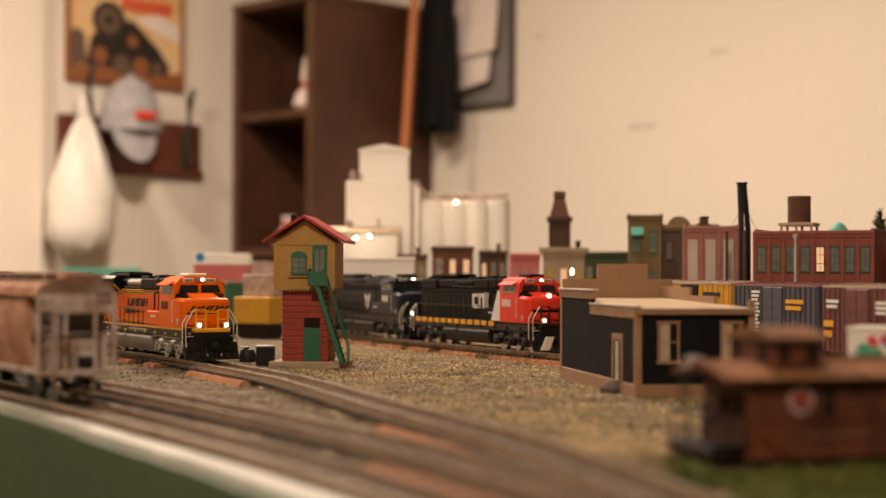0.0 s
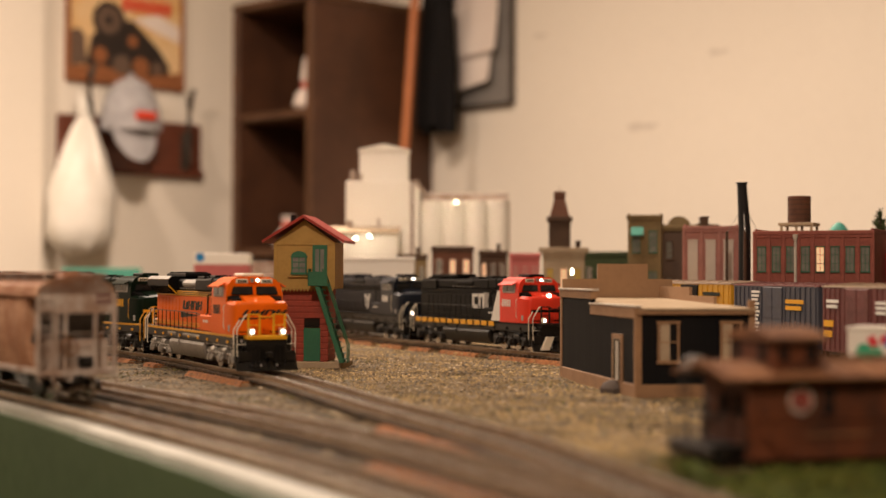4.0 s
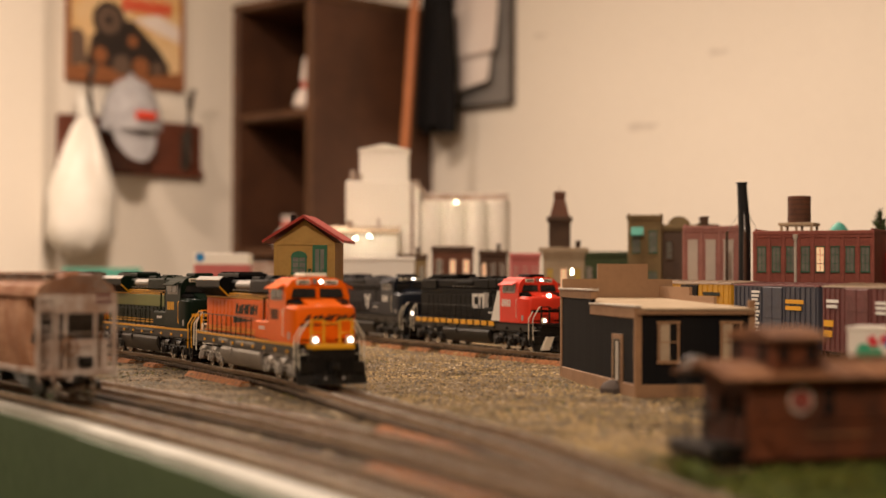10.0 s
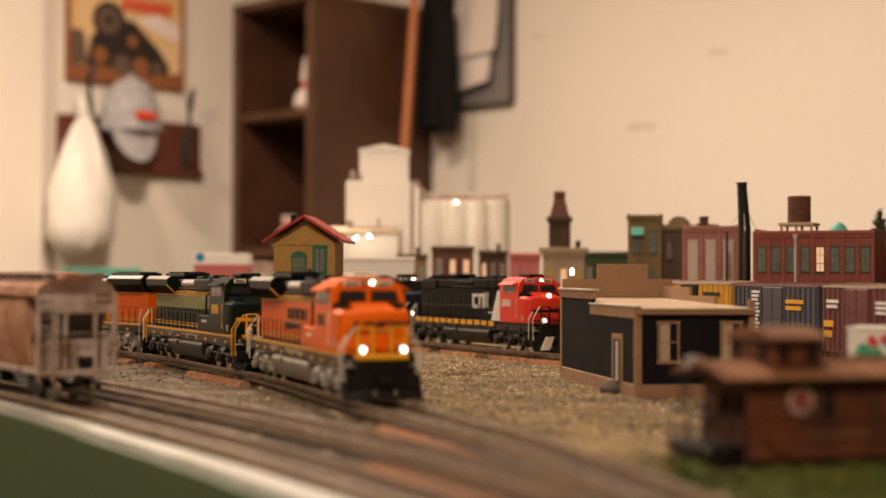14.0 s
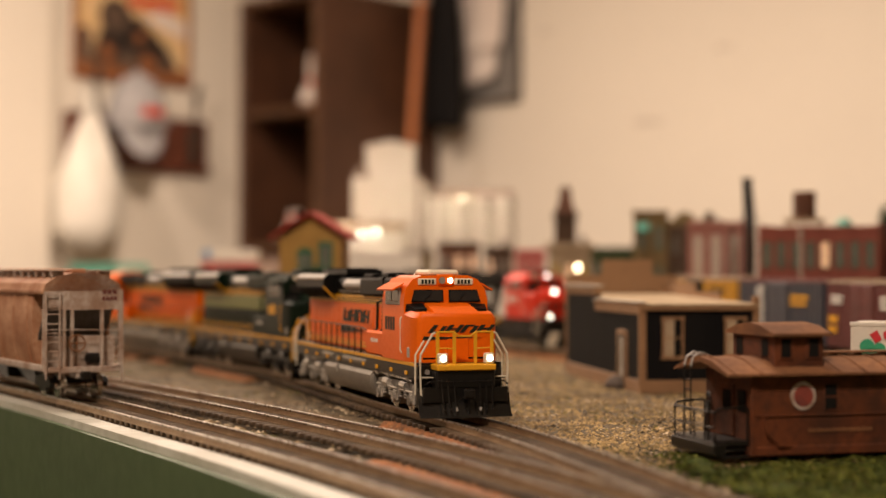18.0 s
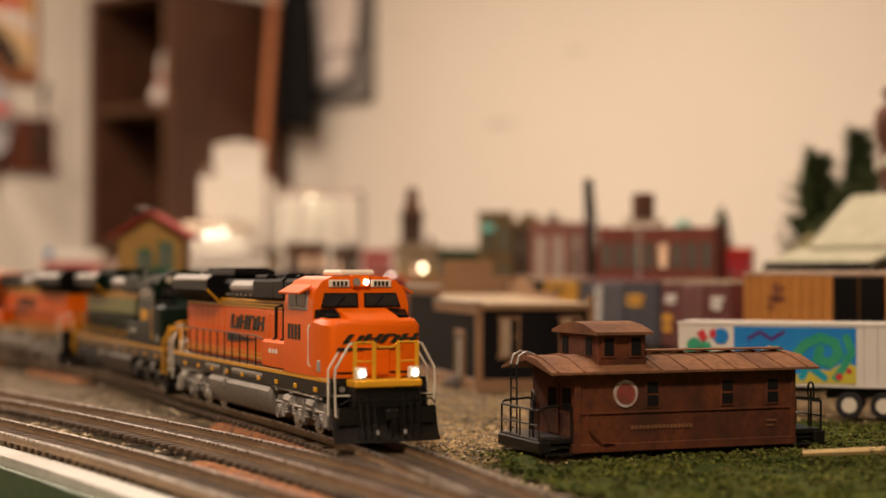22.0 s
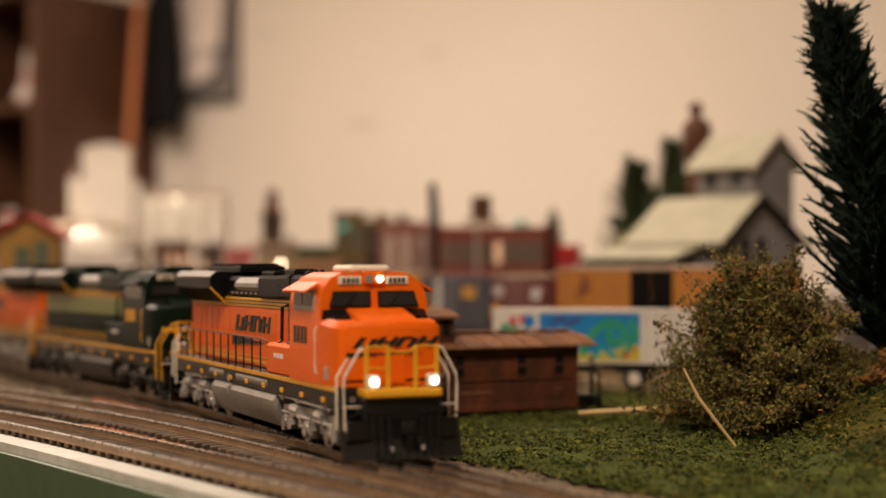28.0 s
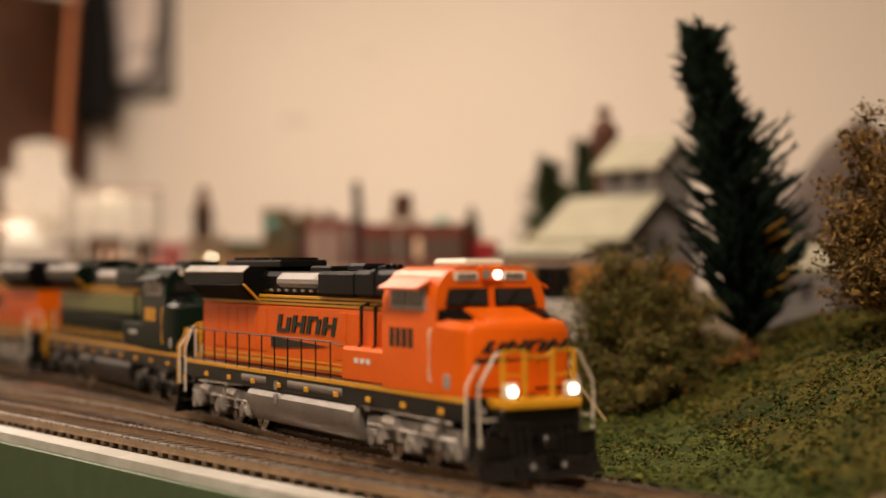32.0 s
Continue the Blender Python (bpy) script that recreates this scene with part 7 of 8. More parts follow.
SMUDGE = material("wall_smudge", (0.56, 0.50, 0.43), 0.9, 0, (0.64, 0.58, 0.5), 0.6, 60, 20, 0.05, 0.0005)


def left_wall(u, z, out=0.0):
    """On the left-hand wall, u metres along from the poster's near edge."""
    p = Vector((-0.971, 3.969)) + Vector((0.7071, 0.7071)) * u + Vector((0.7071, -0.7071)) * out
    return pose(p.x, p.y, z, 0, 0, 45)


# framed poster: y runs out of the wall towards -y
ps = thing("poster", "framed vintage locomotive poster in orange and black", "poster", left_wall(0.0, 0.556))
part("frame", Shape().box(0, 0.366, -0.014, 0, 0, 0.012, 0.002).box(0, 0.366, -0.014, 0, 0.262, 0.274, 0.002).box(0, 0.012, -0.014, 0, 0.012, 0.262, 0.002).box(0.354, 0.366, -0.014, 0, 0.012, 0.262, 0.002), PRINTBROWN, ps)
part("print", Shape().box(0.011, 0.355, -0.008, -0.001, 0.011, 0.263), POSTERSKY, ps, "orange and cream sky print")
part("printed_engine", Shape().disc((0.128, -0.0085, 0.168), (0, 1, 0), 0.050, 0.003, 26).prism([(0.055, 0.03), (0.30, 0.012), (0.318, 0.06), (0.285, 0.105), (0.20, 0.175), (0.12, 0.165), (0.075, 0.12)], -0.0102, -0.007, "xz"), PRINTDARK, ps, "black engine shape")
part("printed_smokebox", Shape().disc((0.126, -0.0106, 0.168), (0, 1, 0), 0.036, 0.002, 22), PRINTGREY, ps)
for x, z, r_, mt_ in ((0.126, 0.168, 0.012, PRINTDARK), (0.10, 0.075, 0.022, PRINTBROWN), (0.165, 0.055, 0.026, PRINTGREY), (0.225, 0.055, 0.026, PRINTBROWN), (0.278, 0.055, 0.018, PRINTGREY), (0.20, 0.12, 0.016, PRINTBROWN)):
    part("printed_wheel", Shape().disc((x, -0.0114, z), (0, 1, 0), r_, 0.0016, 18), mt_, ps)
part("printed_ground", Shape().prism([(0.012, 0.012), (0.354, 0.012), (0.354, 0.05), (0.30, 0.04), (0.2, 0.03), (0.1, 0.05), (0.012, 0.04)], -0.0109, -0.0075, "xz"), PRINTBROWN, ps)
part("printed_shed", Shape().prism([(0.014, 0.04), (0.06, 0.05), (0.056, 0.12), (0.035, 0.14), (0.014, 0.13)], -0.0104, -0.0075, "xz"), PRINTGREY, ps)
part("printed_cloud", Shape().prism([(0.20, 0.18), (0.25, 0.16), (0.35, 0.13), (0.35, 0.17), (0.28, 0.20)], -0.0098, -0.0075, "xz"), PAPERM, ps)
tt = Shape()
for k in range(6):
    tt.box(0.17 + k * 0.026, 0.19 + k * 0.026, -0.010, -0.007, 0.200, 0.234)
part("title_lettering", tt, PRINTRED, ps, "red title letters shown as bars")

rk = thing("coat_rack", "mahogany coat rack board with iron hooks on the wall", "coat rack", left_wall(-0.024, 0.335))
part("backboard", Shape().box(0, 0.445, -0.018, 0, 0, 0.135, 0.006), MAHOG, rk)
part("moulding", Shape().box(-0.005, 0.45, -0.024, 0, -0.012, 0.008, 0.004), MAHOG, rk)
for u, z in ((0.075, 0.10), (0.385, 0.06)):
    part("hook", Shape().tube([(u, -0.018, z - 0.05), (u, -0.035, z - 0.03), (u, -0.04, z + 0.04), (u + 0.004, -0.038, z + 0.14), (u + 0.01, -0.05, z + 0.165)], [0.011, 0.011, 0.012, 0.010, 0.006], 8), HOOKM, rk)
    part("hook_plate", Shape().box(u - 0.012, u + 0.012, -0.022, -0.017, z - 0.06, z + 0.05, 0.002), HOOKM, rk)
part("hook", Shape().tube([(0.225, -0.018, 0.12), (0.225, -0.06, 0.11), (0.225, -0.075, 0.14)], 0.007, 8), HOOKM, rk)

cap = thing("baseball_cap", "grey baseball cap with a red mark hanging on the rack", "cap", left_wall(0.150, 0.352) @ Matrix.Scale(1.06, 4))
rings = []
for k in range(8):
    t = k / 7
    r = math.sqrt(max(0.0, 1 - t * t)) if k < 7 else 0.03
    rings.append([(0.078 * r * math.cos(a * 0.3142), -0.075 + 0.070 * r * math.sin(a * 0.3142) * 0.9, 0.075 + 0.135 * t) for a in range(20)])
crown = part("crown", Shape().loft(rings), FELT, cap, "", 60)
seam = Shape()
for a in range(6):
    q = a * math.pi / 3 + 0.5
    seam.tube([(0.079 * math.sqrt(max(0, 1 - (t / 7) ** 2)) * math.cos(q), -0.075 + 0.064 * math.sqrt(max(0, 1 - (t / 7) ** 2)) * math.sin(q), 0.076 + 0.135 * t / 7) for t in range(8)], 0.0012, 4)
part("seam", seam, FELT, crown)
part("button", Shape().disc((0, -0.075, 0.213), (0, 0, 1), 0.008, 0.006, 12), FELT, crown)
arc = [(0.066 * math.cos(math.pi + a * 0.2618), 0.095 + 0.098 * math.sin(math.pi + a * 0.2618)) for a in range(13)]
part("peak", Shape().loft([[(x - 0.012, -0.105 - 0.020 * (1 - (x / 0.066) ** 2) - 0.12 * (0.095 - z) + o, z) for x, z in arc] for o in (0.0, 0.004)]), FELT, cap, "curved peak hanging down", 60)
part("badge", Shape().box(-0.026, 0.026, -0.148, -0.130, 0.098, 0.118, 0.002), PRINTRED, cap, "red woven badge")

bag = thing("plastic_bag", "white plastic carrier bag hanging from a hook", "bag", left_wall(0.012, 0.088))
rings = []
for k in range(14):
    t = k / 13
    rx = (0.016 + 0.072 * min(1.0, t / 0.52) ** 0.75) * (1 if t < 0.80 else math.cos((t - 0.80) / 0.2 * 1.35))
    rings.append([(rx * math.cos(a * 0.2618) * (1 + 0.06 * math.sin(a * 2.1 + t * 6)) - 0.012 * t, -0.080 + rx * 0.8 * math.sin(a * 0.2618) * (1 + 0.10 * math.sin(a * 3.0 + t * 4)), 0.367 - 0.352 * t + 0.005 * math.sin(a * 1.7)) for a in range(24)])
part("sack", Shape().loft(rings), BAGM, bag, "", 60)
part("handle", Shape().tube([(-0.012, -0.08, 0.33), (0.0, -0.06, 0.41), (0.004, -0.045, 0.43), (0.012, -0.06, 0.41), (0.016, -0.08, 0.33)], 0.006, 6), BAGM, bag)

# bookcase in the corner; its open front looks along the left wall
bc = thing("bookcase", "tall dark-stained wooden bookcase with open shelves in the corner", "bookcase", pose(-0.588, 4.352, FLOOR_Z, 0, 0, -45))
BW, BD, BH = 0.342, 0.446, 0.815 - FLOOR_Z
part("side_panel", Shape().box(0, 0.022, 0, BD, 0, BH, 0.002), DARKWOOD, bc)
part("side_panel", Shape().box(BW - 0.022, BW, 0, BD, 0, BH, 0.002), DARKWOOD, bc)
part("back_panel", Shape().box(0.022, BW - 0.022, BD - 0.012, BD, 0, BH), DARKWOOD, bc)
part("top_panel", Shape().box(-0.006, BW + 0.006, -0.006, BD, BH - 0.022, BH, 0.002), SHELFWOOD, bc)
for z in (0.08, 0.42, 0.80, 1.13, 1.505):
    part("shelf", Shape().box(0.022, BW - 0.022, 0.006, BD - 0.012, z, z + 0.022, 0.002), SHELFWOOD, bc)
part("face_strip", Shape().box(0, 0.02, -0.004, 0, 0, BH - 0.03).box(BW - 0.024, BW, -0.004, 0, 0, BH - 0.03), SHELFWOOD, bc)


def shelf_trinket(x, y, z, label, tall):
    tr_ = thing("trinket", label, "ornament", pose(-0.588, 4.352, FLOOR_Z, 0, 0, -45) @ pose(x, y, z))
    part("body", Shape().tube([(0, 0, 0), (0, 0, 0.012), (0, 0, 0.04), (0, 0, 0.06)], [0.03, 0.042, 0.034, 0.016], 14), PAPERM, tr_)
    part("ribbon", Shape().disc((0, 0, 0.066), (0, 0, 1), 0.018, 0.016, 12), PRINTRED, tr_)
    part("top", Shape().tube([(0, 0, 0.072), (0, 0, 0.09), (0, 0, 0.072 + tall)], [0.016, 0.02, 0.012], 12), PAPERM, tr_)


shelf_trinket(0.262, 0.05, 1.527, "small white ornament with a red ribbon on a shelf", 0.07)
shelf_trinket(0.17, 0.06, 1.152, "white paper trinket on a lower shelf", 0.01)

solid("broom_pole", Shape().tube([(-0.107, 4.06, 0.30), (-0.072, 4.10, 0.86), (-0.06, 4.12, 1.05)], 0.0115, 10), BROOM, "orange-brown wooden pole hanging beside the bookcase", "pole")
jk = thing("black_jacket", "black cloth jacket hanging beside the bookcase", "jacket", pose(-0.030, 4.31, 0.375, 0, 0, -45))
rings = []
for k in range(9):
    t = k / 8
    rx = 0.062 * (1 - 0.25 * t) * (1 + 0.10 * math.sin(t * 9))
    rings.append([(rx * math.cos(a * 0.3142) + 0.03 * t, 0.030 * math.sin(a * 0.3142) * (1 + 0.3 * math.sin(a * 2.0 + t * 5)), 0.10 + 0.56 * t - (0.03 if a % 5 == 0 and k == 0 else 0)) for a in range(20)])
part("cloth", Shape().loft(rings), BLACKCLOTH, jk, "", 60)
part("sleeve", Shape().tube([(0.062, -0.02, 0.42), (0.082, -0.03, 0.25), (0.088, -0.03, 0.075)], [0.03, 0.032, 0.026], 10), BLACKCLOTH, jk, "", 60)
part("hanger_loop", Shape().tube([(0.03, 0, 0.65), (0.03, 0.0, 0.70)], 0.004, 6), HOOKM, jk)

nb_ = thing("notice_board", "grey notice board with curling white papers on the wall", "notice board", pose(0.0235, 4.3705, 0.525, 0, 0, -45))
part("board", Shape().box(0.0, 0.242, -0.016, -0.001, 0, 0.44, 0.003), GREYFRAME, nb_)
part("edge_strip", Shape().box(0.0, 0.242, -0.02, -0.015, -0.004, 0.006, 0.001).box(0.236, 0.244, -0.02, -0.001, 0, 0.44, 0.001), HOOKM, nb_)
for x0, x1, z0, z1, dz, o in ((0.004, 0.185, 0.035, 0.36, 0.03, 0.0), (-0.012, 0.212, 0.13, 0.435, 0.015, 0.004)):
    n = 8
    sh_ = Shape()
    pts_a = [(x0 + (x1 - x0) * (0.12 * t), -0.022 - o - 0.022 * (1 - t) ** 2, z0 + (z1 - z0) * t) for t in [i / n for i in range(n + 1)]]
    pts_b = [(x1 - (x1 - x0) * 0.05 * t, -0.020 - o - 0.03 * (1 - t) ** 2, z0 + dz + (z1 - z0 - dz) * t) for t in [i / n for i in range(n + 1)]]
    sh_.loft([[pts_a[i], pts_b[i], (pts_b[i][0], pts_b[i][1] + 0.0015, pts_b[i][2]), (pts_a[i][0], pts_a[i][1] + 0.0015, pts_a[i][2])] for i in range(n + 1)])
    part("paper", sh_, PAPERM, nb_, "white sheet of paper")
part("dark_slip", Shape().box(0.06, 0.125, -0.045, -0.042, 0.40, 0.435), PRINTDARK, nb_)

# faint smudges on the right-hand wall, and the casing at the far left
for t_, z_, w_, h_ in ((0.43, 0.435, 0.10, 0.020), (0.09, 0.70, 0.05, 0.012), (0.66, 0.60, 0.06, 0.014)):
    p_ = Vector((0.195, 4.199)) + Vector((0.7071, -0.7071)) * t_
    rings = [(w_ / 2 * math.cos(a * 0.5236) * (1 + 0.3 * math.sin(a * 2.7)), h_ / 2 * math.sin(a * 0.5236) * (1 + 0.4 * math.sin(a * 1.9))) for a in range(12)]
    solid("wall_mark", Shape().prism(rings, -0.0006, 0.0002, "xz"), SMUDGE, "faint grey scuff mark on the cream wall", "scuff", "structure", m=pose(p_.x, p_.y, z_, 0, 0, -45))
solid("door_casing", Shape().box(-0.30, -0.075, -0.035, 0, FLOOR_Z, 1.12, 0.004), WALL, "cream painted boxed-out corner of the wall", "casing", "structure", m=left_wall(-0.0, 0.0))


# ---- plants and slope ----
PINEM = material("pine_bristle", (0.010, 0.024, 0.012), 0.8, 0, (0.005, 0.012, 0.007), 0.6, 300, 30, 0.2, 0.0002, spec=0.2)
PINEYEL = material("yellow_sprig", (0.42, 0.24, 0.03), 0.8, 0, (0.25, 0.12, 0.02), 0.5, 300, 40, 0.2, 0.0002)
BUSHM = material("bush_foam_leaf", (0.15, 0.125, 0.03), 0.9, 0, (0.055, 0.06, 0.014), 0.7, 400, 40, 0.2, 0.0002, spec=0.2)
BUSHORANGE = material("autumn_foam_leaf", (0.26, 0.12, 0.02), 0.9, 0, (0.15, 0.08, 0.02), 0.7, 400, 40, 0.2, 0.0002, spec=0.2)
RUSTBUSH = material("autumn_brown_foam", (0.19, 0.11, 0.03), 0.9, 0, (0.07, 0.055, 0.018), 0.8, 400, 40, 0.2, 0.0002, spec=0.1)
TWIGM = material("dry_twig", (0.24, 0.15, 0.075), 0.85, 0, (0.13, 0.08, 0.04), 0.6, 300, 60, 0.2, 0.0002)
STRAWM = material("straw_splint", (0.62, 0.44, 0.19), 0.7, 0, (0.45, 0.3, 0.12), 0.5, 500, 60, 0.2, 0.0001)
BARKM = material("trunk_bark", (0.07, 0.045, 0.03), 0.9, 0, None, 0.5, 300, 60, 0.4, 0.0004)
for mm_, am_ in ((BUSHM, 0.7), (BUSHORANGE, 0.5), (RUSTBUSH, 0.6), (PINEM, 0.6)):
    island_tint(mm_, am_)


def rod(vs, fs, a, b, r0, r1, n=4):
    d = (b - a).normalized()
    s = d.cross(Vector((0.3, 0.2, 1))).normalized()
    u = s.cross(d)
    k = len(vs)
    for p, r in ((a, r0), (b, r1)):
        vs += [tuple(p + (s * math.cos(6.2832 * i / n) + u * math.sin(6.2832 * i / n)) * r) for i in range(n)]
    fs += [(k + i, k + (i + 1) % n, k + n + (i + 1) % n, k + n + i) for i in range(n)] + [tuple(range(k, k + n)), tuple(range(k + n, k + 2 * n))]


def raw_part(name, vs, fs, mat, parent, label="", kind=""):
    me3 = bpy.data.meshes.new(name)
    me3.from_pydata(vs, [], fs)
    me3.materials.append(mat)
    ob = new(name, me3)
    ob.parent = parent
    return tagged(ob, label, "", "", kind)


def bristle_pine(label, m, height, base_r, lean, seed, count=900, mat=None, low_yellow=True, rise=0.75, needles=3, spread=1.12):
    """A bottle-brush pine: a wire trunk with upswept bristle boughs."""
    rnd = random.Random(seed)
    tree = thing("pine_tree", label, "model tree", m)
    axis = lambda t: Vector((lean[0] * t + 0.004 * math.sin(t * 5), lean[1] * t, height * t))
    vs, fs = [], []
    pts = [axis(i / 10) for i in range(11)]
    part("trunk", Shape().tube(pts, [0.0026 - 0.0002 * i for i in range(11)], 7), BARKM, tree)
    for k in range(count):
        t = 0.05 + 0.93 * rnd.random() ** 0.9
        a = rnd.uniform(0, 6.283)
        prof = base_r * (0.20 + 0.88 * (1 - t) ** 0.85) * (1.0 if t > 0.12 else 0.75) * rnd.uniform(0.55, spread)
        lump = 1 + 0.28 * math.sin(a * 2 + t * 9 + seed) + 0.18 * math.sin(a * 3 - t * 17)
        ln = prof * lump
        o = axis(t) + Vector((math.cos(a), math.sin(a), 0)) * 0.001
        tip = axis(t) + Vector((math.cos(a) * ln, math.sin(a) * ln, ln * rise * rnd.uniform(0.4, 1.15)))
        rod(vs, fs, o, o.lerp(tip, 0.6), 0.0012, 0.0013)
        rod(vs, fs, o.lerp(tip, 0.6), tip, 0.0013, 0.0004)
        way = (tip - o).normalized()
        for q in range(needles):
            b = o.lerp(tip, rnd.uniform(0.3, 1.0))
            rod(vs, fs, b, b + (way * rnd.uniform(0.5, 1.2) + Vector((rnd.uniform(-1, 1), rnd.uniform(-1, 1), rnd.uniform(-0.5, 0.8))) * 0.6) * 0.0042, 0.0005, 0.0002, 3)
    raw_part("bough", vs, fs, mat or PINEM, tree, "dark bristly boughs", "stuff")
    if low_yellow:
        vs, fs = [], []
        for k in range(26):
            t = rnd.uniform(0.14, 0.34)
            a = rnd.uniform(-1.2, 0.9)
            ln = base_r * rnd.uniform(0.6, 0.95)
            tip = axis(t) + Vector((math.cos(a) * ln, math.sin(a) * ln, ln * 0.5))
            rod(vs, fs, axis(t).lerp(tip, 0.5), tip, 0.001, 0.0005)
        raw_part("sprig", vs, fs, PINEYEL, tree, "yellowed lower sprigs", "stuff")
    return tree


def foam_bush(label, m, rx, ry, rz, seed, leaves, mat, extra=None, twigs=60, leaf=0.00066):
    """A loose bush: fine twigs forking from the base, and many small foam leaves."""
    rnd = random.Random(seed)
    bush = thing("bush", label, "model bush", m)
    vs, fs, ends = [], [], []
    for k in range(twigs):
        a, e = rnd.uniform(0, 6.283), rnd.uniform(0.15, 1.45)
        r = rnd.uniform(0.6, 1.08)
        tip = Vector((math.cos(a) * math.cos(e) * rx * r, math.sin(a) * math.cos(e) * ry * r, math.sin(e) * rz * r))
        mid = tip * 0.5 + Vector((rnd.uniform(-1, 1), rnd.uniform(-1, 1), rnd.uniform(0, 1))) * rx * 0.12
        rod(vs, fs, Vector((rnd.uniform(-1, 1) * rx * 0.15, rnd.uniform(-1, 1) * ry * 0.15, 0)), mid, 0.0008, 0.0006)
        rod(vs, fs, mid, tip, 0.0006, 0.0003)
        ends.append((mid, tip))
        for q in range(4):
            b = mid.lerp(tip, rnd.random())
            t2 = b + Vector((rnd.uniform(-1, 1), rnd.uniform(-1, 1), rnd.uniform(-0.3, 1))) * rx * 0.22
            rod(vs, fs, b, t2, 0.0004, 0.0002, 3)
            ends.append((b, t2))
    raw_part("twig", vs, fs, TWIGM, bush, "", "stuff")

    def leaf_mesh(n, size, lo):
        vs2, fs2 = [], []
        for k in range(n):
            a, b = rnd.choice(ends)
            p = a.lerp(b, rnd.uniform(0.25, 1.05)) + Vector((rnd.gauss(0, 1), rnd.gauss(0, 1), rnd.gauss(0, 1))) * rx * 0.04
            if p.z < lo:
                continue
            s = size * rnd.uniform(0.5, 1.5)
            k0 = len(vs2)
            q = [Vector((rnd.uniform(-1, 1), rnd.uniform(-1, 1), rnd.uniform(-1, 1))) * s for _ in range(4)]
            vs2 += [tuple(p + w_) for w_ in q]
            fs2 += [(k0, k0 + 1, k0 + 2), (k0, k0 + 1, k0 + 3), (k0 + 1, k0 + 2, k0 + 3), (k0, k0 + 2, k0 + 3)]
        return vs2, fs2
    raw_part("leaf_clump", *leaf_mesh(leaves, leaf, 0.0), mat, bush, "", "stuff")
    if extra:
        raw_part("autumn_leaf", *leaf_mesh(leaves // 12, 0.0008, 0.0), extra, bush, "", "stuff")
    return bush


def gz(x, y):
    return ground_z(x, y, 1.0)


bristle_pine("dark green bottle-brush pine leaning on the slope", pose(0.2785, 0.4385, gz(0.2785, 0.4385) - 0.001), 0.137, 0.0235, (-0.018, 0.0), 5, 760, None, True, 0.85, 11, 1.30)
foam_bush("loose olive-brown bush of twigs and foam beside the line", pose(0.224, 0.430, gz(0.224, 0.430) - 0.001), 0.047, 0.042, 0.062, 7, 66000, BUSHM, BUSHORANGE, 170, 0.00082)
foam_bush("small golden bush at the foot of the pine", pose(0.262, 0.405, gz(0.262, 0.405) - 0.001), 0.010, 0.009, 0.013, 9, 1500, BUSHORANGE, None, 30)
foam_bush("tall autumn-brown bush on the slope", pose(0.301, 0.318, gz(0.301, 0.318) - 0.002), 0.054, 0.044, 0.084, 11, 60000, RUSTBUSH, BUSHORANGE, 150, 0.0010)
bristle_pine("dark slender pine behind the autumn bush", pose(0.335, 0.352, gz(0.335, 0.352) - 0.002), 0.085, 0.030, (0.004, 0.0), 15, 500, None, False)

# trees beside the barn
FARPINE = material("blue_green_foam", (0.075, 0.098, 0.042), 0.9, 0, (0.035, 0.05, 0.02), 0.6, 200, 30, 0.3, 0.0005, spec=0.1)
bristle_pine("dark green foam tree behind the barn", pose(0.392, 1.10, 0.0), 0.148, 0.040, (-0.008, 0.0), 41, 1100, FARPINE, False)
bristle_pine("slim pale green pine behind the barn", pose(0.424, 1.12, 0.0), 0.168, 0.034, (0.0, 0.0), 43, 1000, FARPINE, False)
foam_bush("dark green hedge bush behind the barn", pose(0.410, 1.085, 0.0), 0.042, 0.030, 0.128, 45, 16000, FARPINE, None, 110, 0.0019)
foam_bush("round olive-green tree beside the barn", pose(0.383, 1.045, 0.0), 0.030, 0.026, 0.118, 51, 14000, FARPINE, None, 100, 0.0020)
foam_bush("small dark bush on the bank", pose(0.342, 1.05, 0.0), 0.012, 0.012, 0.090, 47, 1500, FARPINE, None, 24)
bristle_pine("slim blue-green pine beside the red building", pose(0.347, 1.20, 0.0), 0.112, 0.010, (-0.006, 0.0), 49, 300, FARPINE, False)

# loose straw splints on the grass
STRAW_A = [(0.1715, 0.490, 0.0034), (0.1915, 0.485, 0.0046), (0.2098, 0.475, 0.0067)]
STRAW_B = [(0.1752, 0.370, 0.0288), (0.1794, 0.368, 0.0195), (0.1910, 0.365, 0.0036)]
STRAW_C = [(0.1940, 0.452, 0.0030), (0.2021, 0.450, 0.0220)]
solid("straw_splint", Shape().tube(STRAW_A, [0.0011, 0.0013, 0.0009], 6), STRAWM, "pale straw splint lying on the grass", "splint")
solid("straw_splint", Shape().tube(STRAW_B, [0.0004, 0.0006, 0.0005], 6), STRAWM, "pale bent straw leaning against the bush", "splint")
solid("straw_splint", Shape().tube(STRAW_C, [0.0006, 0.0005], 6), STRAWM, "thin brown straw sticking out of the bush", "splint")

# grass patch with short fibres
GP = [(0.068, 0.515), (0.105, 0.545), (0.135, 0.572), (0.175, 0.598), (0.215, 0.622), (0.27, 0.61), (0.36, 0.60), (0.46, 0.50), (0.56, 0.30), (0.56, -0.13), (0.42, -0.13), (0.335, -0.05),
      (0.235, 0.065), (0.183, 0.15), (0.150, 0.250), (0.136, 0.295), (0.118, 0.335), (0.101, 0.370), (0.088, 0.415), (0.076, 0.465)]


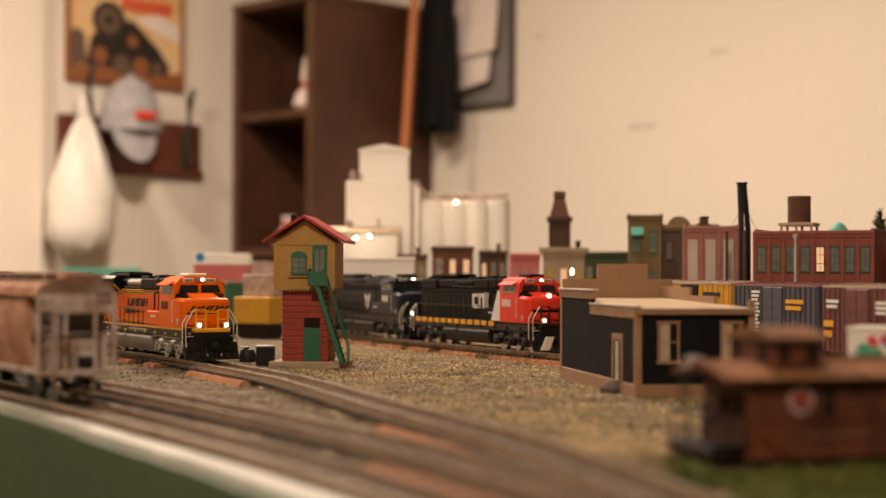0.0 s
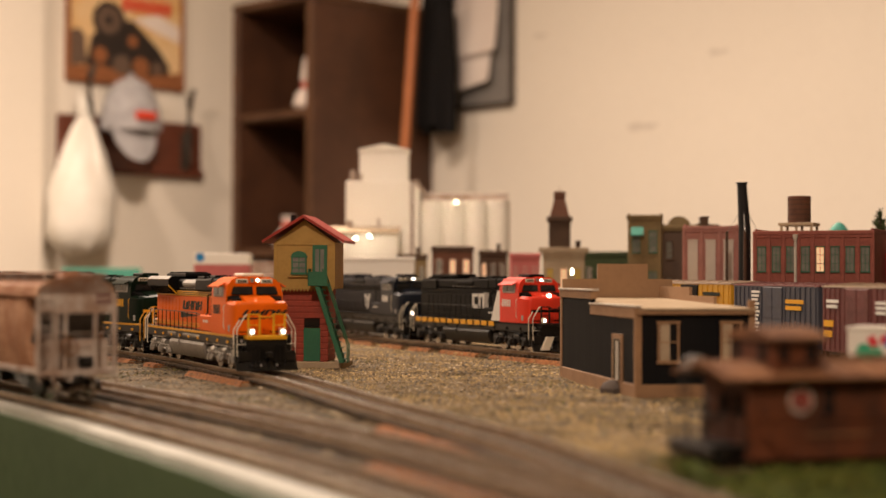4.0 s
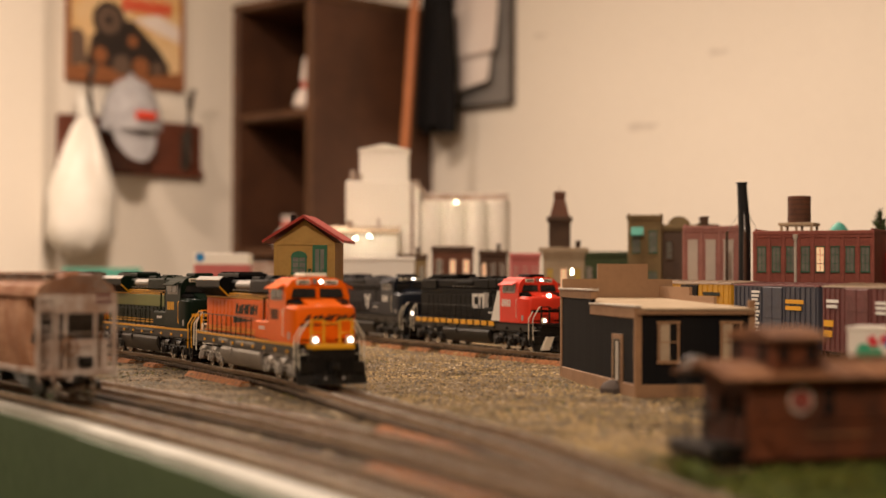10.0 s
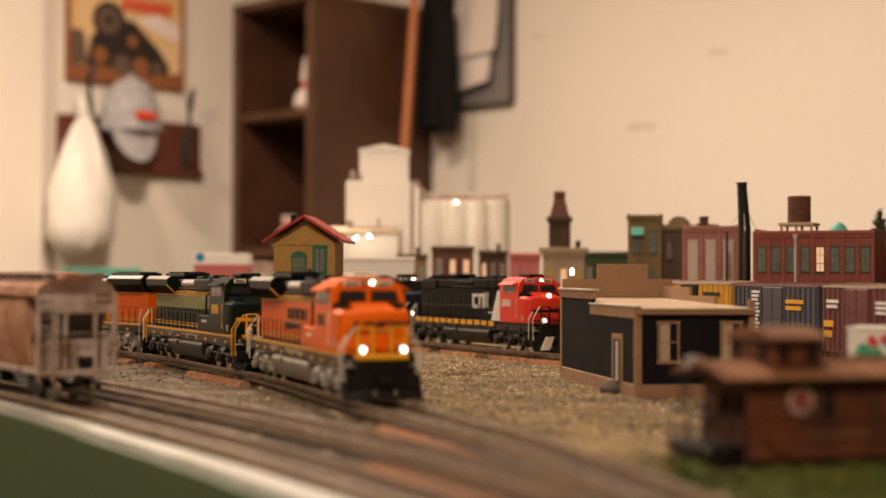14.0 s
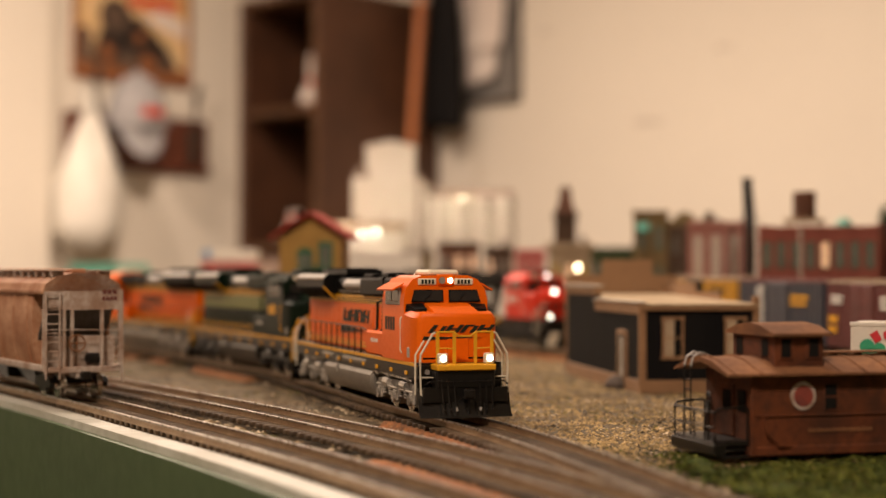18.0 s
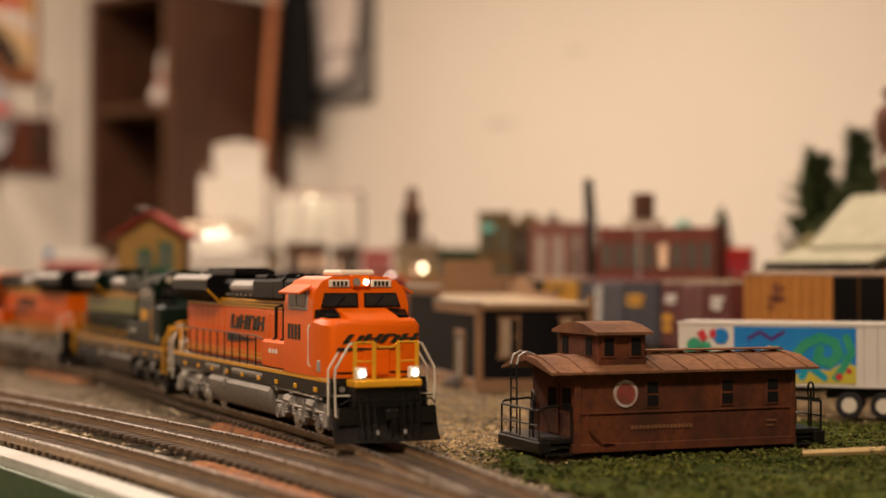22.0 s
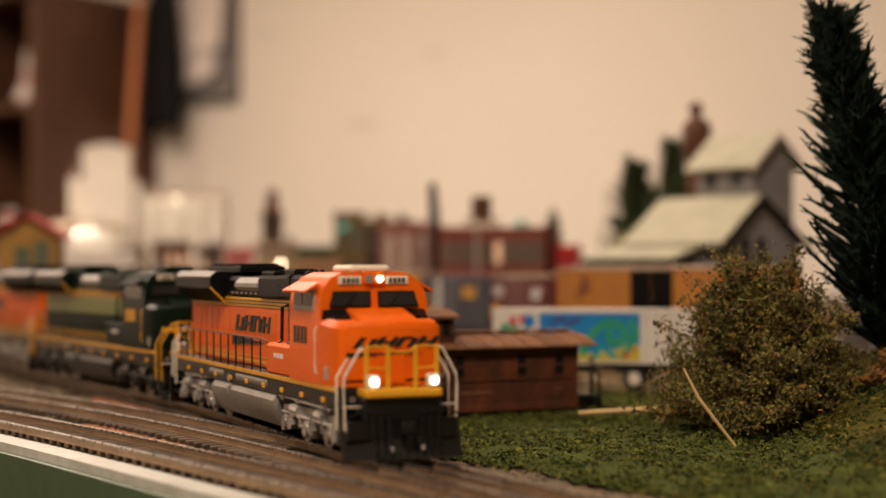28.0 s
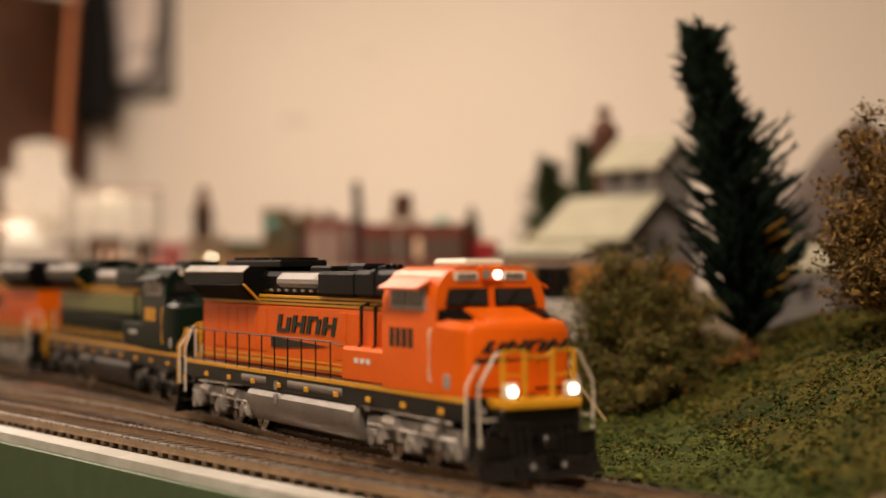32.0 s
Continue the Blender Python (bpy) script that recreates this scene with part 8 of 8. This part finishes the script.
def inside(x, y, poly):
    hit = False
    for (x0, y0), (x1, y1) in zip(poly, poly[1:] + poly[:1]):
        if (y0 > y) != (y1 > y) and x < x0 + (x1 - x0) * (y - y0) / (y1 - y0):
            hit = not hit
    return hit


def turf(name, label, keep, mat, lift, step=0.0035):
    """A thin uneven mat that follows the ground."""
    idx, vs, fs = {}, [], []
    x0, y0 = 0.075, -0.13
    for i in range(int(0.47 / step)):
        for j in range(int(0.76 / step)):
            x, y = x0 + i * step, y0 + j * step
            jx, jy = x + noise.noise(Vector((x * 90, y * 90, 4))) * 0.006, y + noise.noise(Vector((x * 90, y * 90, 9))) * 0.006
            if inside(jx, jy, GP) and keep(jx, jy):
                cl = float(np.sqrt(((TRACKS - (x, y)) ** 2).sum(1).min()))
                if cl < 0.0175:
                    continue
                idx[i, j] = len(vs)
                bumpy = 0.0010 * noise.noise(Vector((x * 130, y * 130, 2))) + 0.0009 * noise.noise(Vector((x * 320, y * 320, 6)))
                vs.append((x, y, gz(x, y) + lift + bumpy))
    for (i, j) in idx:
        if all(k in idx for k in ((i + 1, j), (i + 1, j + 1), (i, j + 1))):
            fs.append((idx[i, j], idx[i + 1, j], idx[i + 1, j + 1], idx[i, j + 1]))
    me4 = bpy.data.meshes.new(name)
    me4.from_pydata(vs, [], fs)
    me4.polygons.foreach_set("use_smooth", [True] * len(fs))
    me4.materials.append(mat)
    return tagged(new(name, me4), label, "grass", "", "stuff")


CAB_XY = (0.1356, 0.5340)


def beside_caboose(x, y):
    """Bare soil under and just round the caboose."""
    dx, dy = x - CAB_XY[0], y - CAB_XY[1]
    u, v = dx * 0.9602 + dy * 0.2787, -dx * 0.2787 + dy * 0.9602
    return abs(u) < 0.056 and -0.021 < v


flat = lambda x, y: hill(x, y) < 0.007 and not beside_caboose(x, y)
steep = lambda x, y: hill(x, y) >= 0.004
turf("grass_mat", "dark green foam turf around the caboose", flat, GRASSM, 0.0012)
turf("slope_turf", "olive and moss green turf covering the slope", steep, OLIVEM, 0.0012)
OLIVEBLADE = material("olive_fibre", (0.15, 0.115, 0.02), 0.9, 0, (0.055, 0.056, 0.012), 0.7, 300, 25, 0.2, 0.0001, spec=0.05)
island_tint(OLIVEBLADE, 0.6)
NEAR_TRACKS = TRACKS[TRACKS[:, 1] < 0.72]


def foam_turf(name, label, count, keep, mat, size, seed, rise, thin=0.0):
    """Ground foam: small torn clumps heaped over the mat."""
    rnd = random.Random(seed)
    vs, fs = [], []
    for k in range(count):
        x, y = rnd.uniform(0.065, 0.45), -0.10 + 0.74 * rnd.random()
        if not inside(x + rnd.gauss(0, 0.003), y + rnd.gauss(0, 0.003), GP) or not keep(x, y):
            continue
        if noise.noise(Vector((x * 70, y * 70, seed))) < thin - rnd.random() * 0.3:
            continue
        if x < 0.24 and float(np.sqrt(((NEAR_TRACKS - (x, y)) ** 2).sum(1).min())) < 0.0165:
            continue
        heap = max(0.0, noise.noise(Vector((x * 120, y * 120, 3.3))) + 0.35) * rise
        z = gz(x, y) + 0.0009 + heap * rnd.random()
        s_ = size * rnd.uniform(0.5, 1.4)
        n = len(vs)
        vs += [(x + rnd.uniform(-1, 1) * s_, y + rnd.uniform(-1, 1) * s_, z + rnd.uniform(-0.6, 0.9) * s_) for _ in range(4)]
        fs += [(n, n + 1, n + 2), (n, n + 1, n + 3), (n + 1, n + 2, n + 3), (n, n + 2, n + 3)]
    me5 = bpy.data.meshes.new(name)
    me5.from_pydata(vs, [], fs)
    me5.materials.append(mat)
    return tagged(new(name, me5), label, "grass", "", "stuff")


DARKBLADE = material("dark_green_foam", (0.032, 0.052, 0.012), 0.95, 0, (0.015, 0.024, 0.006), 0.7, 500, 40, 0.2, 0.0001, spec=0.05)
SOILM = material("brown_soil_crumb", (0.11, 0.075, 0.035), 0.95, 0, (0.06, 0.04, 0.02), 0.7, 500, 40, 0.2, 0.0001, spec=0.05)
for mm_ in (DARKBLADE, SOILM):
    island_tint(mm_, 0.6)
foam_turf("grass_foam", "green foam grass clumps round the caboose", 150000, flat, BLADEM, 0.0009, 21, 0.0028, -0.25)
foam_turf("dark_grass_foam", "dark green foam clumps in the grass", 60000, flat, DARKBLADE, 0.0009, 23, 0.0022, 0.0)
foam_turf("soil_crumbs", "brown soil crumbs between the grass", 48000, flat, SOILM, 0.0008, 25, 0.0012, 0.05)
foam_turf("slope_foam", "olive foam clumps on the slope", 110000, steep, OLIVEBLADE, 0.0010, 22, 0.0028, 0.0)
foam_turf("dark_slope_foam", "dark moss clumps on the slope", 90000, steep, DARKBLADE, 0.0010, 27, 0.0024, 0.0)
foam_bush("tiny moss-green tuft beside the spur track", pose(0.112, 0.205, 0.0), 0.006, 0.006, 0.007, 31, 700, BUSHM, None, 20)


# ---- motion of the train ----
# seconds and how far the nose of the leading locomotive has come along the main line
NOSE = [
    (0, 1.0048), (2, 1.0742), (5.5, 1.1526), (6, 1.1615), (6.5, 1.1699), (7, 1.1771), (7.5, 1.1855), (8, 1.1943), (8.5, 1.2044), (9, 1.2155), (9.5,
    1.2282), (10, 1.2422), (10.5, 1.2537), (11, 1.2647), (11.5, 1.2770), (12, 1.2905), (12.5, 1.3037), (13, 1.3158), (13.5, 1.3296), (14, 1.3436), (14.5,
    1.3554), (16.5, 1.4109), (17, 1.4210), (17.5, 1.4346), (18, 1.4449), (18.5, 1.4563), (19, 1.4667), (19.5, 1.4773), (20, 1.4888), (20.5, 1.5006), (21,
    1.5116), (21.5, 1.5225), (22, 1.5343), (22.5, 1.5433), (23, 1.5563), (23.5, 1.5694), (24, 1.5852), (24.5, 1.5996), (26.5, 1.6569), (27, 1.6772),
    (27.5, 1.6947), (28, 1.7126), (28.5, 1.7334), (29, 1.7489), (29.5, 1.7608), (30, 1.7762), (30.5, 1.7930), (31, 1.8082), (31.5, 1.8235), (32, 1.8432)
]


def on_line(line, s):
    """Pose of a vehicle whose middle is s along a line, carried by two trucks."""
    a, _ = line_at(line, s + 0.068)
    b, _ = line_at(line, s - 0.068)
    d = a - b
    return pose((a.x + b.x) / 2, (a.y + b.y) / 2, RAIL_Z, 0, 0, math.degrees(math.atan2(d.y, d.x)))


def nose_at(t):
    for (t0, s0), (t1, s1) in zip(NOSE, NOSE[1:]):
        if t <= t1:
            return s0 + (s1 - s0) * (t - t0) / (t1 - t0)
    return NOSE[-1][1]


def motions():
    times = [t for t, _ in NOSE]
    for k, (unit, turn) in enumerate(((lead, 0), (second_unit, 0), (third_unit, 180))):
        walk(unit, [(t, on_line(MAIN, s - HALF - UNIT * k) @ pose(0, 0, 0, 0, 0, turn)) for t, s in NOSE])
        # the wheels roll with the distance run
        steps = [i * 0.2 for i in range(161)]
        for truck in unit.children:
            if truck.name.startswith("truck"):
                for wheels in truck.children:
                    if wheels.name.startswith("wheelset"):
                        x = wheels.location.x
                        sign = -1 if turn else 1
                        walk(wheels, [(t, pose(x, 0, 0.0061, 0, sign * math.degrees((nose_at(t) - NOSE[0][1]) / 0.0061), 0)) for t in steps])


motions()
